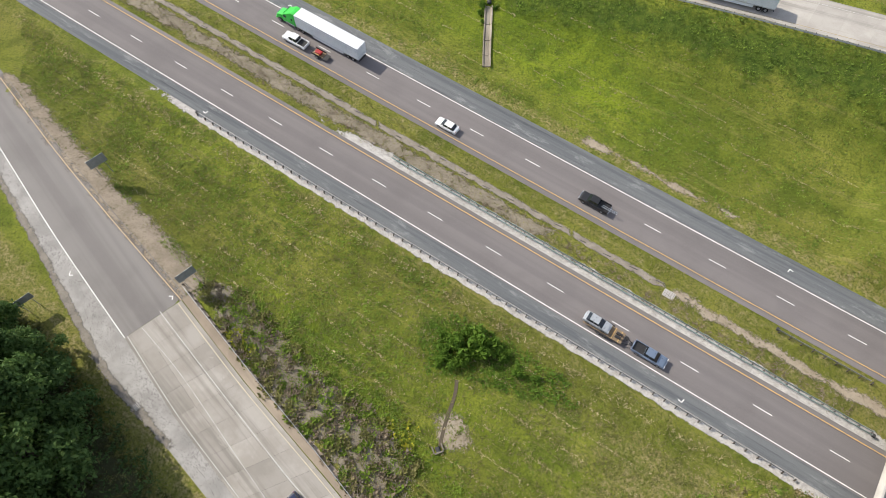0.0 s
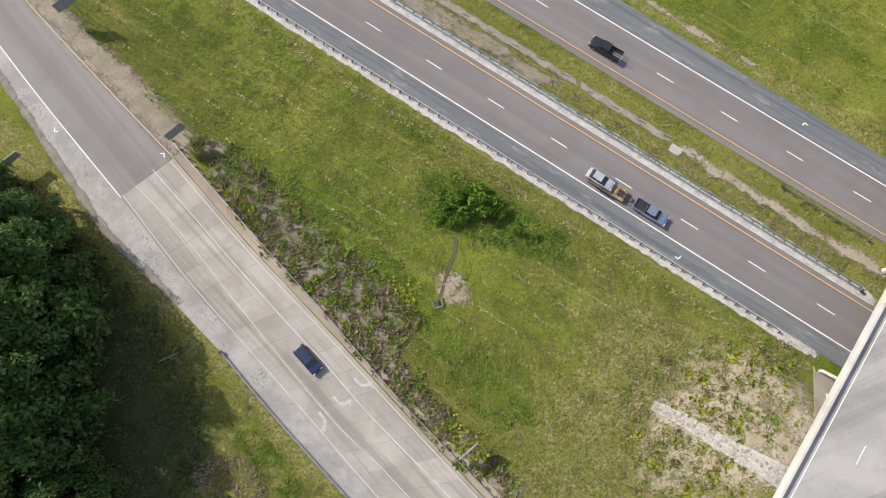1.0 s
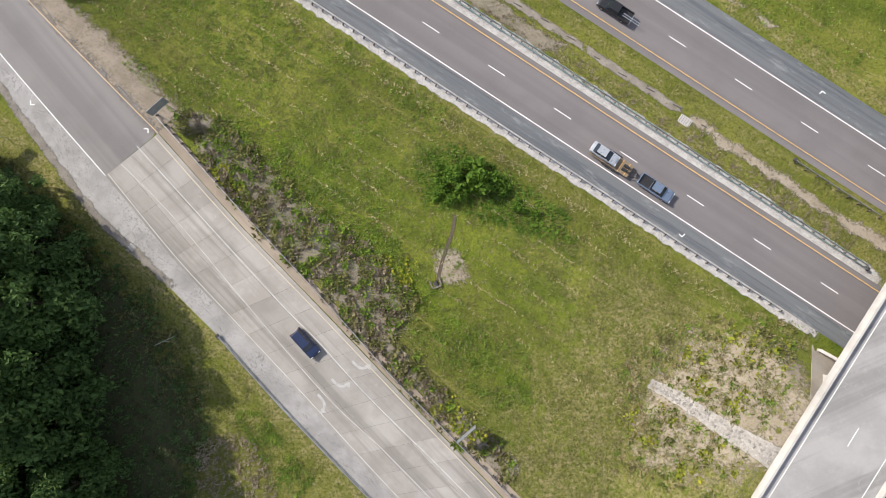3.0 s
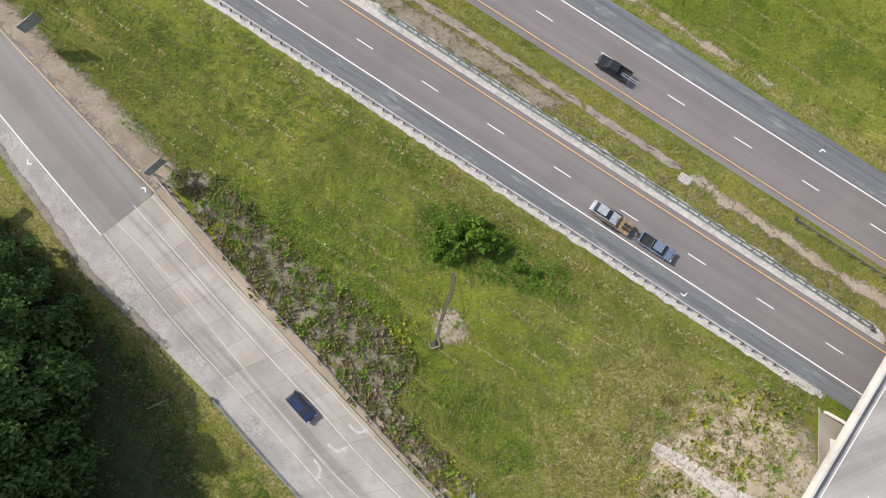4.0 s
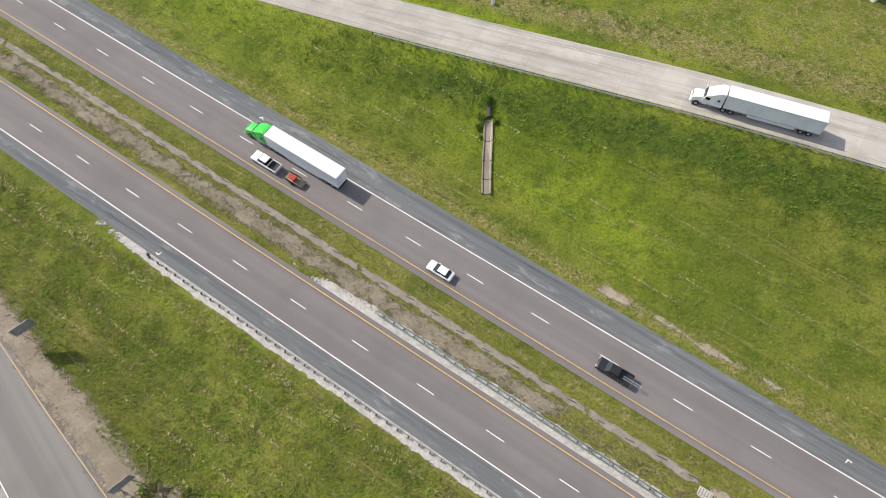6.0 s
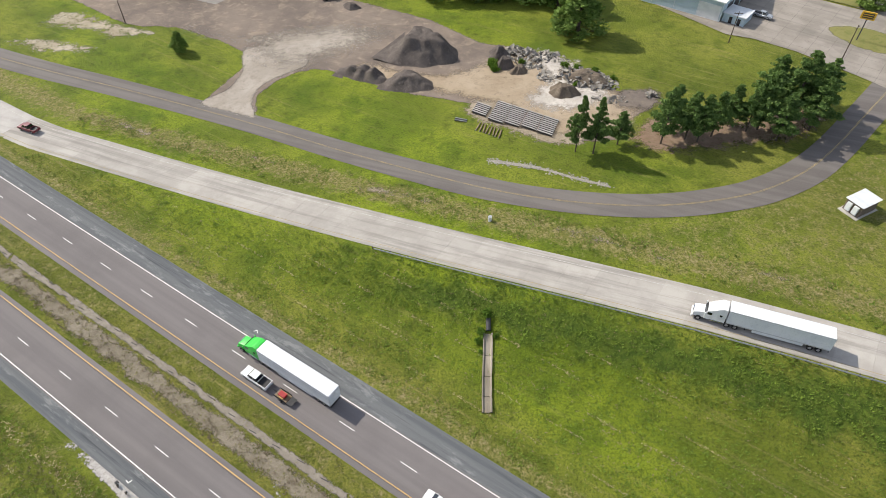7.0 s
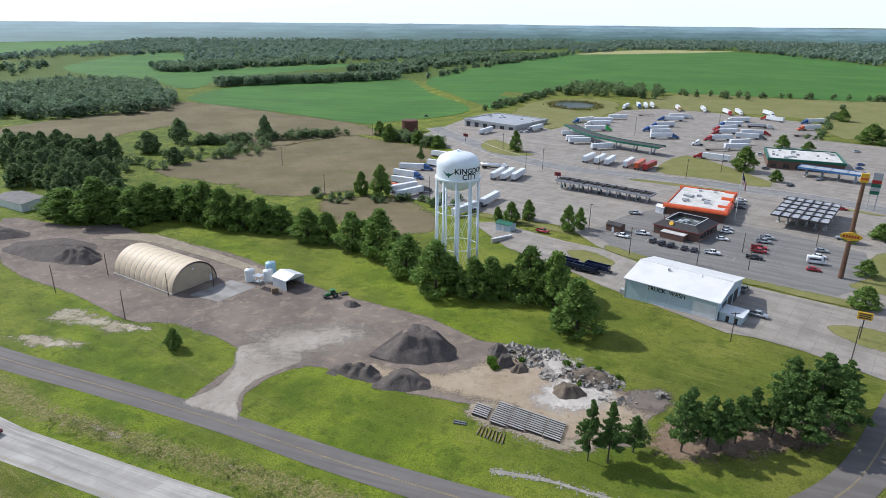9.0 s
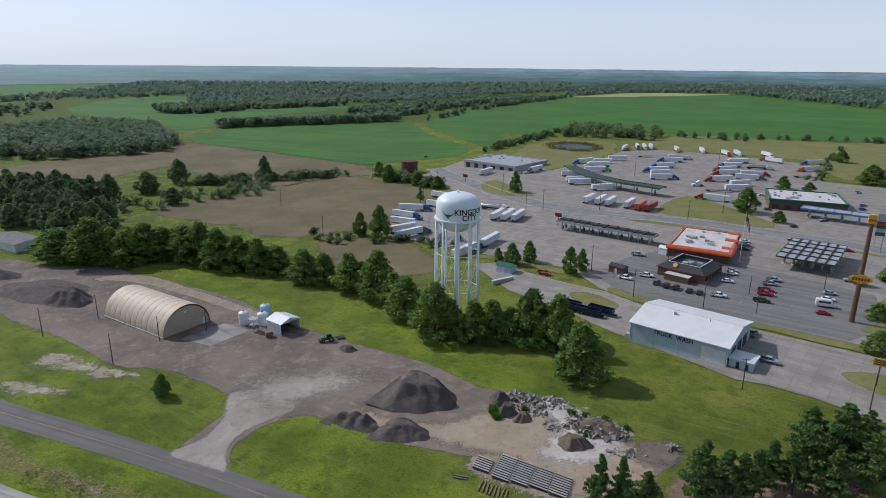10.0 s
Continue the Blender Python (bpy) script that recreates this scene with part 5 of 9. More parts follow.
def tufts(name, spots, size, blades, material, seed, label, tall=0.6, lift=0.0, broad=0.18):
    """Uncountable weeds: little fans of narrow leaves."""
    rng = np.random.default_rng(seed)
    p = np.array(spots, float)
    s, d = road_sd(p[:, 0], p[:, 1])
    stones = rim_distance(p[:, 0], p[:, 1], [q[:2] for q in spline([(34.0, -0.8), (42.6, -6.2), (50.1, -10.8), (55, -13.6)], 4)] + [(50.1, -10.8), (42.6, -6.2)])
    p = p[((s < 60.5) | (s > 80)) & (stones > 1.2)]
    n = len(p) * blades
    base = np.repeat(np.column_stack([p, ground_z(p[:, 0], p[:, 1]) + lift]), blades, 0)
    base[:, :2] += rng.normal(0, size * 0.5, (n, 2))
    a = rng.uniform(0, 6.283, n)
    lean = np.stack([np.cos(a), np.sin(a), np.zeros(n)], 1)
    s = (np.repeat(rng.uniform(0.5, 1.5, len(p)), blades) * size * rng.uniform(0.6, 1.3, n))[:, None]
    tip = base + lean * s * 0.9 + np.array([0, 0, 1.0]) * s * tall
    side = np.stack([-np.sin(a), np.cos(a), np.zeros(n)], 1) * s * broad
    mid_ = base + (tip - base) * 0.5
    v = np.stack([base, mid_ + side, tip, mid_ - side], 1).reshape(-1, 3)
    me = mesh_of(name, v, np.arange(4 * n).reshape(-1, 4).tolist(), material, False)
    return tagged(new(name, me), label, "weeds", kind="stuff")


gr = np.random.default_rng(17)
S_FIELD = [road_xy(-110, -9), road_xy(62, -9), road_xy(50, -52), (9, -11), (-39, 41), (-80, 84)]
N_FIELD = [road_xy(-150, 29), road_xy(70, 29), road_xy(70, 76), road_xy(31, 69), road_xy(-43, 54), road_xy(-154, 31.5)]
tufts("bank_weeds", scatter(W_SLOPE, 260, gr), 0.30, 7, M_DEAD, 91, "brown and grey dead weeds on the ramp bank")
tufts("bank_weeds", scatter(W_SLOPE, 200, gr), 0.30, 7, M_WEED, 92, "green and olive weeds on the ramp bank")
tufts("yellow_weeds", [(x + gr.normal(0, 1.1), y + gr.normal(0, 0.8)) for x, y in ((-30, 31), (-28.5, 29.5), (-4.5, 17), (-3, 15.5), (3, -3.5), (5, -5.5), (7, -7.5), (40, 3), (41.5, -1), (44, -3), (37, -5.5), (31, -6), (33.5, -9), (41, -10.5), (45, -12.5), (48, 2.5), (51, 4), (46.5, 6), (38, -13)) for _ in range(14)], 0.46, 8, M_FLOWER, 93, "yellow flowering weeds", 0.8, 0.0, 0.32)
tufts("dry_weeds", scatter([(37, 7.5), (47, 11), (57, 8), (60, 2), (58, -8), (54, -15), (40, -17), (28, -14), (29, -5), (30, 2)], 600, gr), 0.34, 7, M_STRAW2, 94, "pale dry weeds below the bridge")
tufts("dry_weeds", scatter([(37, 7.5), (47, 11), (57, 8), (60, 2), (58, -8), (54, -15), (40, -17), (28, -14), (29, -5), (30, 2)], 450, gr), 0.38, 7, M_SHRUB, 95, "green weeds below the bridge")
tufts("rough_grass", scatter(S_FIELD, 3800, gr), 0.24, 5, M_WEED, 96, "rough olive grass tufts in the mown field")
tufts("rough_grass", scatter(S_FIELD, 900, gr), 0.24, 5, M_SHRUB, 97, "fresh green grass tufts in the mown field")
tufts("rough_grass", scatter(N_FIELD, 2400, gr), 0.22, 5, M_SHRUB, 98, "bright green grass tufts on the north bank")
N_BANK = [road_xy(s, np.interp(s, NS, ND) - 1.0) for s in range(-70, 72, 10)] + [road_xy(s, np.interp(s, NS, ND) - 11 - 0.03 * max(0, s + 40)) for s in range(71, -71, -10)]
tufts("bank_growth", scatter(N_BANK, 2600, gr), 0.34, 6, M_SHRUB, 99, "rank dark green growth on the bank below the slip road", 0.8)
MEDIAN = [road_xy(-150, 5.5), road_xy(64, 5.5), road_xy(64, 9.4), road_xy(-150, 9.4)]
tufts("median_weeds", scatter(MEDIAN, 1500, gr), 0.30, 6, M_DEAD, 101, "brown dead weeds along the median")
tufts("median_weeds", scatter([road_xy(-150, 5.5), road_xy(64, 5.5), road_xy(64, 14.4), road_xy(-150, 14.4)], 1800, gr), 0.28, 6, M_WEED, 102, "olive weeds along the median")
tufts("hollow_grass", scatter([(-2, 33), (4, 36), (12, 32), (22, 25), (24, 20), (16, 22), (6, 25), (0, 26)], 900, gr), 0.36, 6, M_BUSH, 103, "long dark green grass round the thicket", 0.8)

M_STRAW = leaf_material("straw_stubble", (0.240, 0.200, 0.100), (0.310, 0.265, 0.145), (0.380, 0.335, 0.205))


def clumpy(poly, count, rng, size, share=0.5):
    """Scattered places that gather in drifts."""
    p = np.array(scatter(poly, int(count * 2.2), rng))
    w = np.sin(p[:, 0] / size + 1.3 * np.sin(p[:, 1] / size * 0.7)) * np.sin(p[:, 1] / size * 1.1 + np.sin(p[:, 0] / size * 0.6) * 1.7) + rng.normal(0, 0.45, len(p))
    return p[np.argsort(-w)[:count]]


S_WEST = [road_xy(-110, -9), road_xy(14, -9), road_xy(10, -46), (-39, 41), (-80, 84)]
tufts("green_grass", clumpy(S_WEST, 6000, gr, 2.6), 0.30, 5, M_SHRUB, 111, "drifts of fresh green grass in the mown field")
tufts("olive_grass", clumpy(S_FIELD, 8000, gr, 1.7), 0.27, 5, M_WEED, 112, "drifts of olive drying grass in the mown field")
tufts("straw_grass", clumpy(S_FIELD, 2600, gr, 2.1), 0.22, 5, M_STRAW, 113, "bleached straw tufts in the mown field", 0.3)
tufts("green_grass", clumpy(N_FIELD, 9000, gr, 2.2), 0.28, 5, M_SHRUB, 114, "drifts of bright green grass on the north bank")
tufts("straw_grass", clumpy(N_FIELD, 2600, gr, 3.1), 0.22, 5, M_STRAW, 115, "bleached straw tufts on the north bank", 0.3)
# windrows of cut straw left by the mower
M_WINDROW = leaf_material("cut_straw", (0.340, 0.285, 0.150), (0.430, 0.370, 0.210), (0.500, 0.450, 0.290))
rows_of = []
for d in (-10.6, -11.2, -14.6, -18.4, -22.0, -25.8, -29.5, -33.0):
    for s in np.arange(-100, 58, 0.28):
        if -d < -np.interp(s, SS, SD) - 6 and math.sin(s * 0.23 + d * 5) + math.sin(s * 0.61 + d) + gr.normal(0, 0.9) > (-0.4 if d > -12 else 0.2):
            rows_of.append(road_xy(s + gr.normal(0, 0.2), d + gr.normal(0, 0.35 if d > -12 else 0.09)))
tufts("straw_windrow", rows_of, 0.20, 5, M_WINDROW, 116, "thin windrows of cut straw along the mown field", 0.3, 0.14, 0.24)
rows_of = []
for d in (34.0, 38.5, 43.0, 47.5, 52.0):
    for s in np.arange(-110, 66, 0.28):
        if d < np.interp(s, NS, ND) - 4 and math.sin(s * 0.19 + d * 5) + math.sin(s * 0.53 + d) > 0.2:
            rows_of.append(road_xy(s + gr.normal(0, 0.2), d + gr.normal(0, 0.09)))
tufts("straw_windrow", rows_of, 0.18, 5, M_WINDROW, 117, "thin windrows of cut straw on the north bank", 0.3, 0.14, 0.24)
# tall weeds in clumps on the ramp bank and below the bridge
D_BANK = [(37, 7.5), (47, 11), (57, 8), (60, 2), (58, -8), (54, -15), (40, -17), (28, -14), (29, -5), (30, 2)]
for poly, k, big in ((W_SLOPE, 260, 0.40), (D_BANK, 240, 0.26)):
    for m, share, seed, label in ((M_SHRUB, 0.35, 121, "leafy green weed clumps"), (M_DEAD if poly is W_SLOPE else M_STRAW2, 0.40, 122, "dried brown weed clumps"), (M_WEED, 0.6, 123, "pale olive weed clumps")):
        spots = [(x + gr.normal(0, 0.28), y + gr.normal(0, 0.28)) for x, y in scatter(poly, int(k * share), gr) for _ in range(7)]
        tufts("weed_clumps", spots, big, 7, m, seed + k, label + (" on the ramp bank" if poly is W_SLOPE else " below the bridge"), 1.0, 0.0, 0.27)
# rank growth and dry stalks between slip road and frontage road
tufts("pond_reeds", [(139 + (24 + gr.normal(0, 3)) * math.cos(a), 690 + (31 + gr.normal(0, 3)) * math.sin(a)) for a in gr.uniform(0, 6.283, 500)], 1.3, 6, M_WEED, 133, "reeds round the farm pond", 1.2)
D_DITCH = [road_xy(s, np.interp(s, NS, ND) + 11.0) for s in range(-150, 61, 10)] + [road_xy(s, np.interp(s, NS, ND) + 20.0) for s in range(60, -151, -10)]
tufts("ditch_weeds", clumpy(D_DITCH, 2200, gr, 1.6), 0.32, 5, M_SHRUB, 131, "green weeds in the ditch beside the frontage road", 0.7)
tufts("ditch_weeds", clumpy(D_DITCH, 1000, gr, 2.3), 0.24, 5, M_STRAW, 132, "dry pale stalks in the ditch beside the frontage road", 0.5)

tufts("green_band", clumpy([(-36, 42), (-26, 39), (-17, 31), (-5, 25), (-3, 17), (-10, 17), (-18, 24), (-27, 30.5), (-33, 36)], 1000, gr, 1.4), 0.34, 6, M_SHRUB, 141, "rank fresh green growth above the ramp bank", 0.7)
tufts("green_band", clumpy([(-6, 13), (4, 13), (16, 5), (16, -4), (10, -4), (0, 4)], 700, gr, 1.3), 0.32, 6, M_SHRUB, 142, "rank fresh green growth beside the ramp", 0.7)
tufts("brown_weeds", scatter([(-33, -8), (-27, -7), (-23, -10), (-21.5, -16), (-26, -20), (-33, -18)], 420, gr), 0.34, 7, M_DEAD, 144, "dried brown weeds at the wood's edge", 0.8)
tufts("green_band", clumpy([(-28, -4), (-24, -4), (-16, -14), (-20, -18), (-23, -12)], 420, gr, 1.2), 0.32, 6, M_SHRUB, 145, "fresh green growth beside the guardrail", 0.7)
tufts("verge_grass", clumpy([(-62, 40), (-45, 20), (-30, 4), (-14, -12), (-20, -16), (-36, -4), (-50, 16)], 1100, gr, 1.5), 0.26, 5, M_WEED, 146, "drifts of grass between ramp and wood", 0.5)
# dark leaf tufts that deepen the shade painted on the ground here
tufts("wood_weeds", scatter([(-62, 32), (-48, 21), (-40, 13), (-34, 4), (-31, -6), (-34, -20), (-50, -20), (-60, 10)], 1500, gr), 0.4, 6, M_LEAFW, 143, "dark weeds backing up the painted shade beside the wood", 0.7)


# ---- vehicles ----
def coat(name, c, rough=0.35, metal=0.0):
    return paint("car_paint_" + name, c, tuple(v * 0.85 for v in c), 0.8, rough, metal, 0.10, spec=0.5)


COATS = {"white": coat("white", (0.72, 0.73, 0.73)), "silver": coat("silver", (0.42, 0.44, 0.46), 0.3, 0.4), "grey": coat("grey", (0.13, 0.14, 0.15), 0.3, 0.3), "dark": coat("dark", (0.03, 0.033, 0.04)),
         "black": coat("black", (0.014, 0.014, 0.016)), "red": coat("red", (0.33, 0.018, 0.018)), "blue": coat("blue", (0.018, 0.09, 0.28)), "navy": coat("navy", (0.010, 0.020, 0.060)), "green": coat("green", (0.03, 0.52, 0.06)),
         "orange": coat("orange", (0.55, 0.10, 0.03)), "tan": coat("tan", (0.48, 0.34, 0.18)), "maroon": coat("maroon", (0.16, 0.02, 0.03)), "steel": coat("steel_blue", (0.17, 0.22, 0.30), 0.3, 0.4)}
M_TYRE = paint("tyre_rubber", (0.018, 0.018, 0.018), rough=0.9)
M_RIM = paint("wheel_rim", (0.42, 0.42, 0.43), rough=0.35, metal=0.7)
M_CHASSIS = paint("chassis_black", (0.022, 0.022, 0.024), rough=0.6)
M_LAMP = paint("lamp_glass", (0.75, 0.75, 0.72), rough=0.15)
M_TAIL = paint("tail_lamp_red", (0.30, 0.01, 0.01), rough=0.2)
M_CHROME = paint("chrome", (0.62, 0.62, 0.63), rough=0.18, metal=1.0, dirt=0.1)
M_VAN = paint("trailer_white", (0.66, 0.68, 0.70), (0.56, 0.59, 0.62), 0.35, 0.45, dirt=0.18)
M_ALU = paint("trailer_aluminium", (0.50, 0.52, 0.54), (0.42, 0.44, 0.46), 0.5, 0.35, 0.5, 0.15)
M_DECKW = paint("deck_planks", (0.22, 0.16, 0.10), (0.15, 0.11, 0.07), 2.0, 0.85, dirt=0.4)
n = Nodes("vehicle_glass")
M_GLASS = n.done((0.012, 0.016, 0.02), 0.06, 0, 0.6)


def wheels(t, spots, r, w):
    """A wheel with its rim at each (x, y); y is the outer face."""
    first = None
    for x, y in spots:
        sgn = 1 if y > 0 else -1
        if first is None:
            first = part("wheel", tb((0, -w / 2, 0), (0, w / 2, 0), r, n=14), M_TYRE, t)
            part("rim", tb((0, w / 2 - 0.02, 0), (0, w / 2 + 0.015, 0), r * 0.58, r * 0.5, n=10), M_RIM, first)
            first.matrix_basis = pose(x, y - sgn * w / 2, r, 0, 0, 0 if sgn > 0 else 180)
        else:
            o = again(first, pose(x, y - sgn * w / 2, r, 0, 0, 0 if sgn > 0 else 180))
            q = again(first.children[0], Matrix.Identity(4), o)


def lamps(t, xf, xr, y, zf, zr, s=0.16):
    for sg in (-1, 1):
        part("headlight", bx(xf - 0.06, xf + 0.02, sg * y - s, sg * y + s, zf - 0.08, zf + 0.08, 0.02), M_LAMP, t)
        part("tail_light", bx(xr - 0.02, xr + 0.05, sg * y - s * 0.8, sg * y + s * 0.8, zr - 0.09, zr + 0.09), M_TAIL, t)


def shell(profile, half, inset=0.06):
    """A car body from its side profile, drawn in a little at the flanks' upper edge."""
    bm = bmesh.new()
    prism(bm, profile, -half, half)
    top = max(z for _, z in profile)
    low = min(z for _, z in profile)
    for v in bm.verts:
        v.co.y *= 1 - inset * max(0, (v.co.z - low) / (top - low)) ** 2
    bmesh.ops.bevel(bm, geom=list(bm.edges), offset=0.05, segments=2, affect="EDGES", profile=0.6)
    return bm


def cabin(t, x0, x1, half, z0, z1, slant_f, slant_r, col):
    """Glasshouse with a painted roof and pillars."""
    bm = bmesh.new()
    v = []
    for x, y, z in ((x0, -half, z0), (x1, -half, z0), (x1, half, z0), (x0, half, z0), (x0 + slant_r, -half * 0.8, z1), (x1 - slant_f, -half * 0.8, z1), (x1 - slant_f, half * 0.8, z1), (x0 + slant_r, half * 0.8, z1)):
        v.append(bm.verts.new((x, y, z)))
    for q in ((3, 2, 1, 0), (4, 5, 6, 7), (0, 1, 5, 4), (1, 2, 6, 5), (2, 3, 7, 6), (3, 0, 4, 7)):
        bm.faces.new([v[i] for i in q])
    part("glasshouse", bm, M_GLASS, t)
    part("roof", box(bmesh.new(), x0 + slant_r - 0.05, x1 - slant_f + 0.06, -half * 0.82, half * 0.82, z1 - 0.02, z1 + 0.05, 0.03), COATS[col], t)
    mid_x = (x0 + slant_r + x1 - slant_f) / 2
    for sg in (-1, 1):
        part("pillar", tb((mid_x, sg * (half + 0.005), z0), (mid_x, sg * (half * 0.8 + 0.01), z1), 0.05, n=4), COATS[col], t)
        part("mirror", bx(x1 - 0.55, x1 - 0.4, sg * (half + 0.02) - 0.1, sg * (half + 0.02) + 0.1, z0 + 0.02, z0 + 0.17), COATS[col], t)


def car(col, label):
    t = thing("car", label, "car")
    part("body", shell([(-2.3, 0.5), (-2.28, 0.88), (-1.7, 0.98), (0.75, 0.96), (1.95, 0.80), (2.27, 0.62), (2.26, 0.3), (-2.26, 0.3)], 0.9), COATS[col], t, smooth=True)
    cabin(t, -1.85, 1.05, 0.78, 0.94, 1.42, 0.85, 0.6, col)
    wheels(t, [(1.4, 0.9), (1.4, -0.9), (-1.4, 0.9), (-1.4, -0.9)], 0.33, 0.22)
    lamps(t, 2.24, -2.28, 0.62, 0.66, 0.78)
    part("bumper", bx(2.2, 2.33, -0.8, 0.8, 0.32, 0.52, 0.04), COATS[col], t)
    part("bumper", bx(-2.35, -2.2, -0.8, 0.8, 0.32, 0.55, 0.04), COATS[col], t)
    return t


def suv(col, label):
    t = thing("suv", label, "car")
    part("body", shell([(-2.35, 0.55), (-2.33, 1.02), (-1.9, 1.1), (0.95, 1.08), (2.05, 0.98), (2.32, 0.75), (2.3, 0.38), (-2.3, 0.38)], 0.95), COATS[col], t, smooth=True)
    cabin(t, -2.25, 1.15, 0.84, 1.06, 1.70, 0.75, 0.28, col)
    for sg in (-1, 1):
        part("roof_rail", tb((-1.7, sg * 0.6, 1.78), (0.2, sg * 0.6, 1.78), 0.025, n=5), M_CHASSIS, t)
    wheels(t, [(1.42, 0.95), (1.42, -0.95), (-1.42, 0.95), (-1.42, -0.95)], 0.37, 0.25)
    lamps(t, 2.3, -2.33, 0.68, 0.78, 0.92)
    part("bumper", bx(2.25, 2.4, -0.85, 0.85, 0.4, 0.6, 0.04), M_CHASSIS, t)
    return t


def pickup(col, label):
    t = thing("pickup_truck", label, "pickup")
    part("body", shell([(-2.85, 0.55), (-2.85, 0.80), (-0.85, 0.80), (-0.8, 1.12), (1.25, 1.12), (2.55, 1.05), (2.85, 0.85), (2.85, 0.45), (-2.82, 0.45)], 0.98, 0.03), COATS[col], t, smooth=True)
    for sg in (-1, 1):
        part("bed_side", bx(-2.86, -0.82, min(sg * 0.86, sg * 0.98), max(sg * 0.86, sg * 0.98), 0.78, 1.16, 0.02), COATS[col], t)
    part("tailgate", bx(-2.88, -2.78, -0.86, 0.86, 0.78, 1.14, 0.02), COATS[col], t)
    part("bed_liner", bx(-2.77, -0.85, -0.85, 0.85, 0.80, 0.84), M_CHASSIS, t)
    cabin(t, -0.85, 1.45, 0.86, 1.10, 1.78, 0.7, 0.2, col)
    wheels(t, [(1.85, 0.98), (1.85, -0.98), (-1.75, 0.98), (-1.75, -0.98)], 0.40, 0.27)
    lamps(t, 2.84, -2.86, 0.72, 0.88, 0.98)
    part("bumper", bx(2.8, 2.97, -0.9, 0.9, 0.45, 0.68, 0.04), M_CHROME, t)
    part("bumper", bx(-3.02, -2.86, -0.85, 0.85, 0.45, 0.62, 0.03), M_CHROME, t)
    return t


def van(col, label):
    t = thing("camper_van", label, "van")
    part("body", shell([(-3.2, 0.5), (-3.2, 2.75), (1.3, 2.75), (1.9, 2.3), (2.3, 1.35), (3.05, 1.15), (3.1, 0.5)], 1.08, 0.03), COATS[col], t, smooth=True)
    part("windshield", bx(1.75, 2.3, -0.9, 0.9, 1.4, 2.2, 0.02), M_GLASS, t)
    for sg in (-1, 1):
        part("side_window", bx(-2.4, 1.2, sg * 1.07 - 0.015, sg * 1.07 + 0.015, 1.6, 2.2), M_GLASS, t)
    wheels(t, [(2.1, 1.05), (2.1, -1.05), (-1.9, 1.05), (-1.9, -1.05)], 0.38, 0.26)
    lamps(t, 3.1, -3.2, 0.8, 0.85, 0.95)
    return t


def tractor_parts(t, col, x):
    """A sleeper-cab road tractor; x: the place of its rear axle pair's middle."""
    c = COATS[col]
    part("frame", bx(x - 1.6, x + 5.9, -0.45, 0.45, 0.7, 1.0, 0.03), M_CHASSIS, t)
    part("hood", shell([(x + 4.3, 0.75), (x + 4.3, 2.05), (x + 5.6, 1.80), (x + 6.2, 1.55), (x + 6.3, 0.75)], 1.05, 0.12), c, t, smooth=True)
    part("cab", shell([(x + 2.6, 0.75), (x + 2.6, 2.9), (x + 3.4, 3.0), (x + 4.15, 2.6), (x + 4.45, 2.0), (x + 4.45, 0.75)], 1.2, 0.08), c, t, smooth=True)
    part("sleeper", shell([(x + 1.1, 0.85), (x + 1.1, 3.95), (x + 2.0, 3.95), (x + 3.55, 2.95), (x + 3.3, 0.85)], 1.22, 0.05), c, t, smooth=True)
    part("windshield", prism(bmesh.new(), [(x + 4.13, 2.66), (x + 4.47, 2.05), (x + 4.52, 2.05), (x + 4.2, 2.70)], -1.0, 1.0), M_GLASS, t)
    for sg in (-1, 1):
        part("door_window", bx(x + 3.35, x + 4.1, sg * 1.2 - 0.02, sg * 1.2 + 0.02, 1.95, 2.5), M_GLASS, t)
        part("sleeper_window", bx(x + 1.7, x + 2.1, sg * 1.23 - 0.02, sg * 1.23 + 0.02, 2.1, 2.5), M_GLASS, t)
        part("fuel_tank", tb((x + 1.3, sg * 0.98, 0.75), (x + 3.6, sg * 0.98, 0.75), 0.32, n=12), M_CHROME, t)
        part("mirror", bx(x + 4.3, x + 4.45, sg * 1.45 - 0.1, sg * 1.45 + 0.1, 1.9, 2.5, 0.02), c, t)
        part("headlight", bx(x + 6.05, x + 6.25, sg * 0.85 - 0.15, sg * 0.85 + 0.15, 1.0, 1.25, 0.02), M_LAMP, t)
    part("grille", bx(x + 6.2, x + 6.33, -0.6, 0.6, 0.95, 1.6, 0.02), M_CHROME, t)
    part("bumper", bx(x + 6.2, x + 6.5, -1.15, 1.15, 0.4, 0.8, 0.06), c, t)
    part("fifth_wheel", bx(x - 0.5, x + 0.5, -0.45, 0.45, 1.0, 1.15), M_CHASSIS, t)
    return [(x + 5.3, 1.22), (x + 5.3, -1.22), (x + 0.65, 1.24), (x + 0.65, -1.24), (x - 0.65, 1.24), (x - 0.65, -1.24)]


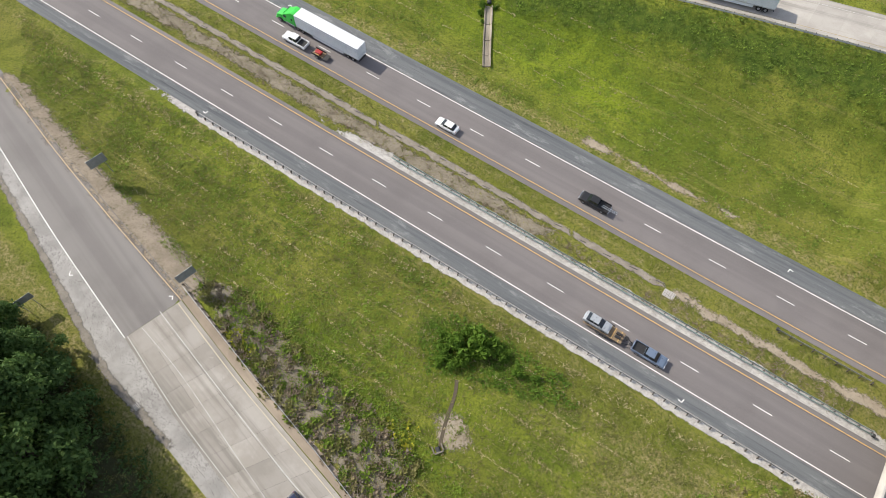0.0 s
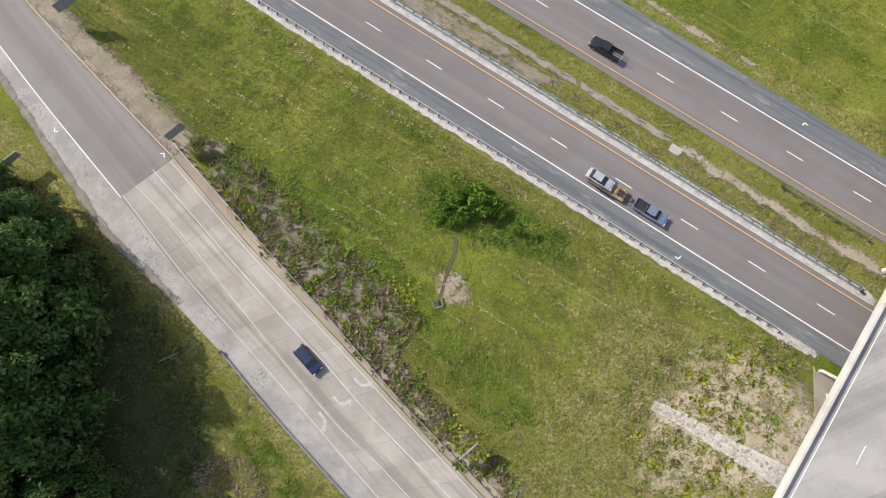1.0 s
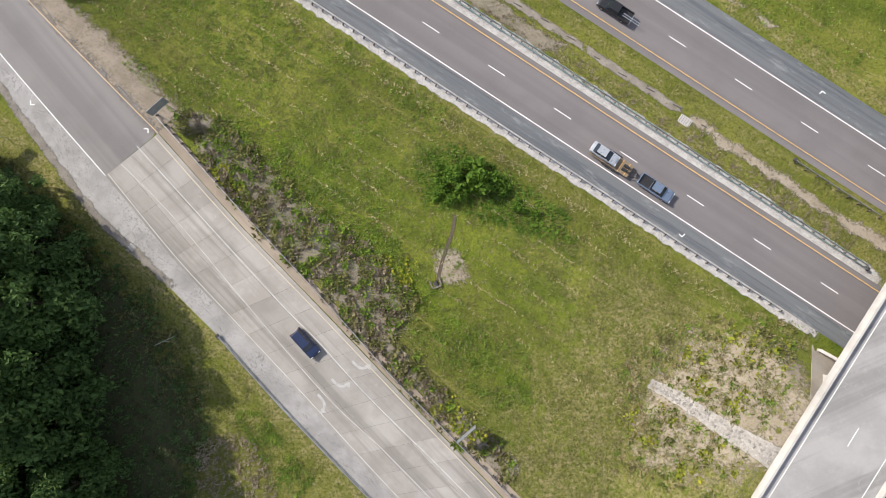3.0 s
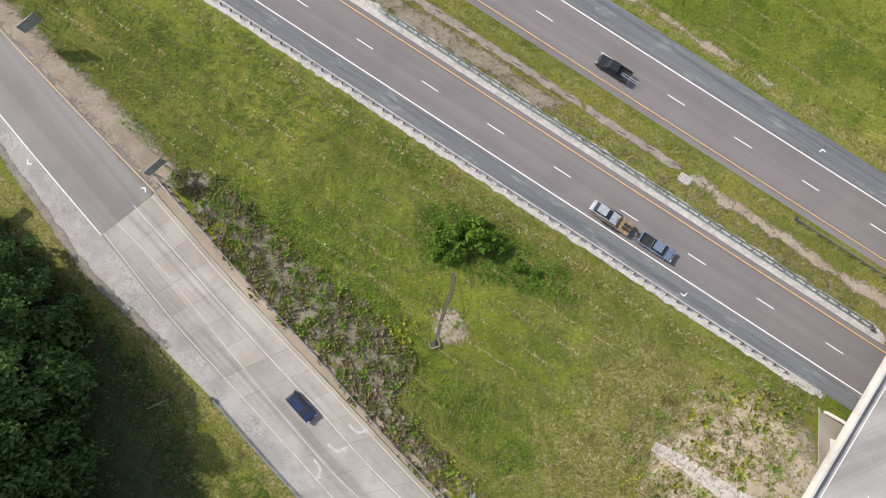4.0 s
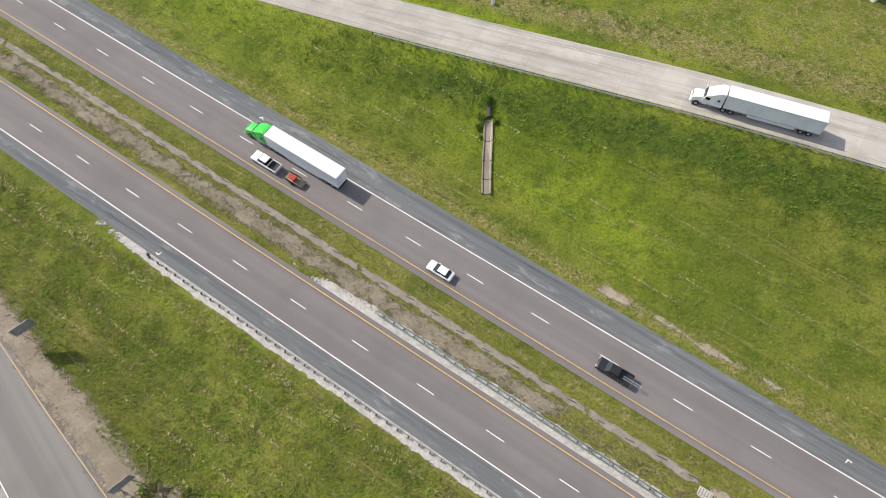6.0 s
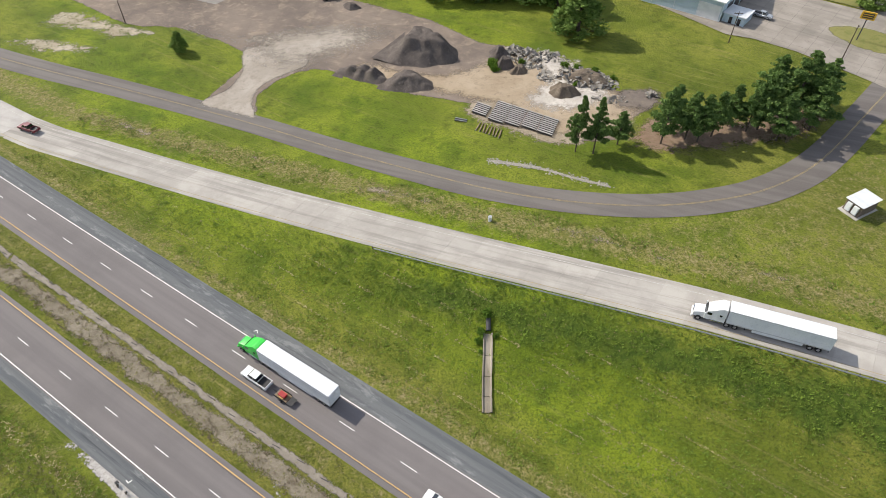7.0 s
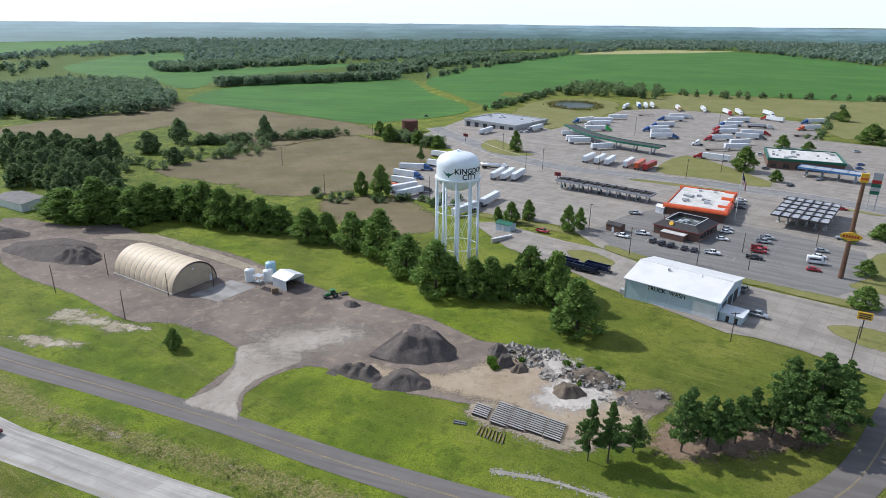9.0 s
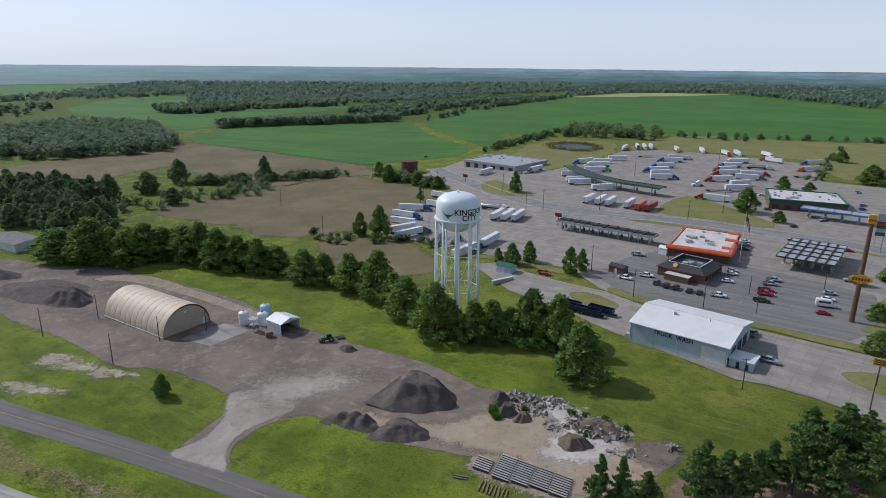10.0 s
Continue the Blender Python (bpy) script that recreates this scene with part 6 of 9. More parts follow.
def trailer_parts(t, x0, x1, body, roof=None, skirt=False):
    part("box", bx(x0, x1, -1.29, 1.29, 1.15, 4.08, 0.03), body, t)
    part("roof", bx(x0 + 0.05, x1 - 0.05, -1.24, 1.24, 4.07, 4.12), roof or M_VAN, t)
    part("top_rail", bx(x0 - 0.01, x1 + 0.01, -1.31, -1.25, 4.0, 4.11), M_ALU, t)
    part("top_rail", bx(x0 - 0.01, x1 + 0.01, 1.25, 1.31, 4.0, 4.11), M_ALU, t)
    for sg in (-1, 1):
        part("bottom_rail", bx(x0, x1, sg * 1.30 - 0.02, sg * 1.30 + 0.02, 1.1, 1.3), M_ALU, t)
        part("landing_leg", tb((x1 - 3.2, sg * 0.8, 0.1), (x1 - 3.2, sg * 0.8, 1.15), 0.07, n=6), M_CHASSIS, t)
        part("rear_door", bx(x0 - 0.05, x0 - 0.01, min(sg * 0.04, sg * 1.22), max(sg * 0.04, sg * 1.22), 1.25, 3.95), body, t)
        if skirt:
            part("side_skirt", bx(x0 + 3.9, x1 - 4.2, sg * 1.25 - 0.02, sg * 1.25 + 0.02, 0.5, 1.12), M_VAN, t)
    part("bogie", bx(x0 + 0.7, x0 + 3.8, -0.5, 0.5, 0.75, 1.14), M_CHASSIS, t)
    part("rear_bumper", bx(x0, x0 + 0.12, -1.2, 1.2, 0.55, 0.7), M_CHASSIS, t)
    return [(x0 + 1.5, 1.26), (x0 + 1.5, -1.26), (x0 + 2.8, 1.26), (x0 + 2.8, -1.26)]


def semi(col, label, body=None, skirt=False):
    t = thing("semi_truck", label, "truck")
    w = tractor_parts(t, col, 4.4)
    w += trailer_parts(t, -10.6, 5.3, body or M_VAN, None, skirt)
    wheels(t, w, 0.51, 0.5)
    return t


def lone_trailer(col, label):
    t = thing("semi_trailer", label, "trailer")
    wheels(t, trailer_parts(t, -7.9, 7.9, {"white": M_VAN, "orange": COATS["orange"], "red": COATS["red"]}[col], {"white": M_VAN}.get(col, COATS.get(col))), 0.51, 0.5)
    return t


def flatbed(col, label):
    t = thing("flatbed_trailer", label, "trailer")
    part("deck", bx(-7.5, 7.5, -1.28, 1.28, 1.25, 1.42, 0.02), M_DECKW, t)
    part("side_rail", bx(-7.5, 7.5, -1.34, -1.28, 1.2, 1.45), M_ALU, t)
    part("side_rail", bx(-7.5, 7.5, 1.28, 1.34, 1.2, 1.45), M_ALU, t)
    part("headboard", bx(7.35, 7.5, -1.25, 1.25, 1.42, 2.6), M_ALU, t)
    part("beam", bx(-6.5, 6.8, -0.5, 0.5, 0.8, 1.24), M_CHASSIS, t)
    wheels(t, [(-6, 1.26), (-6, -1.26), (-4.7, 1.26), (-4.7, -1.26)], 0.51, 0.5)
    return t


def tanker(col, label):
    t = thing("tank_truck", label, "truck")
    w = tractor_parts(t, "white", 4.4)
    bm = bmesh.new()
    rings = []
    for x, r in ((-9.4, 0.75), (-9.15, 1.02), (-8.6, 1.12), (3.9, 1.12), (4.4, 1.02), (4.65, 0.75)):
        rings.append([bm.verts.new((x, 1.1 * r * math.cos(k * math.pi / 8), 2.35 + r * math.sin(k * math.pi / 8))) for k in range(16)])
    for a, b in zip(rings, rings[1:]):
        for k in range(16):
            bm.faces.new((a[k], a[(k + 1) % 16], b[(k + 1) % 16], b[k]))
    bm.faces.new(rings[0]), bm.faces.new(rings[-1])
    part("tank", bm, M_CHROME, t, smooth=True)
    part("walkway", bx(-7, 3, -0.3, 0.3, 3.44, 3.5), M_ALU, t)
    for x in (-6, -2.5, 1):
        part("hatch", tb((x, 0, 3.5), (x, 0, 3.65), 0.28, n=10), M_ALU, t)
    part("beam", bx(-9, 4.6, -0.5, 0.5, 0.8, 1.3), M_CHASSIS, t)
    wheels(t, w + [(-8, 1.24), (-8, -1.24), (-6.7, 1.24), (-6.7, -1.24)], 0.51, 0.5)
    return t


def bobtail(col, label):
    t = thing("road_tractor", label, "truck")
    wheels(t, tractor_parts(t, col, -2.0), 0.51, 0.5)
    return t


KINDS = {"car": car, "suv": suv, "pickup": pickup, "van": van, "semi": semi, "trailer": lone_trailer, "flatbed": flatbed, "tanker": tanker, "tractor": bobtail}
FLEET = {}


def drive(kind, col, x, y, heading, label, group="", lift=0.06, **extra):
    """Stands a vehicle on the ground, facing heading degrees from +x; repeats share their meshes."""
    a = radians(heading)
    zf, zb = gz(x + 2 * math.cos(a), y + 2 * math.sin(a)), gz(x - 2 * math.cos(a), y - 2 * math.sin(a))
    m = pose(x, y, (zf + zb) / 2 + lift, 0, -math.degrees(math.atan2(zf - zb, 4)), heading)
    key = (kind, col, tuple(extra))
    if key in FLEET:
        t = copy_thing(FLEET[key], m)
    else:
        t = FLEET[key] = KINDS[kind](col, label, **extra)
        t.matrix_basis = m
    return tagged(t, label, "", group)


HD = math.degrees(ROAD_H)


def on_highway(kind, col, s, d, back, label, **extra):
    x, y = road_xy(s, d)
    return drive(kind, col, x, y, HD + (180 if back else 0), label, **extra)


on_highway("semi", "green", -54.6, 21.4, True, "bright green semi truck with a long white trailer", skirt=True)
on_highway("pickup", "white", -58.0, 17.5, True, "white pickup pulling a small trailer on the highway")
on_highway("car", "white", -21.0, 17.2, True, "white sedan driving along the highway")
on_highway("pickup", "black", 10.1, 17.9, True, "black pickup with ladders in its bed")
x, y = -17.3, 5.9
drive("suv", "navy", x, y, -47, "dark blue wagon driving down the concrete ramp", lift=0.1)
t = drive("semi", "white", 57.0, 99.6, 157, "white semi truck climbing the slip road", lift=0.1, skirt=True)
drive("pickup", "maroon", -97.5, 164.8, 157, "dark red pickup on the slip road", lift=0.1)


def small_trailer(s, d):
    t = thing("utility_trailer", "small black trailer with a red and yellow mower", "trailer")
    part("deck", bx(-1.3, 1.3, -0.8, 0.8, 0.45, 0.55), M_DECKW, t)
    for sg in (-1, 1):
        part("side_rail", bx(-1.3, 1.3, sg * 0.8 - 0.03, sg * 0.8 + 0.03, 0.5, 0.95), M_CHASSIS, t)
    part("drawbar", tb((1.3, 0, 0.5), (2.3, 0, 0.5), 0.05, n=5), M_CHASSIS, t)
    part("ramp_gate", bx(-2.5, -1.35, -0.75, 0.75, 0.5, 0.54), M_CHASSIS, t)
    part("mower_body", bx(-0.7, 0.7, -0.45, 0.45, 0.7, 1.15, 0.08), COATS["red"], t, "red mower body")
    part("mower_deck", bx(-0.4, 0.5, -0.6, 0.6, 0.56, 0.7, 0.04), M_YELLOW, t, "yellow mower deck")
    wheels(t, [(-0.2, 1.0), (-0.2, -1.0)], 0.33, 0.2)
    x, y = road_xy(s, d)
    t.matrix_basis = pose(x, y, gz(x, y) + 0.06, 0, 0, HD + 180)


small_trailer(-52.0, 17.5)


def ladder(s, d):
    t = thing("ladder", "white ladder sticking out over the black pickup's tailgate", "ladder")
    for y in (-0.2, 0.2):
        part("rail", bx(-1.5, 1.5, y - 0.03, y + 0.03, 0, 0.06), M_ALU, t)
    for k in range(8):
        part("rung", bx(-1.35 + k * 0.38, -1.31 + k * 0.38, -0.2, 0.2, 0.01, 0.05), M_ALU, t)
    x, y = road_xy(s, d)
    t.matrix_basis = pose(x, y, gz(x, y) + 1.24, 0, 0, HD)


ladder(13.0, 17.7)


def car_hauler(s, d):
    """A flat car trailer with straps and a spare wheel, hitched to a pickup."""
    t = thing("car_trailer", "flat car trailer with yellow straps and a wooden deck", "trailer")
    part("deck", bx(-3.9, 2.9, -1.05, 1.05, 0.62, 0.74, 0.02), M_DECKW, t)
    for sg in (-1, 1):
        part("fender", bx(-1.6, 0.8, min(sg * 1.05, sg * 1.28), max(sg * 1.05, sg * 1.28), 0.5, 0.85, 0.04), M_CHASSIS, t)
        part("tongue", tb((2.9, sg * 0.8, 0.62), (4.9, 0, 0.62), 0.07, n=6), M_CHASSIS, t)
        part("crate", bx(1.5, 2.5, min(sg * 0.1, sg * 0.5), max(sg * 0.1, sg * 0.5), 0.74, 1.1), M_CHASSIS, t)
    for x in (1.15, 2.3, -3.4):
        part("strap", bx(x - 0.05, x + 0.05, -1.06, 1.06, 0.76, 0.80) if x > 0 else bx(x - 0.05, x + 0.05, -0.8, 0.8, 1.5, 1.54), M_YELLOW, t, "yellow ratchet strap")
    part("spare_wheel", tb((3.3, 0.3, 0.85), (3.3, 0.3, 1.05), 0.35, n=14), M_TYRE, t)
    wheels(t, [(-0.9, 1.25), (-0.9, -1.25), (0.1, 1.25), (0.1, -1.25)], 0.33, 0.2)
    x, y = road_xy(s, d)
    t.matrix_basis = pose(x, y, gz(x, y) + 0.06, 0, 0, HD)


car_hauler(22.8, -2.05)
on_highway("pickup", "steel", 30.3, -2.0, False, "blue-grey pickup towing a car trailer")
x, y = road_xy(20.9, -2.05)
drive("car", "silver", x, y, HD, "silver sedan strapped down on the car trailer", lift=0.81)

# ---- rails, signs, bridge and drains beside the roads ----
M_GALV = paint("galvanised_steel", (0.36, 0.37, 0.37), (0.29, 0.30, 0.30), 1.2, 0.45, 0.6, 0.2)
# median rail: a green reflection painted into the steel colour
M_GALVG = paint("green_reflection_steel", (0.30, 0.37, 0.34), (0.20, 0.27, 0.24), 1.2, 0.45, 0.5, 0.25)
M_POST = paint("dark_rail_post", (0.10, 0.085, 0.07), (0.06, 0.05, 0.045), 2.0, 0.9)
M_BLOCK = paint("rail_block", (0.05, 0.05, 0.052), rough=0.8)


def guardrail(points, label, spacing=1.905, group="guardrails", double=False):
    """A W-beam on posts with offset blocks along a line of (x, y)."""
    p = np.array(points, float)
    seg = np.r_[0, np.cumsum(np.hypot(*np.diff(p, axis=0).T))]

    def at(u):
        return np.array([np.interp(u, seg, p[:, 0]), np.interp(u, seg, p[:, 1])])
    t = thing("guardrail", label, "guardrail", group)
    t.matrix_basis = Matrix.Translation((*p[0], 0))
    o = p[0]
    us = np.arange(0, seg[-1], 3.81 / 2)
    prof = [(0.0, 0.42), (0.07, 0.47), (0.0, 0.55), (0.0, 0.60), (0.07, 0.68), (0.0, 0.73), (-0.03, 0.73), (-0.03, 0.42)]
    for off in (0.0, -0.56) if double else (0.0,):
        bm = bmesh.new()
        rings = []
        for u in us:
            a, b = at(max(0, u - 0.3)), at(min(seg[-1], u + 0.3))
            d = (b - a) / np.linalg.norm(b - a)
            nx, ny = -d[1], d[0]
            q = at(u)
            z = gz(*q)
            rings.append([bm.verts.new((q[0] - o[0] + nx * (off + (w if off == 0 else -w)), q[1] - o[1] + ny * (off + (w if off == 0 else -w)), z + h)) for w, h in prof])
        for a, b in zip(rings, rings[1:]):
            for k in range(len(prof)):
                bm.faces.new((a[k], a[(k + 1) % len(prof)], b[(k + 1) % len(prof)], b[k]))
        bm.faces.new(rings[0]), bm.faces.new(rings[-1])
        part("beam", bm, M_GALVG if double else M_GALV, t)
    first = None
    for u in np.arange(0.3, seg[-1] - 0.2, spacing):
        q, e = at(u), at(min(seg[-1], u + 0.4))
        turn = math.degrees(math.atan2(e[1] - q[1], e[0] - q[0]))
        m = pose(q[0] - o[0], q[1] - o[1], gz(*q), 0, 0, turn)
        if first is None:
            first = part("post", bx(-0.08, 0.08, -0.36, -0.2, -0.3, 0.75), M_POST, t)
            part("block", bx(-0.075, 0.075, -0.2, -0.03, 0.42, 0.74), M_BLOCK, first)
            first.matrix_basis = m
        else:
            w = again(first, m)
            again(first.children[0], Matrix.Identity(4), w)
    part("end_terminal", box(bmesh.new(), -0.3, 0.1, -0.25, 0.25, 0.38, 0.82, 0.03), M_BLOCK, t).matrix_basis = pose(0, 0, gz(*o), 0, 0, math.degrees(math.atan2(*(p[1] - p[0])[::-1])))
    return t


guardrail([road_xy(s, -7.0) for s in np.arange(-62, 62.5, 6)], "long galvanised guardrail on the outer verge")
guardrail([road_xy(s, 5.5) for s in np.arange(64, -29, -6)], "double galvanised guardrail along the median", double=True)
guardrail([road_xy(s, 13.6) for s in np.arange(46, 66, 4)], "short guardrail before the bridge pier")
guardrail([(-40.8, 40.5), (-26.6, 24.9), (-15.6, 13.2), (-4.0, 0.2), (8.7, -12.5), (22, -26), (34, -38)][::-1], "guardrail at the edge of the ramp bank")
guardrail([(-30.1, 6.9), (-25.2, 1.4), (-20.2, -4.0), (-12.1, -12.3), (6, -30.6)], "weathered guardrail on the wood side of the ramp")
guardrail([road_xy(s, np.interp(s, NS, ND) - 0.9) for s in np.arange(100, -62, -8)], "guardrail along the slip road's edge")

M_SIGNBACK = paint("sign_back", (0.30, 0.32, 0.34), (0.24, 0.26, 0.28), 1.0, 0.5, 0.5)
M_SIGNBLUE = paint("sign_blue", (0.03, 0.20, 0.50), rough=0.4)
M_SIGNTEXT = paint("sign_white", (0.75, 0.77, 0.78), rough=0.4)


def road_sign(x, y, turn, wide, high, lift, label, front=None):
    """A panel on two posts; front gives the face its colour and plain bars for its writing."""
    t = thing("road_sign", label, "road sign")
    part("panel", bx(-wide / 2, wide / 2, -0.02, 0.02, lift, lift + high, 0.008), M_SIGNBACK, t)
    for sg in (-1, 1):
        part("post", bx(sg * wide * 0.3 - 0.05, sg * wide * 0.3 + 0.05, 0.03, 0.11, -0.4, lift + high * 0.95), M_GALV, t)
    for k in (0.25, 0.75):
        part("stringer", bx(-wide * 0.46, wide * 0.46, 0.02, 0.05, lift + high * k - 0.04, lift + high * k + 0.04), M_GALV, t)
    if front:
        part("face", bx(-wide / 2 + 0.03, wide / 2 - 0.03, -0.035, -0.022, lift + 0.03, lift + high - 0.03), front, t, "blue sign face")
        for k, (a, b) in enumerate(((-0.38, -0.05), (0.02, 0.38), (-0.3, 0.3))):
            part("text_bar", bx(wide * a, wide * b, -0.045, -0.036, lift + high * (0.62 - 0.3 * (k // 2)), lift + high * (0.80 - 0.3 * (k // 2))), M_SIGNTEXT, t)
    t.matrix_basis = pose(x, y, gz(x, y), 0, 0, turn)


road_sign(-57.6, 61.6, 42, 3.2, 2.2, 3.0, "grey metal back of a large road sign")
road_sign(-38.2, 40.0, 42, 3.2, 2.2, 2.8, "grey metal back of a sign beside the guardrail")
road_sign(-62.6, 35.6, 42, 3.0, 1.6, 2.6, "grey metal back of a sign at the wood's edge")
road_sign(5.9, -6.6, 40, 3.4, 1.8, 2.6, "blue service sign with white lettering by the ramp", M_SIGNBLUE)


def bridge():
    """The crossing road: deck, barriers, girders, abutments and a median pier."""
    t = thing("overpass_bridge", "pale concrete road bridge crossing over the highway", "bridge")
    t.matrix_basis = HWY
    part("deck", bx(63.8, 78.0, -130, 120, 6.55, 6.9), M_DECK, t)
    for s0 in (63.5, 77.7):
        part("barrier", prism(bmesh.new(), [(s0, 6.5), (s0 + 0.75, 6.5), (s0 + 0.75, 7.0), (s0 + 0.55, 7.15), (s0 + 0.5, 7.75), (s0 + 0.2, 7.75), (s0, 7.0)], -130, 120), M_BARRIER, t)
    for s0 in (65, 68.5, 72, 75.5):
        part("girder", bx(s0 - 0.25, s0 + 0.25, -14, 33, 5.35, 6.55), M_BARRIER, t)
    for d in (-13.2, 32.5):
        part("abutment", bx(65.2, 77.0, d - 0.9, d + 0.9, -1.5, 6.5, 0.05), M_BARRIER, t)
    part("slope_paving", prism(bmesh.new(), [(-8.8, -0.55), (-16.95, 6.52), (-17.6, 5.9), (-9.4, -1.6)], 63.3, 79.4, "x"), make_concrete("slope_paving_concrete", (0.250, 0.220, 0.180), (0.320, 0.285, 0.240), 2.15), t)
    part("wingwall", prism(bmesh.new(), [(64.2, -1.6), (67.4, -1.6), (67.4, 1.9), (64.2, 0.6)], -9.3, -8.85), M_BARRIER, t)
    for s0 in (66, 71, 76):
        part("pier_column", tb((s0, 10.6, -1.5), (s0, 10.6, 5.0), 0.5, n=14), M_BARRIER, t)
    part("pier_cap", bx(64, 78, 9.9, 11.3, 4.6, 5.4, 0.05), M_BARRIER, t)
    for s0, m in ((65.4, M_WHITE), (76.2, M_WHITE)):
        part("edge_line", bx(s0 - 0.06, s0 + 0.06, -128, 118, 6.902, 6.91), m, t)
    first = None
    for k in range(20):
        m = pose(70.8, -128 + k * 12.19, 0)
        if first is None:
            first = part("lane_dash", bx(-0.06, 0.06, -1.5, 1.5, 6.902, 6.912), M_WHITE, t)
            first.matrix_basis = m
        else:
            again(first, m)


bridge()

M_STONE = paint("riprap_stone", (0.38, 0.355, 0.315), (0.26, 0.24, 0.21), 1.5, 0.9, bump=0.4, each=0.6)
STONES = []
for k in range(4):
    bm = bmesh.new()
    bmesh.ops.create_icosphere(bm, subdivisions=1, radius=0.5)
    rr = random.Random(200 + k)
    for v in bm.verts:
        v.co *= rr.uniform(0.6, 1.15)
        v.co.z *= 0.6
    me = bpy.data.meshes.new("stone")
    bm.to_mesh(me)
    bm.free()
    me.materials.append(M_STONE)
    STONES.append(me)


def riprap(spots, size, label, seed, material=None):
    """A lined channel of broken stone: every stone an object on one of four shared shapes."""
    rr = random.Random(seed)
    t = thing("riprap_channel", label, "stones")
    x0, y0 = spots[0]
    t.matrix_basis = Matrix.Translation((x0, y0, gz(x0, y0)))
    for x, y in spots:
        ob = new("stone", rr.choice(STONES))
        ob.parent = t
        s = size * rr.uniform(0.55, 1.3)
        ob.matrix_basis = pose(x - x0, y - y0, gz(x, y) - gz(x0, y0) + 0.05, rr.uniform(-25, 25), rr.uniform(-25, 25), rr.uniform(0, 360)) @ Matrix.Diagonal((s, s * rr.uniform(0.6, 1), s, 1))
    return t


rs = np.random.default_rng(44)
line = np.array(spline([(34.8, -1.2), (38, -3.2), (43, -6.4), (48.5, -9.9), (52.5, -12.6), (55, -14)], 20))
riprap([tuple(line[int(u * (len(line) - 1))][:2] + rs.normal(0, 0.3 + 0.5 * u, 2)) for u in rs.uniform(0, 1, 300)], 0.62, "pale broken stone lining a ditch below the bridge", 45)
line = np.array(spline([(14.5, 149.2), (20, 147.5), (26, 145.3), (34, 140.9), (40, 138.2)], 20))
riprap([tuple(line[int(u * (len(line) - 1))][:2] + rs.normal(0, 0.6, 2)) for u in rs.uniform(0, 1, 300)], 0.5, "pale broken stone in the ditch by the frontage road", 46)


def flume():
    """A stepped concrete chute down the north bank, with a broken undercut head."""
    flume_mat = make_concrete("flume_concrete", (0.230, 0.198, 0.152), (0.320, 0.282, 0.225), 1.5, 0.5)
    t = thing("concrete_flume", "cracked tan concrete drainage chute on the grass bank", "drain")
    pts = [(12.0, 103.0), (11.8, 99.0), (11.5, 95.0), (11.3, 91.2), (11.2, 88.2)]
    t.matrix_basis = Matrix.Translation((12.0, 103.0, 0))
    for (x1, y1), (x2, y2) in zip(pts, pts[1:]):
        bm = bmesh.new()
        z1, z2 = gz(x1, y1) + 0.14, gz(x2, y2) + 0.14
        prof = [(-0.85, 0.28), (-0.65, 0.28), (-0.45, 0.02), (0.45, 0.02), (0.65, 0.28), (0.85, 0.28), (0.85, -0.2), (-0.85, -0.2)]
        a, b = ([bm.verts.new((x - 12.0 + u, y - 103.0, z + w)) for u, w in prof] for x, y, z in ((x1, y1 - 0.06, z1), (x2, y2 + 0.06, z2)))
        for k in range(8):
            bm.faces.new((a[k], a[(k + 1) % 8], b[(k + 1) % 8], b[k]))
        bm.faces.new(a), bm.faces.new(b)
        part("segment", bm, flume_mat, t)
    part("head_pipe", tb((0.1, 0.4, gz(12, 103.4) + 0.35), (0.15, 2.6, gz(12, 105) + 0.45), 0.45, n=14), M_BLOCK, t, "dark culvert pipe")


flume()
for k, (x, y, s) in enumerate(((10.5, 103.2, 0.7), (10.2, 101.5, 0.6), (13.4, 102.2, 0.45), (12.2, 106.2, 0.8), (10.8, 99.8, 0.4))):
    plant([BUSHES[2]], x, y, s, k * 50, "dark scrub round the head of the chute", "chute scrub")


def inlet(x, y, turn, w, label, name="drain_inlet"):
    t = thing(name, label, "drain")
    part("box", bx(-w, w, -w * 0.7, w * 0.7, -0.5, 0.18, 0.03), M_BARRIER, t)
    for k in range(5):
        part("bar", bx(-w * 0.8 + k * w * 0.4 - 0.03, -w * 0.8 + k * w * 0.4 + 0.03, -w * 0.55, w * 0.55, 0.181, 0.21), M_BLOCK, t)
    t.matrix_basis = pose(x, y, gz(x, y), 0, 0, turn)


inlet(40.3, 39.4, HD, 1.0, "square concrete drain inlet in the median")
inlet(-43.1, 20.0, -48, 0.55, "small dark drain box at the ramp's edge")


M_STAINED = make_concrete("stained_drain_concrete", (0.150, 0.130, 0.105), (0.220, 0.195, 0.160), 0.3)


def culvert(x, y):
    t = thing("culvert", "concrete culvert mouth at the end of an eroded gully", "drain")
    part("headwall", bx(-0.7, 0.7, -0.12, 0.12, -0.6, 0.35, 0.03), M_STAINED, t)
    part("pipe", tb((0, 0.0, -0.1), (0, 0.9, -0.05), 0.35, n=12), M_BLOCK, t)
    for sg in (-1, 1):
        part("wing", bx(sg * 0.75 - 0.1, sg * 0.75 + 0.1, 0.1, 1.2, -0.6, 0.2, 0.02), M_STAINED, t)
    t.matrix_basis = pose(x, y, gz(x, y) + 0.1, 0, 0, 20)


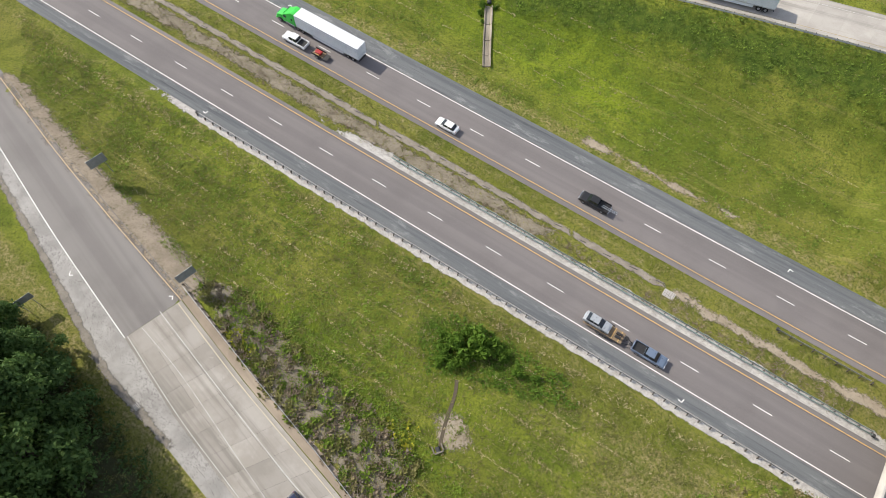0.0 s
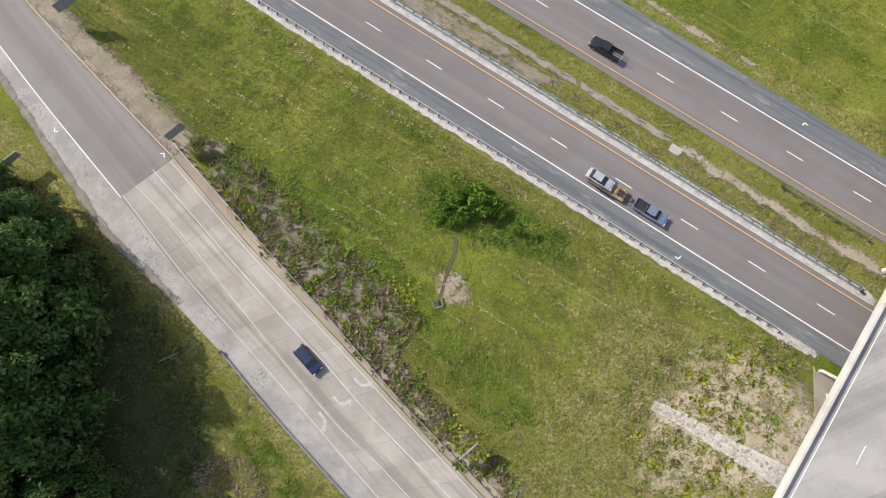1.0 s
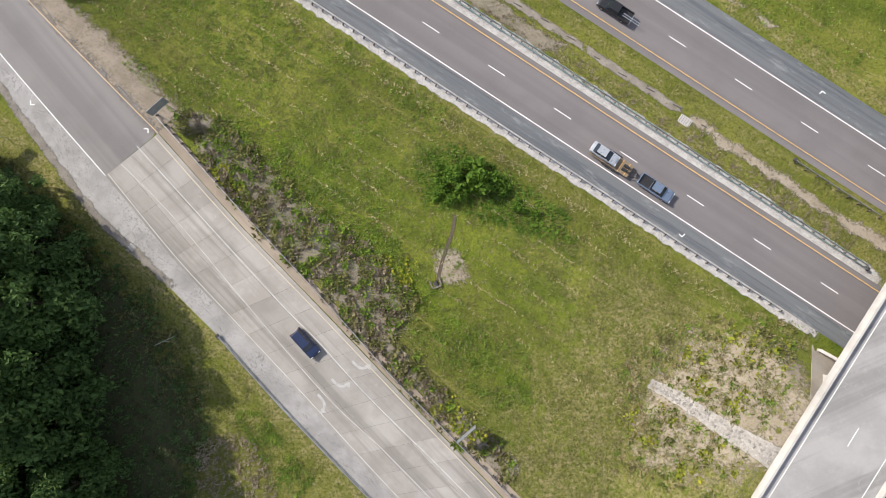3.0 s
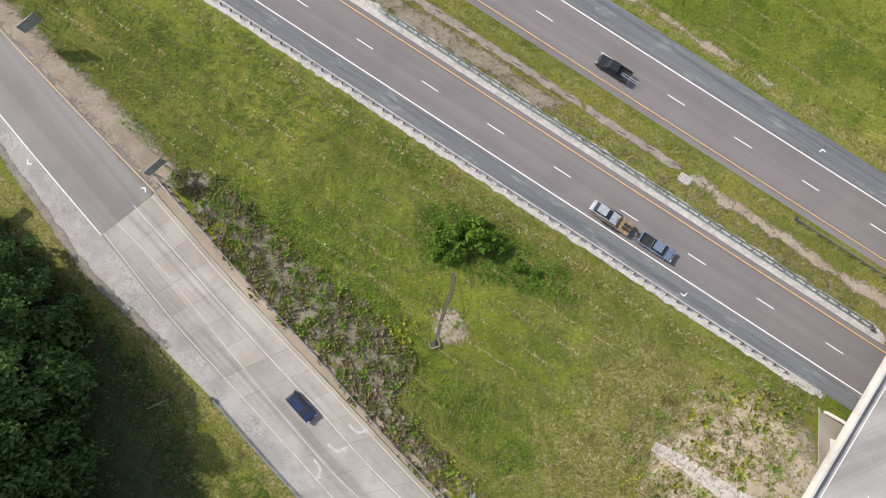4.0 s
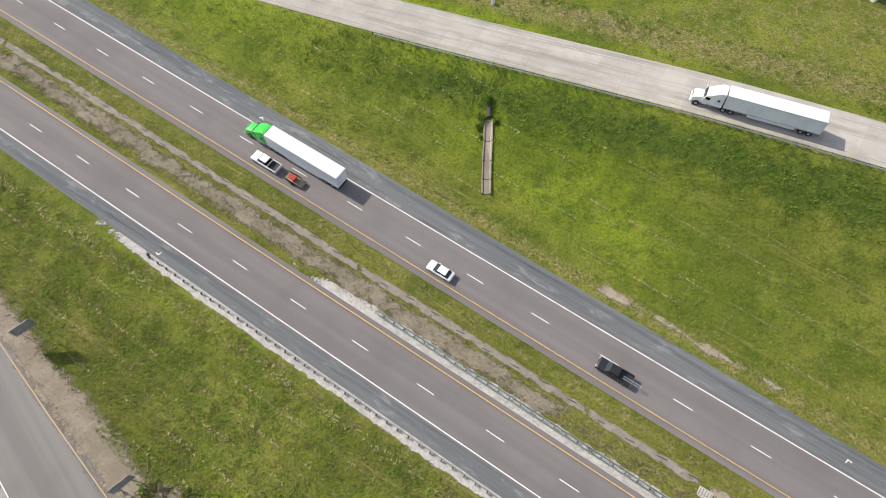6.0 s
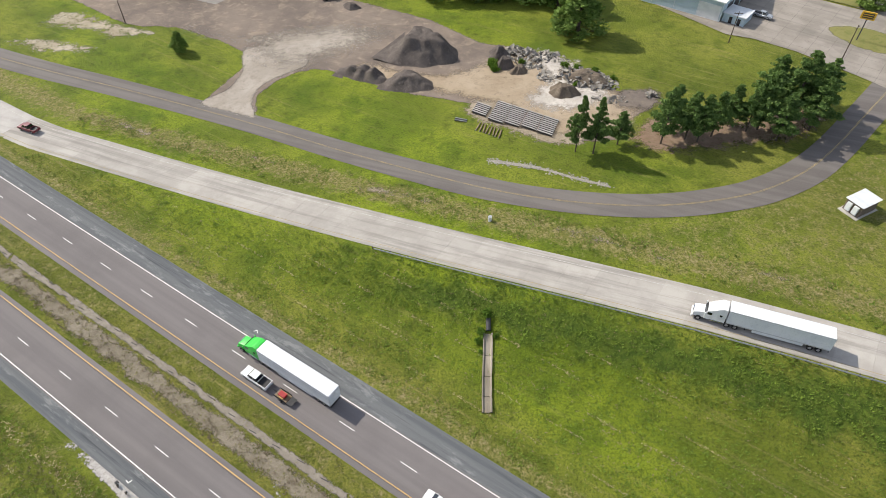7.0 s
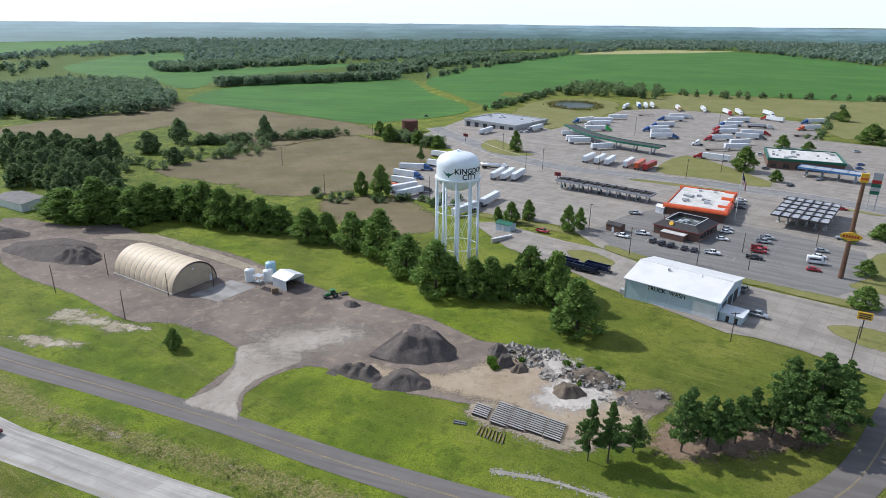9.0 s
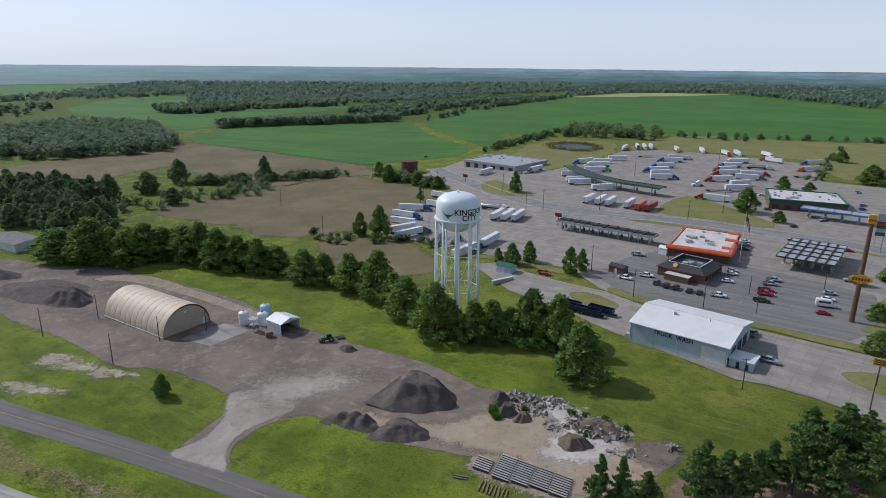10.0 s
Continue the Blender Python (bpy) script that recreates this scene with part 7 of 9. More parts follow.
culvert(1.8, 13.9)
n = Nodes("gully_mud")
strip("eroded_gully", spline([(1.9, 14.8), (2.3, 16.6), (2.8, 18.4), (3.4, 20.2), (4.2, 22.5), (4.6, 25)], 5), 0.28, 0.06, n.done(n.mix(n.noise(3, 4), (0.05, 0.042, 0.03), (0.12, 0.095, 0.065)), 0.95), "dark eroded gully through the grass", "ditch")
# slots along the median drain
t = thing("drain_slots", "dark slotted grates along the median drain", "drain")
slot = None
for s in np.arange(-150, 34, 4.9):
    m = HWY @ pose(s, 10.6 + 0.3 * math.sin(s), float(road_z(s)) - 0.21, 0, 0, 6)
    if slot is None:
        slot = part("slot", bx(-0.75, 0.75, -0.07, 0.07, 0, 0.04), M_BLOCK, t)
        slot.matrix_basis = m
    else:
        again(slot, m)


def pipe_stub(x, y):
    t = thing("standpipe", "short white capped standpipe in the ditch", "pipe")
    part("pipe", tb((0, 0, -0.2), (0, 0, 1.0), 0.38, n=16), M_SIGNTEXT, t)
    part("cap", tb((0, 0, 1.0), (0, 0, 1.12), 0.43, n=16), M_ALU, t)
    t.matrix_basis = pose(x, y, gz(x, y))


pipe_stub(13.6, 129.4)
BR = paint("bleached_branch", (0.42, 0.38, 0.33), rough=0.9)
t = thing("fallen_branch", "bleached fallen branch lying in the shade", "branch")
bm = bmesh.new()
tube(bm, (-1.6, -0.6, 0.2), (1.4, 0.8, 0.35), 0.06, 0.03, 5), tube(bm, (-0.2, 0.0, 0.25), (1.2, -0.1, 0.4), 0.04, 0.015, 5), tube(bm, (0.4, 0.35, 0.3), (0.9, 1.4, 0.4), 0.03, 0.01, 5)
part("wood", bm, BR, t)
t.matrix_basis = pose(-37.8, 6.2, gz(-37.8, 6.2))


# ---- the yard ----
M_FABRIC = paint("tan_fabric", (0.60, 0.48, 0.335), (0.55, 0.44, 0.305), 0.4, 0.6, dirt=0.12)
# end walls and door: the same tan, darkened in colour for their shaded side
M_FABSHADE = paint("shaded_tan_fabric", (0.46, 0.375, 0.265), (0.42, 0.34, 0.24), 0.4, 0.7, dirt=0.15)
M_MILL = soil("millings_heap", ((0.090, 0.076, 0.069), (0.124, 0.106, 0.095), (0.170, 0.145, 0.125)), 0.35, 0.0, bump=0.9)
M_WOODP = paint("pole_wood", (0.10, 0.075, 0.055), (0.07, 0.052, 0.04), 2.0, 0.95)
M_STEELW = paint("white_sheet_steel", (0.66, 0.68, 0.69), (0.58, 0.60, 0.62), 0.6, 0.4, 0.1, 0.15)
M_POLY = paint("white_plastic_tank", (0.66, 0.68, 0.68), (0.58, 0.62, 0.63), 0.8, 0.5, dirt=0.2)
M_POLYB = paint("blue_plastic_tank", (0.33, 0.50, 0.60), (0.28, 0.44, 0.54), 0.8, 0.5, dirt=0.2)
M_RUST = paint("rusty_steel", (0.13, 0.055, 0.038), (0.09, 0.042, 0.03), 0.4, 0.85, dirt=0.4)


def arched_shed():
    """A fabric storage arch: scalloped bays over ribs, low block walls, end walls."""
    t = thing("fabric_shed", "tan fabric arch shed with ribbed bays in the yard", "storage shed")
    L, R, bays = 34.0, 9.2, 11
    bm, rings = bmesh.new(), []
    for i in range(bays * 4 + 1):
        x = L * i / (bays * 4)
        r = R - 0.13 + 0.16 * abs(math.sin(math.pi * i / 4))
        rings.append([bm.verts.new((x, -r * math.cos(math.pi * k / 28), 0.5 + 0.93 * r * math.sin(math.pi * k / 28))) for k in range(29)])
    for a, b in zip(rings, rings[1:]):
        for k in range(28):
            bm.faces.new((a[k], a[k + 1], b[k + 1], b[k]))
    part("cover", bm, M_FABRIC, t, smooth=True)
    for x, s in ((0.35, 1), (L - 0.35, -1)):
        bm = bmesh.new()
        arc = [(-(R - 0.3) * math.cos(math.pi * k / 28), 0.1 + 0.93 * (R - 0.3) * math.sin(math.pi * k / 28)) for k in range(29)]
        prism(bm, arc, x - 0.05, x + 0.05, "x")
        part("end_wall", bm, M_FABSHADE, t)
    for k in range(bays + 1):
        bm = bmesh.new()
        pts = [(L * k / bays, -(R - 0.1) * math.cos(math.pi * j / 16), 0.5 + 0.93 * (R - 0.1) * math.sin(math.pi * j / 16)) for j in range(17)]
        for a, b in zip(pts, pts[1:]):
            tube(bm, a, b, 0.07, n=5, caps=False)
        part("rib", bm, M_GALV, t)
    for sg in (-1, 1):
        part("base_wall", bx(-0.2, L + 0.2, sg * R - 0.25, sg * R + 0.25, -0.6, 0.55, 0.03), M_BARRIER, t)
    part("door", bx(0.22, 0.28, -2.6, 2.6, 0.0, 4.6), M_FABSHADE, t, "closed roll-up fabric door")
    part("vent", bx(0.2, 0.29, -0.4, 0.4, 6.2, 6.9), M_STEELW, t)
    part("side_door", bx(0.2, 0.29, -7.2, -6.2, 0.0, 2.1), M_STEELW, t, "white side door")
    t.matrix_basis = pose(-81.6, 247.6, gz(-85, 250), 0, 0, 147)


arched_shed()


def utility_pole(x, y, h, label, arms=1, group="", turn=0.0, lamp=False):
    t = thing("utility_pole", label, "pole", group)
    part("pole", tb((0, 0, -0.5), (0, 0, h), 0.16, 0.10, 8), M_WOODP, t)
    for k in range(arms):
        part("crossarm", bx(-1.2, 1.2, -0.06, 0.06, h - 0.6 - 0.9 * k, h - 0.45 - 0.9 * k), M_WOODP, t)
        for u in (-1.0, -0.5, 0.5, 1.0):
            part("insulator", tb((u, 0, h - 0.45 - 0.9 * k), (u, 0, h - 0.25 - 0.9 * k), 0.05, n=6), M_BARRIER, t)
    if lamp:
        part("lamp_arm", tb((0, 0, h - 0.3), (1.4, 0, h + 0.1), 0.04, n=5), M_GALV, t)
        part("lamp_head", bx(1.2, 1.9, -0.14, 0.14, h + 0.05, h + 0.2, 0.03), M_GALV, t)
    t.matrix_basis = pose(x, y, gz(x, y), 0, 0, turn)
    return t


for x, y, h in ((-127, 241.6, 10), (-93.9, 221.6, 10.2), (-87.5, 239.0, 8.5), (-116.5, 256.5, 9), (-75.0, 247.0, 8)):
    utility_pole(x, y, h, "bare wooden pole standing in the yard", 0, "yard poles")


def poly_tank(x, y, r, h, m, label):
    t = thing("liquid_tank", label, "tank", "yard tanks")
    part("shell", lathe(bmesh.new(), [(r * 0.98, 0), (r, 0.1)] + [(r * (1 - 0.012 * (k % 2)), 0.2 + (h - 0.4) * k / 12) for k in range(13)] + [(r * 0.9, h), (r * 0.3, h + 0.45), (0.25, h + 0.5)], 28), m, t, smooth=True)
    part("lid", tb((0, 0, h + 0.45), (0, 0, h + 0.6), 0.32, n=12), M_BLOCK, t)
    part("fill_pipe", tb((r * 0.9, 0, 0.2), (r * 0.9, 0, h + 0.3), 0.05, n=6), M_GALV, t)
    t.matrix_basis = pose(x, y, gz(x, y) + 0.1, 0, 0, -60)


poly_tank(-64.0, 253.0, 1.75, 4.3, M_POLY, "white ribbed plastic brine tank")
poly_tank(-57.6, 257.5, 1.9, 5.2, M_POLYB, "pale blue ribbed plastic brine tank")
poly_tank(-57.4, 252.6, 1.75, 4.2, M_POLY, "white ribbed plastic tank beside the shed")


def hopper_stand(x, y):
    t = thing("loading_stand", "galvanised loading stand with a small roofed platform", "platform")
    for a in (-1.1, 1.1):
        for b in (-1.1, 1.1):
            part("leg", tb((a, b, 0), (a * 0.9, b * 0.9, 4.2), 0.06, n=6), M_GALV, t)
    part("platform", bx(-1.2, 1.2, -1.2, 1.2, 2.1, 2.2), M_GALV, t)
    part("roof", bx(-1.5, 1.5, -1.3, 1.3, 4.2, 4.32, 0.02), M_ALU, t)
    for z in (0.9, 1.6, 3.1):
        part("brace", tb((-1.1, -1.1, z), (1.1, -1.1, z + 0.4), 0.035, n=5), M_GALV, t)
        part("brace", tb((1.1, -1.1, z), (1.1, 1.1, z + 0.4), 0.035, n=5), M_GALV, t)
    part("railing", bx(-2.9, -1.2, -1.2, -1.15, 0.9, 1.0), M_GALV, t)
    t.matrix_basis = pose(x, y, gz(x, y) + 0.08, 0, 0, -25)


hopper_stand(-59.2, 247.6)


def open_shed():
    """A small gabled sheet-steel shed, open at one end, with salvage inside."""
    t = thing("open_shed", "white steel gable shed open at one end", "shed")
    w, L, h, rise = 3.9, 7.4, 3.9, 1.3
    for sg in (-1, 1):
        part("side_wall", bx(-L / 2, L / 2, sg * w - 0.05, sg * w + 0.05, -0.2, h), M_STEELW, t)
        part("roof_sheet", prism(bmesh.new(), [(sg * (w + 0.3), h - 0.08), (0, h + rise), (0, h + rise + 0.07), (sg * (w + 0.3), h)], -L / 2 - 0.3, L / 2 + 0.3, "x"), M_STEELW, t)
    part("back_wall", prism(bmesh.new(), [(-w, -0.2), (w, -0.2), (w, h), (0, h + rise), (-w, h)], -L / 2 - 0.03, -L / 2 + 0.03, "x"), M_STEELW, t)
    part("gable", prism(bmesh.new(), [(-w, h - 0.2), (w, h - 0.2), (w, h), (0, h + rise), (-w, h)], L / 2 - 0.05, L / 2, "x"), M_STEELW, t)
    for k, (a, b, c) in enumerate(((0.5, -1.5, 1.2), (1.8, 0.6, 0.8), (2.6, 2.2, 1.5))):
        part("stored_plank", bx(a - 1.6, a + 1.4, b - 0.3, b + 0.3, c * 0.8, c * 0.8 + 0.25), M_DECKW, t)
    t.matrix_basis = pose(-49.3, 248.6, gz(-49, 248) + 0.08, 0, 0, -38)


open_shed()


def crate(x, y):
    t = thing("wooden_crate", "brown wooden crate beside the shed", "crate")
    part("box", bx(-1.1, 1.1, -0.8, 0.8, 0.1, 1.9, 0.02), M_DECKW, t)
    for k in range(5):
        part("slat", bx(-1.15 + k * 0.5, -0.95 + k * 0.5, -0.84, -0.8, 0.1, 1.9), M_DECKW, t)
    t.matrix_basis = pose(x, y, gz(x, y) + 0.08, 0, 0, 30)


crate(-52.6, 242.3)


def farm_tractor(x, y, turn):
    t = thing("farm_tractor", "green farm tractor with a mower behind it", "tractor")
    g = coat("tractor_green", (0.02, 0.16, 0.035), 0.4)
    part("hood", bx(0.4, 2.3, -0.45, 0.45, 0.9, 1.6, 0.1), g, t)
    part("chassis", bx(-1.0, 2.2, -0.3, 0.3, 0.6, 0.95), M_CHASSIS, t)
    part("cab_windows", bx(-1.0, 0.5, -0.75, 0.75, 1.2, 2.5, 0.05, 0.08), M_GLASS, t)
    part("cab_roof", bx(-1.15, 0.65, -0.85, 0.85, 2.5, 2.72, 0.05), g, t)
    for sg in (-1, 1):
        part("fender", bx(-1.5, -0.1, sg * 1.0 - 0.25, sg * 1.0 + 0.25, 1.55, 1.68, 0.03), g, t)
    part("exhaust", tb((1.2, 0.3, 1.6), (1.2, 0.3, 2.5), 0.05, n=6), M_CHASSIS, t)
    part("mower_arm", tb((-1.2, 0, 1.0), (-3.2, -0.6, 0.6), 0.09, n=6), M_CHASSIS, t)
    part("mower_deck", bx(-5.6, -3.0, -1.3, 0.9, 0.25, 0.55, 0.05), M_CHASSIS, t)
    part("front_loader", bx(2.3, 3.0, -0.9, 0.9, 0.3, 0.9, 0.05), M_CHASSIS, t)
    wheels(t, [(1.7, 0.95), (1.7, -0.95)], 0.5, 0.35)
    wheels(t, [(-0.8, 1.25), (-0.8, -1.25)], 0.85, 0.5)
    t.matrix_basis = pose(x, y, gz(x, y) + 0.06, 0, 0, turn)


farm_tractor(-32.4, 238.3, 205)


def heap(x, y, rx, ry, h, turn, label, seed, material=None, flat=0.35, ridges=0, category="heap", name="spoil_mound"):
    """A tipped heap: straight slopes, a worn top and gullied flanks."""
    nx = 42
    ph = random.Random(seed).uniform(0, 6)
    verts, faces = [], []
    for i in range(nx + 1):
        for j in range(nx + 1):
            u, v = 2 * i / nx - 1, 2 * j / nx - 1
            r = math.hypot(u, v)
            a = math.atan2(v, u)
            edge = 1 + 0.10 * math.sin(3 * a + ph) + 0.05 * math.sin(7 * a + 2 * ph)
            k = max(0.0, min(1.0, (edge - r * 1.08) / (1 - flat)))
            z = h * k * (1 - 0.12 * (1 - k))
            if ridges:
                z *= 0.62 + 0.38 * abs(math.sin(ridges * math.pi * (u + 1) / 2 + ph))
            q = noise.noise(Vector((u * 3.5 + ph, v * 3.5, seed)))
            gully = abs(noise.noise(Vector((math.cos(a) * 5 + ph, math.sin(a) * 5, seed)))) - 0.25
            z += (0.14 * h * q + 0.08 * h * noise.noise(Vector((u * 9, v * 9, seed))) + 0.05 * h * noise.noise(Vector((u * 22, v * 22, seed))) - 0.30 * h * gully * k * (1 - k)) * min(1, k * 2)
            verts.append((u * rx, v * ry, z - 0.06 + (0 if k > 0 else -0.3)))
            if i and j:
                b = i * (nx + 1) + j
                faces.append((b - nx - 2, b - 1, b, b - nx - 1))
    me = mesh_of(name, verts, faces, material or M_MILL)
    attribute(me, "edge", [1.0] * len(verts))
    ob = tagged(new(name, me), label, category, "yard heaps")
    ob.matrix_basis = pose(x, y, gz(x, y) + 0.06, 0, 0, turn)
    return ob


heap(-1.2, 200.3, 11.5, 9.5, 5.6, -30, "large dark heap of asphalt millings with a worn top", 3, flat=0.42)
heap(-17.0, 189.0, 8.6, 3.6, 2.8, -26, "low ridged windrow of dark millings", 5, ridges=5)
heap(-4.6, 184.0, 7.6, 5.2, 2.8, -20, "dark rounded heap of millings", 7)
heap(-150, 282, 26, 13, 2.6, -25, "broad low mound of grey millings", 9, flat=0.1)
heap(-136, 273.5, 10.5, 7.5, 4.6, -20, "dark heap of millings on the mound", 11)
heap(-185, 300, 14, 8, 3.0, 0, "dark heap at the far end of the yard", 13)
heap(-24.8, 231.3, 3.6, 2.2, 1.5, -30, "small pile of grey gravel near the tractor", 15)
heap(20.9, 190.2, 2.9, 2.5, 2.6, 10, "small dark rounded heap of millings", 17, flat=0.45)
heap(19.8, 196.2, 3.0, 3.6, 2.9, 40, "steep dark heap beside the rubble", 19, flat=0.15)
M_SOILH = soil("soil_heap", ((0.118, 0.094, 0.072), (0.160, 0.128, 0.098), (0.25, 0.215, 0.175)), 0.5, 0.0, bump=1.0)
heap(35.0, 175.6, 4.6, 3.2, 2.3, -20, "brown heap of excavated soil", 21, M_SOILH)
heap(24.6, 187.2, 2.9, 2.3, 1.7, 30, "dark soil heap beside broken concrete", 23, M_SOILH)
heap(42, 181.5, 7.4, 4.0, 2.0, -35, "long bank of soil under the broken concrete", 25, M_SOILH)

M_CHUNK = paint("broken_concrete", (0.37, 0.342, 0.30), (0.23, 0.208, 0.18), 1.0, 0.9, bump=0.4, each=0.7)
CHUNKS = []
for k in range(5):
    rr = random.Random(300 + k)
    bm = bmesh.new()
    box(bm, -0.6, 0.6, -0.45, 0.45, -0.14, 0.14)
    for v in bm.verts:
        v.co.x *= rr.uniform(0.6, 1.3)
        v.co.y *= rr.uniform(0.6, 1.3)
        v.co.z *= rr.uniform(0.7, 1.5)
    me = bpy.data.meshes.new("concrete_chunk")
    bm.to_mesh(me)
    bm.free()
    me.materials.append(M_CHUNK)
    CHUNKS.append(me)


def rubble(x, y, rx, ry, h, turn, count, label, seed):
    """A tip of broken slabs: each chunk an object on one of five shapes."""
    rr = random.Random(seed)
    t = thing("rubble_heap", label, "rubble", "rubble heaps")
    for k in range(count):
        a, r = rr.uniform(0, 6.283), math.sqrt(rr.random())
        u, v = r * math.cos(a) * rx, r * math.sin(a) * ry
        ob = new("concrete_chunk", rr.choice(CHUNKS))
        ob.parent = t
        s = rr.choice((0.25, 0.4, 0.55, 0.75, 1.1)) * rr.uniform(0.8, 1.2)
        ob.matrix_basis = pose(u, v, max(0.05, h * (1 - r) * rr.uniform(0.6, 1.0)), rr.uniform(-50, 50), rr.uniform(-50, 50), rr.uniform(0, 360)) @ Matrix.Diagonal((s, s, s, 1))
    t.matrix_basis = pose(x, y, gz(x, y) + 0.05, 0, 0, turn)


rubble(27.0, 194.0, 7.5, 4.2, 1.4, -58, 260, "tipped heap of broken pale concrete slabs", 31)
rubble(42.0, 181.5, 8.6, 4.6, 2.2, -35, 290, "long tip of broken concrete and blocks", 32)
rubble(56.4, 172.4, 2.0, 1.4, 1.2, 0, 24, "small pile of tan blocks and timber", 33)
rubble(34.5, 193.5, 4.5, 2.4, 0.7, -40, 60, "scattered pale rubble on white dust", 34)
rubble(32.0, 183.5, 3.4, 2.6, 0.4, 10, 40, "loose lumps of broken concrete on the dust", 35)
rubble(46.0, 171.5, 4.5, 2.2, 0.3, -10, 34, "crushed concrete lumps beside dark soil", 36)
plant(BUSHES, 17.2, 190.5, 1.3, 20, "weedy shrub at the foot of the heaps")
plant(BUSHES, 18.0, 187.6, 0.9, 80, "weedy shrub at the foot of the heaps")
for k, (x, y, s) in enumerate(((25.5, 190.5, 0.8), (36.5, 187.5, 0.9), (40.0, 185.8, 1.0), (44.0, 184.5, 0.9), (48.5, 181.0, 0.7), (38.0, 179.0, 0.6))):
    plant(BUSHES, x, y, s, k * 61, "weedy shrub growing through the rubble")


BEAM_AT, STACK = ((14.4, 171.1), (19.7, 171.2), (23.2, 168.7), (26.7, 166.2), (30.2, 163.7)), (-0.29, -0.71)


def beam_stacks():
    """Racks of salvaged rail beams laid in parallel rows."""
    # webs and lower flanges near black: the gaps' shade is in the paint
    dark = paint("beam_shadow_steel", (0.085, 0.075, 0.065), (0.06, 0.052, 0.046), 1.5, 0.8)
    pale = paint("beam_grey", (0.40, 0.385, 0.36), (0.31, 0.295, 0.27), 1.2, 0.7, 0.0, 0.3, each=0.35)
    first = None
    for b in range(5):
        for k in range((6, 11, 10, 9, 9)[b]):
            x, y = BEAM_AT[b][0] + STACK[0] * k, BEAM_AT[b][1] + STACK[1] * k
            m = pose(x, y, gz(x, y) + 0.1, 0, 0, -32)
            if first is None:
                first = tagged(new("rail_beam"), "long grey steel beam laid out in the yard", "beam", "stacked beams")
                part("beam", bx(-1.98, 1.98, -0.20, 0.20, 0.60, 0.68, 0.01), pale, first)
                part("web", bx(-1.95, 1.95, -0.07, 0.07, 0.28, 0.60), dark, first)
                part("flange", bx(-1.95, 1.95, -0.20, 0.20, 0.22, 0.28), dark, first)
                for u in (-1.7, 1.7):
                    part("bearer", bx(u - 0.1, u + 0.1, -0.3, 0.3, 0.0, 0.24), M_DECKW, first)
                first.matrix_basis = m
            else:
                copy_thing(first, m)
    first = None
    for k in range(8):
        x, y = 12.6 + k * 0.72, 162.6 - k * 0.5
        m = pose(x, y, gz(x, y), 0, 0, 68 + (k * 37 % 11))
        if first is None:
            first = tagged(new("timber_post"), "weathered timber post lying on the grass", "post", "timber posts")
            part("timber", bx(-1.7, 1.7, -0.13, 0.13, 0.02, 0.28, 0.02), M_DECKW, first)
            part("end_plate", bx(-1.72, -1.68, -0.14, 0.14, 0.01, 0.29), M_GALV, first)
            first.matrix_basis = m
        else:
            copy_thing(first, m)


beam_stacks()
t = thing("pipe_pile", "small pile of pipes and scrap on the grass", "scrap")
for k in range(7):
    part("pipe", tb((-1.6, -0.5 + k * 0.16, 0.1 + 0.14 * (k % 3)), (1.4, -0.3 + k * 0.14, 0.1 + 0.14 * (k % 3)), 0.09, n=8), M_GALV if k % 2 else M_BLOCK, t)
t.matrix_basis = pose(8.6, 165.5, gz(8.6, 165.5), 0, 0, -20)


def pump_house(x, y, turn):
    t = thing("utility_cabin", "small brown utility cabin with a white roof", "cabin")
    part("wall", bx(-2.6, 2.6, -1.7, 1.7, -0.2, 2.7), paint("cabin_brown", (0.16, 0.125, 0.10), rough=0.8), t)
    part("roof", bx(-2.9, 2.9, -2.0, 2.0, 2.7, 2.85, 0.03), M_STEELW, t)
    part("frame", bx(-2.62, 2.62, -1.74, -1.7, 2.45, 2.7), M_STEELW, t)
    for b in (-0.75, 0.75):
        part("cooling_unit", bx(-3.1, -2.6, b - 0.5, b + 0.5, 0.5, 2.3, 0.05), M_POLY, t)
    part("base_slab", bx(-3.4, 3.2, -2.1, 2.1, -0.3, 0.06), M_BARRIER, t)
    t.matrix_basis = pose(x, y, gz(x, y) + 0.05, 0, 0, turn)


pump_house(87.3, 129.2, 28)


# ---- the town ----
M_TOWER = paint("tower_white", (0.74, 0.79, 0.82), (0.68, 0.74, 0.78), 0.12, 0.35, dirt=0.08)
M_INK = paint("dark_lettering", (0.012, 0.014, 0.018), rough=0.5)
M_TEAL = paint("emblem_green", (0.01, 0.14, 0.09), rough=0.5)


def letters(text, size, material, parent, place, label=""):
    """Raised lettering from the built-in font; place(x, y) puts each point of the flat text."""
    cu = bpy.data.curves.new("lettering", "FONT")
    cu.body, cu.size, cu.align_x, cu.align_y, cu.resolution_u = text, size, "CENTER", "CENTER", 3
    cu.offset = size * 0.022
    tmp = bpy.data.objects.new("lettering", cu)
    scene.collection.objects.link(tmp)
    me = bpy.data.meshes.new_from_object(tmp.evaluated_get(bpy.context.evaluated_depsgraph_get()))
    bpy.data.objects.remove(tmp)
    bm = bmesh.new()
    bm.from_mesh(me)
    bmesh.ops.triangulate(bm, faces=bm.faces)
    bmesh.ops.subdivide_edges(bm, edges=[e for e in bm.edges if e.calc_length() > size * 0.35], cuts=2)
    for v in bm.verts:
        v.co = place(v.co.x, v.co.y)
    return part("lettering", bm, material, parent, label)


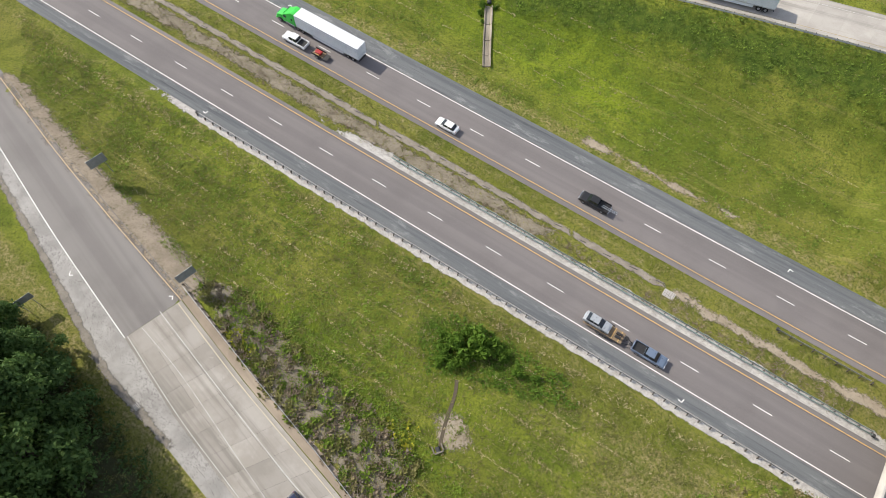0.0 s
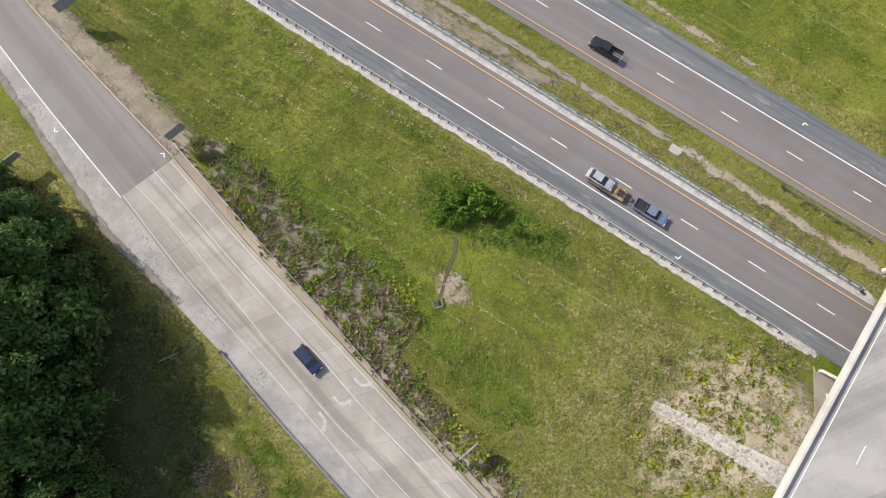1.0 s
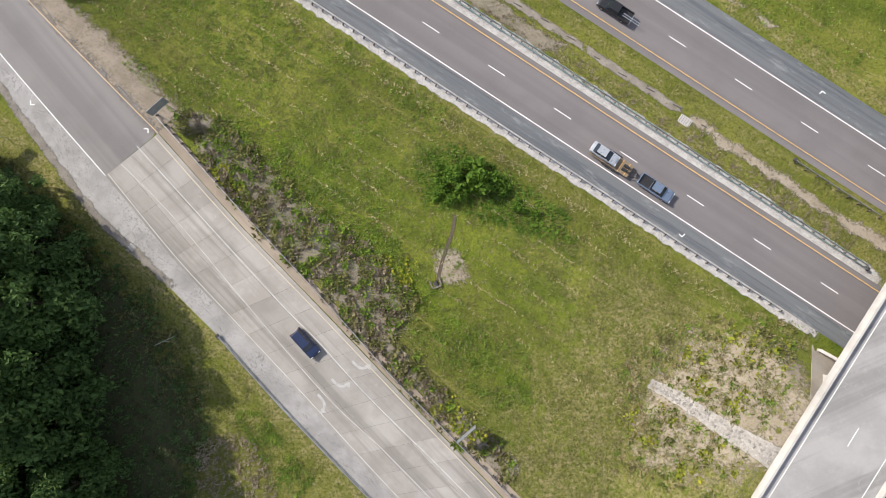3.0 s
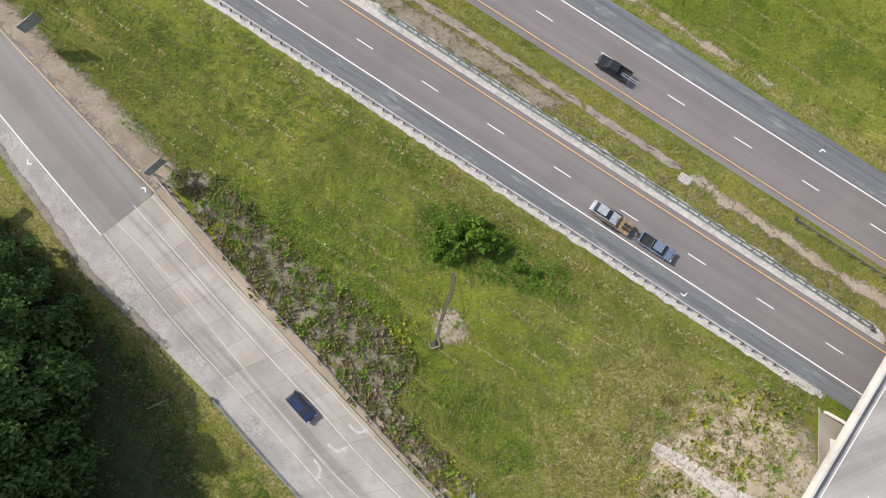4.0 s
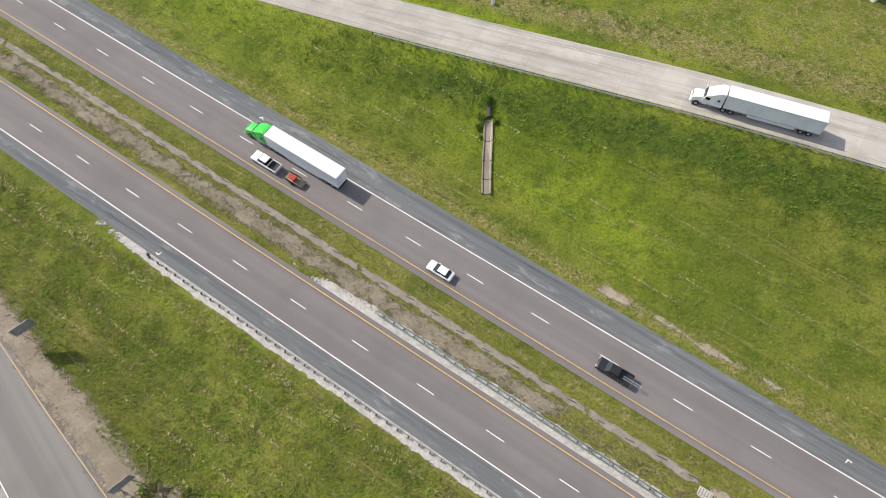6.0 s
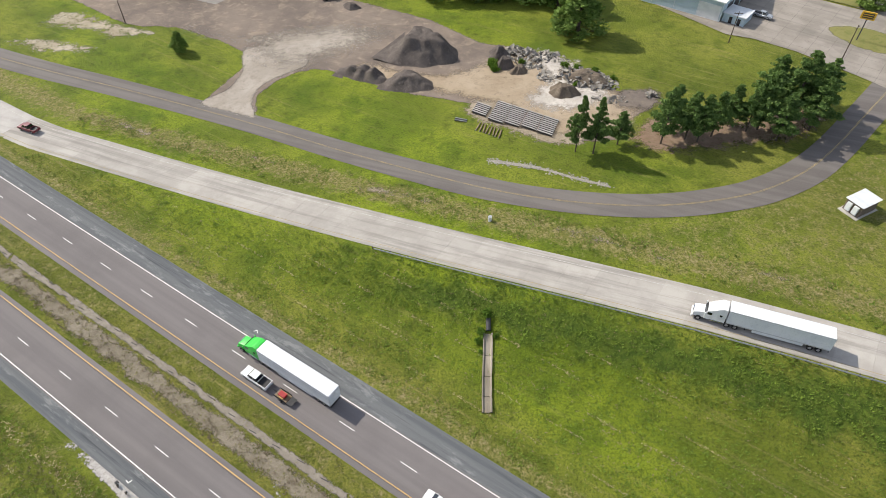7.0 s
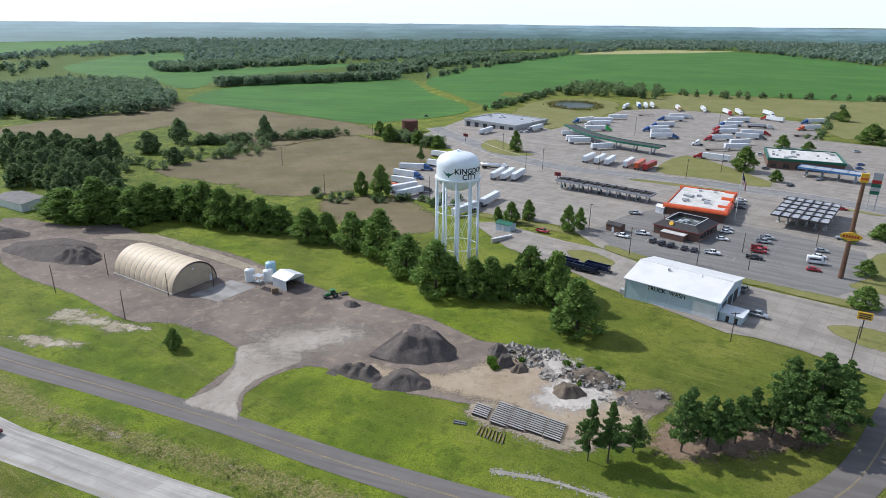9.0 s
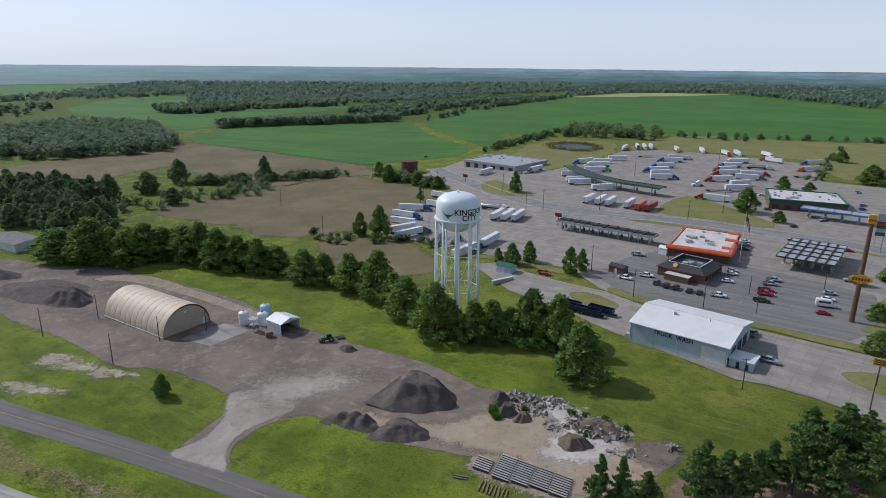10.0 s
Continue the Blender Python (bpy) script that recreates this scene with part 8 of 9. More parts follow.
def water_tower(x, y, base, R=7.15):
    """A legged water tower: domed tank with a balcony ring, riser, braced legs."""
    t = thing("water_tower", "white water tower with dark lettering and a green bird emblem", "water tower")
    z0 = 41.2 - base                      # height of the balcony ring
    prof = [(0.5, z0 - 4.6), (2.6, z0 - 4.35), (4.6, z0 - 3.5), (6.1, z0 - 2.1), (7.0, z0 - 0.5), (R, z0 + 0.0), (R, z0 + 4.4), (R * 0.985, z0 + 5.2), (R * 0.93, z0 + 6.1), (R * 0.83, z0 + 6.9), (R * 0.66, z0 + 7.6), (R * 0.42, z0 + 8.1), (R * 0.15, z0 + 8.35), (0.02, z0 + 8.4)]
    part("tank", lathe(bmesh.new(), prof, 56), M_TOWER, t, smooth=True)
    part("balcony_ring", lathe(bmesh.new(), [(R - 0.1, z0 - 0.35), (R + 0.55, z0 - 0.35), (R + 0.55, z0 + 0.15), (R - 0.1, z0 + 0.15)], 56), M_TOWER, t)
    part("vent", lathe(bmesh.new(), [(0.35, z0 + 8.3), (0.35, z0 + 8.8), (0.6, z0 + 8.85), (0.05, z0 + 9.15)], 16), M_TOWER, t)
    part("riser", tb((0, 0, -1), (0, 0, z0 - 4.2), 0.75, n=20), M_TOWER, t)
    legs = 10
    feet = [(7.3 * math.cos(2 * math.pi * (k + 0.35) / legs), 7.3 * math.sin(2 * math.pi * (k + 0.35) / legs)) for k in range(legs)]
    for a, b in feet:
        part("leg", tb((a * 1.04, b * 1.04, -1.0), (a * 0.985, b * 0.985, z0 - 0.2), 0.36, n=12), M_TOWER, t, smooth=True)
    for h in (z0 * 0.34, z0 * 0.68):
        for k in range(legs):
            a, b = feet[k], feet[(k + 1) % legs]
            part("strut", tb((*a, h), (*b, h), 0.13, n=6), M_TOWER, t)
    for lo, hi in ((0.2, z0 * 0.34), (z0 * 0.34, z0 * 0.68), (z0 * 0.68, z0 - 0.4)):
        for k in range(legs):
            a, b = feet[k], feet[(k + 1) % legs]
            part("tie_rod", tb((*a, lo), (*b, hi), 0.035, n=4), M_TOWER, t)
            part("tie_rod", tb((*b, lo), (*a, hi), 0.035, n=4), M_TOWER, t)

    def wrap(mid_deg, z):
        def place(u, v):
            a = radians(-90 + mid_deg) + u / R
            return Vector(((R + 0.04) * math.cos(a), (R + 0.04) * math.sin(a), z + v))
        return place
    letters("KINGDOM", 2.5, M_INK, t, wrap(37, z0 + 3.05), "dark painted town lettering")
    letters("CITY", 2.5, M_INK, t, wrap(31, z0 + 1.2), "dark painted town lettering")
    for sg in (-1, 1):
        bm = bmesh.new()
        put = wrap(-27, z0 + 2.3)
        for k in range(5):
            pts = [(0.0, -0.1 - 0.05 * k), (sg * (2.4 - 0.35 * k), 0.95 - 0.30 * k), (sg * (2.05 - 0.32 * k), 0.55 - 0.30 * k), (0.0, -0.5 - 0.10 * k)]
            bm.faces.new([bm.verts.new(put(*p) + Vector((0, -0.004 * k, 0))) for p in pts])
        part("emblem_wing", bm, M_TEAL, t, "green painted bird wing")
    bm = bmesh.new()
    put = wrap(-27, z0 + 2.3)
    bm.faces.new([bm.verts.new(put(*p)) for p in ((-0.35, -0.1), (0.0, 0.4), (0.35, -0.1), (0.22, -1.3), (-0.22, -1.3))])
    part("emblem_body", bm, M_TEAL, t)
    t.matrix_basis = pose(x, y, base)


water_tower(9.5, 250.5, gz(9.4, 250.0))

M_ROOFW = paint("white_roof_sheet", (0.69, 0.68, 0.66), (0.63, 0.62, 0.60), 0.2, 0.5, 0.0, 0.08)
M_WALLB = paint("pale_blue_steel", (0.42, 0.52, 0.57), (0.37, 0.47, 0.52), 0.3, 0.5, dirt=0.2)
M_DOORD = paint("dark_door", (0.035, 0.035, 0.04), rough=0.5)
M_BRICK = paint("brown_brick", (0.15, 0.085, 0.062), (0.11, 0.065, 0.05), 1.5, 0.85, bump=0.3)
M_SHINGLE = paint("dark_shingle", (0.055, 0.050, 0.052), (0.040, 0.037, 0.038), 1.2, 0.9, bump=0.4)
M_FLATR = paint("white_flat_roof", (0.58, 0.56, 0.53), (0.46, 0.44, 0.41), 0.3, 0.8, dirt=0.35)
M_ORANGE = paint("orange_awning", (0.55, 0.085, 0.022), (0.48, 0.075, 0.02), 0.5, 0.5, dirt=0.1)
M_DKGREEN = paint("green_fascia", (0.012, 0.115, 0.065), (0.01, 0.095, 0.055), 0.5, 0.45, dirt=0.1)
M_BLUEF = paint("blue_fascia", (0.06, 0.20, 0.42), rough=0.45)
M_UNIT = paint("roof_unit_grey", (0.40, 0.41, 0.41), (0.30, 0.31, 0.31), 1.5, 0.6, dirt=0.3)
M_FRAME = paint("dark_canopy_steel", (0.055, 0.048, 0.045), (0.04, 0.036, 0.034), 0.8, 0.6)
M_PANEL = paint("canopy_panel", (0.36, 0.37, 0.39), (0.28, 0.29, 0.31), 0.3, 0.5, dirt=0.25)
M_YSIGN = paint("sign_yellow", (0.72, 0.42, 0.03), rough=0.4)
M_BROWNP = paint("brown_steel_pole", (0.14, 0.075, 0.045), (0.11, 0.06, 0.04), 0.6, 0.5)


def set_on(t, corner, along, lift=0.18):
    """Stands a building so that its local origin is at corner and its x axis runs towards along."""
    a = math.atan2(along[1] - corner[1], along[0] - corner[0])
    z = min(gz(*corner), gz(*along))
    t.matrix_basis = pose(corner[0], corner[1], z + lift, 0, 0, math.degrees(a))


def truck_wash():
    """A long steel shed with a low gable roof, lettering on its long wall, bay doors at the end."""
    t = thing("truck_wash", "pale blue steel truck wash with a white gable roof", "building")
    L, W, h, rise = 28.4, 24.0, 6.6, 2.5
    for y0, y1 in ((0, 0.2), (W - 0.2, W)):
        part("long_wall", bx(0, L, y0, y1, -0.6, h), M_WALLB, t)
    for x0 in (0, L - 0.2):
        part("gable_wall", prism(bmesh.new(), [(0.2, -0.6), (W - 0.2, -0.6), (W - 0.2, h), (W / 2, h + rise), (0.2, h)], x0, x0 + 0.2, "x"), M_WALLB, t)
    for a, b in ((-0.5, W / 2), (W + 0.5, W / 2)):
        z = h - 0.12
        part("roof_sheet", prism(bmesh.new(), [(a, z), (b, h + rise), (b, h + rise + 0.12), (a, z + 0.12)], -0.6, L + 0.6, "x"), M_ROOFW, t)
    for k in range(1, 47):
        for a, b in ((-0.45, W / 2), (W + 0.45, W / 2)):
            bm = bmesh.new()
            x0 = -0.5 + k * (L + 1.0) / 47
            prism(bm, [(a, h + 0.005), (b, h + rise + 0.125), (b, h + rise + 0.142), (a, h + 0.022)], x0 - 0.025, x0 + 0.025, "x")
            part("roof_seam", bm, M_ROOFW, t)
    part("ridge_cap", bx(-0.6, L + 0.6, W / 2 - 0.3, W / 2 + 0.3, h + rise + 0.1, h + rise + 0.2), M_ROOFW, t)
    part("gutter", bx(-0.6, L + 0.6, -0.65, -0.5, h - 0.2, h - 0.02), M_STEELW, t)
    for x0 in (0.0, 7.1, 14.2, 21.3, L):
        part("downpipe", bx(x0 - 0.06, x0 + 0.06, -0.08, -0.01, -0.5, h - 0.2), M_STEELW, t)
    part("wall_panel", bx(L - 7.0, L - 0.4, -0.05, -0.004, -0.4, h - 1.5), M_STEELW, t)
    for y0 in (4.0, 10.0, 16.0):
        part("bay_door", bx(L + 0.0, L + 0.06, y0, y0 + 4.4, -0.3, 4.6), M_DOORD, t, "open dark wash bay")
    part("roof_vent", bx(9.6, 10.3, 9.0, 9.7, h + rise - 0.7, h + rise + 0.4, 0.03), M_UNIT, t)
    part("roof_vent", bx(20.0, 20.2, 10.0, 10.2, h + rise - 0.5, h + rise + 0.5), M_UNIT, t)
    letters("TRUCK  WASH", 1.75, M_INK, t, lambda u, v: Vector((13.0 + u, -0.06, h - 1.35 + v)), "dark block lettering")
    annex = part("office_annex", bx(L + 0.3, L + 6.6, 1.2, 7.6, -0.6, 3.2, 0.02), M_WALLB, t)
    part("office_roof", bx(L + 0.1, L + 6.9, 0.9, 7.9, 3.2, 3.4, 0.03), M_STEELW, annex)
    for x0 in (L + 2.2, L + 4.6):
        part("office_window", bx(x0, x0 + 0.9, 1.14, 1.19, 0.6, 2.6), M_GLASS, annex)
    part("air_unit", bx(-2.2, -0.6, 1.5, 3.2, -0.3, 1.6, 0.04), M_UNIT, t)
    set_on(t, (62.4, 228.3), (84.2, 210.4), 0.1)


truck_wash()


def roof_units(t, x0, x1, y0, y1, z, count, seed):
    rr = random.Random(seed)
    for k in range(count):
        a, b, s = rr.uniform(x0, x1), rr.uniform(y0, y1), rr.uniform(0.5, 1.3)
        part("roof_unit", bx(a - s, a + s, b - s * 0.7, b + s * 0.7, z - 0.05, z + 0.5 + s * 0.5, 0.05), M_UNIT if k % 3 else M_ALU, t)


def diner():
    """A brown brick restaurant: mansard roof round a sunken flat roof with units."""
    t = thing("restaurant", "brown brick restaurant with a dark mansard roof", "building")
    L, W, h, top = 18.4, 19.5, 3.4, 5.6
    part("wall", bx(0, L, 0, W, -0.5, h), M_BRICK, t)
    part("eave_band", bx(-0.6, L + 0.6, -0.6, W + 0.6, h, h + 0.3, 0.03), paint("red_trim", (0.22, 0.025, 0.02), rough=0.5), t)
    bm = bmesh.new()
    out = [(-0.5, -0.5), (L + 0.5, -0.5), (L + 0.5, W + 0.5), (-0.5, W + 0.5)]
    inn = [(3.0, 3.0), (L - 3.0, 3.0), (L - 3.0, W - 3.0), (3.0, W - 3.0)]
    a, b, c = [[bm.verts.new((*p, z)) for p in q] for q, z in ((out, h + 0.3), (inn, top), (inn, h + 0.6))]
    for k in range(4):
        bm.faces.new((a[k], a[(k + 1) % 4], b[(k + 1) % 4], b[k])), bm.faces.new((b[k], b[(k + 1) % 4], c[(k + 1) % 4], c[k]))
    part("mansard_roof", bm, M_SHINGLE, t)
    part("flat_roof", bx(3.0, L - 3.0, 3.0, W - 3.0, h + 0.4, h + 0.6), paint("green_grey_roof", (0.085, 0.10, 0.095), rough=0.85), t)
    for x0, x1, y0, y1 in ((2.9, L - 2.9, 2.9, 3.15), (2.9, L - 2.9, W - 3.15, W - 2.9), (2.9, 3.15, 3.15, W - 3.15), (L - 3.15, L - 2.9, 3.15, W - 3.15)):
        part("parapet_cap", bx(x0, x1, y0, y1, top - 0.02, top + 0.12), M_STEELW, t)
    roof_units(t, 5, L - 5, 6, W - 6, h + 0.6, 6, 61)
    part("bin_enclosure", bx(4.5, 14, -3.8, -0.05, -0.4, 2.4), M_BRICK, t)
    part("enclosure_roof", bx(4.4, 14.1, -3.9, -0.05, 2.4, 2.55), M_FLATR, t)
    part("roof_badge", tb((6.5, 1.2, 5.0), (6.5, 1.0, 5.15), 0.9, n=16), M_YSIGN, t, "yellow oval badge")
    for k in range(5):
        part("window", bx(L - 0.02, L + 0.05, 2 + k * 3.4, 4.4 + k * 3.4, 0.8, 2.6), M_GLASS, t)
    set_on(t, (91.5, 290.7), (105.0, 278.2))


diner()


def orange_store():
    """A flat-roofed store with barrel-shaped orange awnings along its edges."""
    t = thing("travel_store", "white-roofed store with curved orange awnings", "building")
    L, W, h = 24.4, 36.0, 4.8
    part("wall", bx(0, L, 0, W, -0.5, h), M_BRICK, t)
    part("roof", bx(0.5, L - 0.5, 0.5, W - 0.5, h, h + 0.15), M_FLATR, t)
    for x0, x1, y0, y1 in ((-0.1, L + 0.1, -0.1, 0.35), (-0.1, L + 0.1, W - 0.35, W + 0.1), (-0.1, 0.35, 0.35, W - 0.35), (L - 0.35, L + 0.1, 0.35, W - 0.35)):
        part("parapet", bx(x0, x1, y0, y1, h - 0.2, h + 0.5), M_ORANGE, t)

    def awning(x0, x1, y, r, along="x"):
        prof = [(y + r * math.cos(math.pi * (0.0 + k / 10)), h - 0.9 + r * math.sin(math.pi * k / 10)) for k in range(11)]
        part("awning", prism(bmesh.new(), prof, x0, x1, along), M_ORANGE, t, smooth=False)
    awning(-1.2, L + 1.2, -0.6, 1.5)
    awning(-1.2, 7.0, W + 0.2, 1.5)
    awning(L - 4.5, L + 0.8, W * 0.60, 2.0)
    awning(L - 4.0, L + 1.0, W * 0.20, 1.8)
    awning(L - 5.0, L + 0.5, W - 1.0, 1.8)
    part("awning", prism(bmesh.new(), [(L + 0.2 + 1.4 * math.cos(math.pi * k / 10), h - 0.9 + 1.4 * math.sin(math.pi * k / 10)) for k in range(11)], 0, W * 0.45), M_ORANGE, t)
    roof_units(t, 3, L - 8, 5, W - 4, h + 0.15, 14, 62)
    for k in range(8):
        part("window", bx(L - 0.02, L + 0.05, 2 + k * 4.2, 5 + k * 4.2, 0.4, 2.8), M_GLASS, t)
    set_on(t, (105.0, 316.4), (125.9, 303.9))


orange_store()


def grid_canopy(corner, along, L, W, h, label, rows, cols, cover=M_PANEL, deep=0.6, pumps=True, beams=0.5, edge=None):
    """A flat filling-station canopy: panels under a grid of dark beams, columns, pumps."""
    t = thing("fuel_canopy", label, "canopy")
    part("deck", bx(0.2, L - 0.2, 0.2, W - 0.2, h, h + 0.25), cover, t)
    for x0, x1, y0, y1 in ((0, L, 0, 0.25), (0, L, W - 0.25, W), (0, 0.25, 0.25, W - 0.25), (L - 0.25, L, 0.25, W - 0.25)):
        part("fascia", bx(x0, x1, y0, y1, h - deep * 0.5, h + deep * 0.6), edge or M_FRAME, t)
    for k in range(1, cols):
        part("beam", bx(L * k / cols - 0.2, L * k / cols + 0.2, 0.3, W - 0.3, h + 0.25, h + 0.25 + beams), M_FRAME, t)
    for k in range(1, rows):
        part("beam", bx(0.3, L - 0.3, W * k / rows - 0.2, W * k / rows + 0.2, h + 0.26, h + 0.24 + beams), M_FRAME, t)
    for k in range(max(2, cols)):
        for y0 in (W * 0.28, W * 0.72):
            x0 = L * (k + 0.5) / max(2, cols)
            part("column", bx(x0 - 0.25, x0 + 0.25, y0 - 0.25, y0 + 0.25, -0.3, h), M_PANEL, t)
            if pumps:
                part("fuel_pump", bx(x0 - 0.4, x0 + 0.4, y0 + 0.7, y0 + 1.3, 0, 1.9, 0.05), M_STEELW if k % 2 else M_DKGREEN, t)
                part("pump_island", bx(x0 - 0.7, x0 + 0.7, y0 - 2.0, y0 + 2.4, -0.05, 0.16), M_BARRIER, t)
    set_on(t, corner, along, 0.15)
    return t


grid_canopy((143.6, 300.4), (160.5, 287.0), 21.6, 36.0, 5.1, "car fuel canopy with dark beams over pale panels", 5, 6)
grid_canopy((63.0, 362.6), (102.5, 331.2), 50.5, 8.0, 4.7, "long truck fuel canopy with an open beam roof", 2, 10, M_FRAME, 0.9, True, 0.5, M_PANEL)


def bow_canopy():
    """A curved green-edged truck canopy in two bays."""
    t = thing("curved_canopy", "green-edged curved canopy over the truck pumps", "canopy")
    path = np.array(spline([(103, 534), (108, 505), (114, 485), (126, 466), (136, 456), (146, 446)], 6))
    z = gz(120, 470) + 5.4
    d = np.gradient(path, axis=0)
    d /= np.linalg.norm(d, axis=1)[:, None]
    nrm = np.stack([-d[:, 1], d[:, 0]], 1)
    for name, a, b, lo, hi, m in (("roof", -4.2, 4.2, 0.0, 0.3, M_FRAME), ("fascia", -4.6, -4.2, -0.5, 0.7, M_DKGREEN), ("fascia", 4.2, 4.6, -0.5, 0.7, M_DKGREEN)):
        bm = bmesh.new()
        rings = [[bm.verts.new((*(p + q * w)[:2], z + h)) for w, h in ((a, lo), (b, lo), (b, hi), (a, hi))] for p, q in zip(path, nrm)]
        for r0, r1 in zip(rings, rings[1:]):
            for k in range(4):
                bm.faces.new((r0[k], r0[(k + 1) % 4], r1[(k + 1) % 4], r1[k]))
        bm.faces.new(rings[0]), bm.faces.new(rings[-1])
        part(name, bm, m, t)
    for p, q in list(zip(path, nrm))[2::5]:
        for w in (-2.5, 2.5):
            c = p + q * w
            part("column", bx(c[0] - 0.25, c[0] + 0.25, c[1] - 0.25, c[1] + 0.25, gz(*c) - 0.2, z), M_PANEL, t)
            part("fuel_pump", bx(c[0] - 0.5, c[0] + 0.5, c[1] + 0.8, c[1] + 1.5, gz(*c), gz(*c) + 2.0), M_STEELW, t)


bow_canopy()


def flat_block(name, label, corner, along, W, h, wall, fascia, seed, units, bays=0, roof=None):
    """A flat-roofed commercial block with a coloured fascia, roof units and optional bay doors."""
    t = thing(name, label, "building")
    L = math.hypot(along[0] - corner[0], along[1] - corner[1])
    part("wall", bx(0, L, 0, W, -0.5, h - 1.2), wall, t)
    part("roof", bx(0.6, L - 0.6, 0.6, W - 0.6, h - 0.6, h - 0.4), roof or M_FLATR, t)
    for x0, x1, y0, y1 in ((-0.5, L + 0.5, -0.5, 0.5), (-0.5, L + 0.5, W - 0.5, W + 0.5), (-0.5, 0.5, 0.5, W - 0.5), (L - 0.5, L + 0.5, 0.5, W - 0.5)):
        part("fascia", bx(x0, x1, y0, y1, h - 1.3, h + 0.2, 0.04), fascia, t)
    roof_units(t, 3, L - 3, 4, W - 4, h - 0.4, units, seed)
    for k in range(bays):
        x0 = L * (k + 0.5) / bays
        part("bay_door", bx(x0 - 2.0, x0 + 2.0, -0.06, 0.0, -0.3, 4.2), M_DOORD, t, "dark open service bay")
    if not bays:
        for k in range(6):
            x0 = L * (k + 0.5) / 6
            part("window", bx(x0 - 1.6, x0 + 1.6, -0.05, 0.0, 0.5, 2.8), M_GLASS, t)
    set_on(t, corner, along)
    return t


flat_block("travel_plaza", "brown brick travel plaza with a green fascia", (197.8, 413.0), (234.5, 397.7), 35.0, 6.0, M_BRICK, M_DKGREEN, 71, 16)
flat_block("service_garage", "long grey truck repair garage with open bays", (23.6, 575.0), (62.3, 540.6), 46.0, 6.2, M_UNIT, M_UNIT, 72, 6, 6, M_PANEL)
grid_canopy((204.0, 392.0), (228.8, 371.5), 32.0, 9.5, 4.9, "blue and white car fuel canopy before the plaza", 1, 4, M_PANEL, 0.9, True, 0.05, M_BLUEF)


def rust_tank(x, y, r, h):
    t = thing("storage_tank", "rust-brown steel storage tank among trees", "tank")
    part("shell", lathe(bmesh.new(), [(r, -0.5), (r, h), (r * 0.98, h + 0.1)], 40), M_RUST, t, smooth=False)
    part("roof", lathe(bmesh.new(), [(r * 1.01, h + 0.05), (r * 0.5, h + 0.5), (0.05, h + 0.8)], 40), M_RUST, t)
    for z in (h * 0.33, h * 0.66):
        part("band", lathe(bmesh.new(), [(r + 0.02, z - 0.08), (r + 0.08, z - 0.08), (r + 0.08, z + 0.08), (r + 0.02, z + 0.08)], 40), M_RUST, t)
    t.matrix_basis = pose(x, y, gz(x, y))


rust_tank(-21.5, 562, 6.7, 9.2)


def pole_sign(x, y, h):
    """A tall brown sign mast with an oval yellow board and a top cabinet; the writing is plain bars."""
    t = thing("tall_sign", "very tall brown sign mast with a yellow oval board", "sign")
    part("mast", tb((0, 0, -0.5), (0, 0, h), 0.85, 0.6, 14), M_BROWNP, t)
    bm = bmesh.new()
    prism(bm, [(3.3 * math.cos(k * math.pi / 12), 15.4 + 1.5 * math.sin(k * math.pi / 12) * (1 - 0.25 * abs(math.cos(k * math.pi / 12)))) for k in range(24)], -1.3, -0.9)
    part("oval_board", bm, M_YSIGN, t)
    for k in range(6):
        part("text_bar", bx(-2.35 + k * 0.82, -1.77 + k * 0.82, -1.36, -1.31, 14.95, 15.85), COATS["red"], t, "red lettering as plain bars")
    part("board_frame", bx(-0.5, 0.5, -0.92, -0.4, 14.6, 16.2), M_BROWNP, t)
    part("top_cabinet", bx(-1.15, 1.15, -0.6, 0.6, h - 0.4, h + 2.6, 0.08), M_YSIGN, t, "yellow lit sign cabinet")
    part("cabinet_stripe", bx(-1.17, 1.17, -0.65, -0.6, h + 0.5, h + 1.2), COATS["orange"], t)
    t.matrix_basis = pose(x, y, gz(x, y), 0, 0, -28)


pole_sign(140.4, 243.2, 34.0)


def price_sign(x, y):
    t = thing("price_sign", "tall grey fuel price sign with coloured panels", "sign")
    for a in (-1.5, 1.5):
        part("post", tb((a, 0, -0.5), (a, 0, 18), 0.2, n=8), M_UNIT, t)
    for k, m in enumerate((M_UNIT, M_UNIT, COATS["red"], M_DKGREEN, M_UNIT, M_DKGREEN)):
        part("panel", bx(-1.9, 1.9, -0.25, 0.25, 16.2 - k * 1.7, 17.8 - k * 1.7, 0.03), m, t)
    t.matrix_basis = pose(x, y, gz(x, y), 0, 0, -30)


price_sign(203, 325)


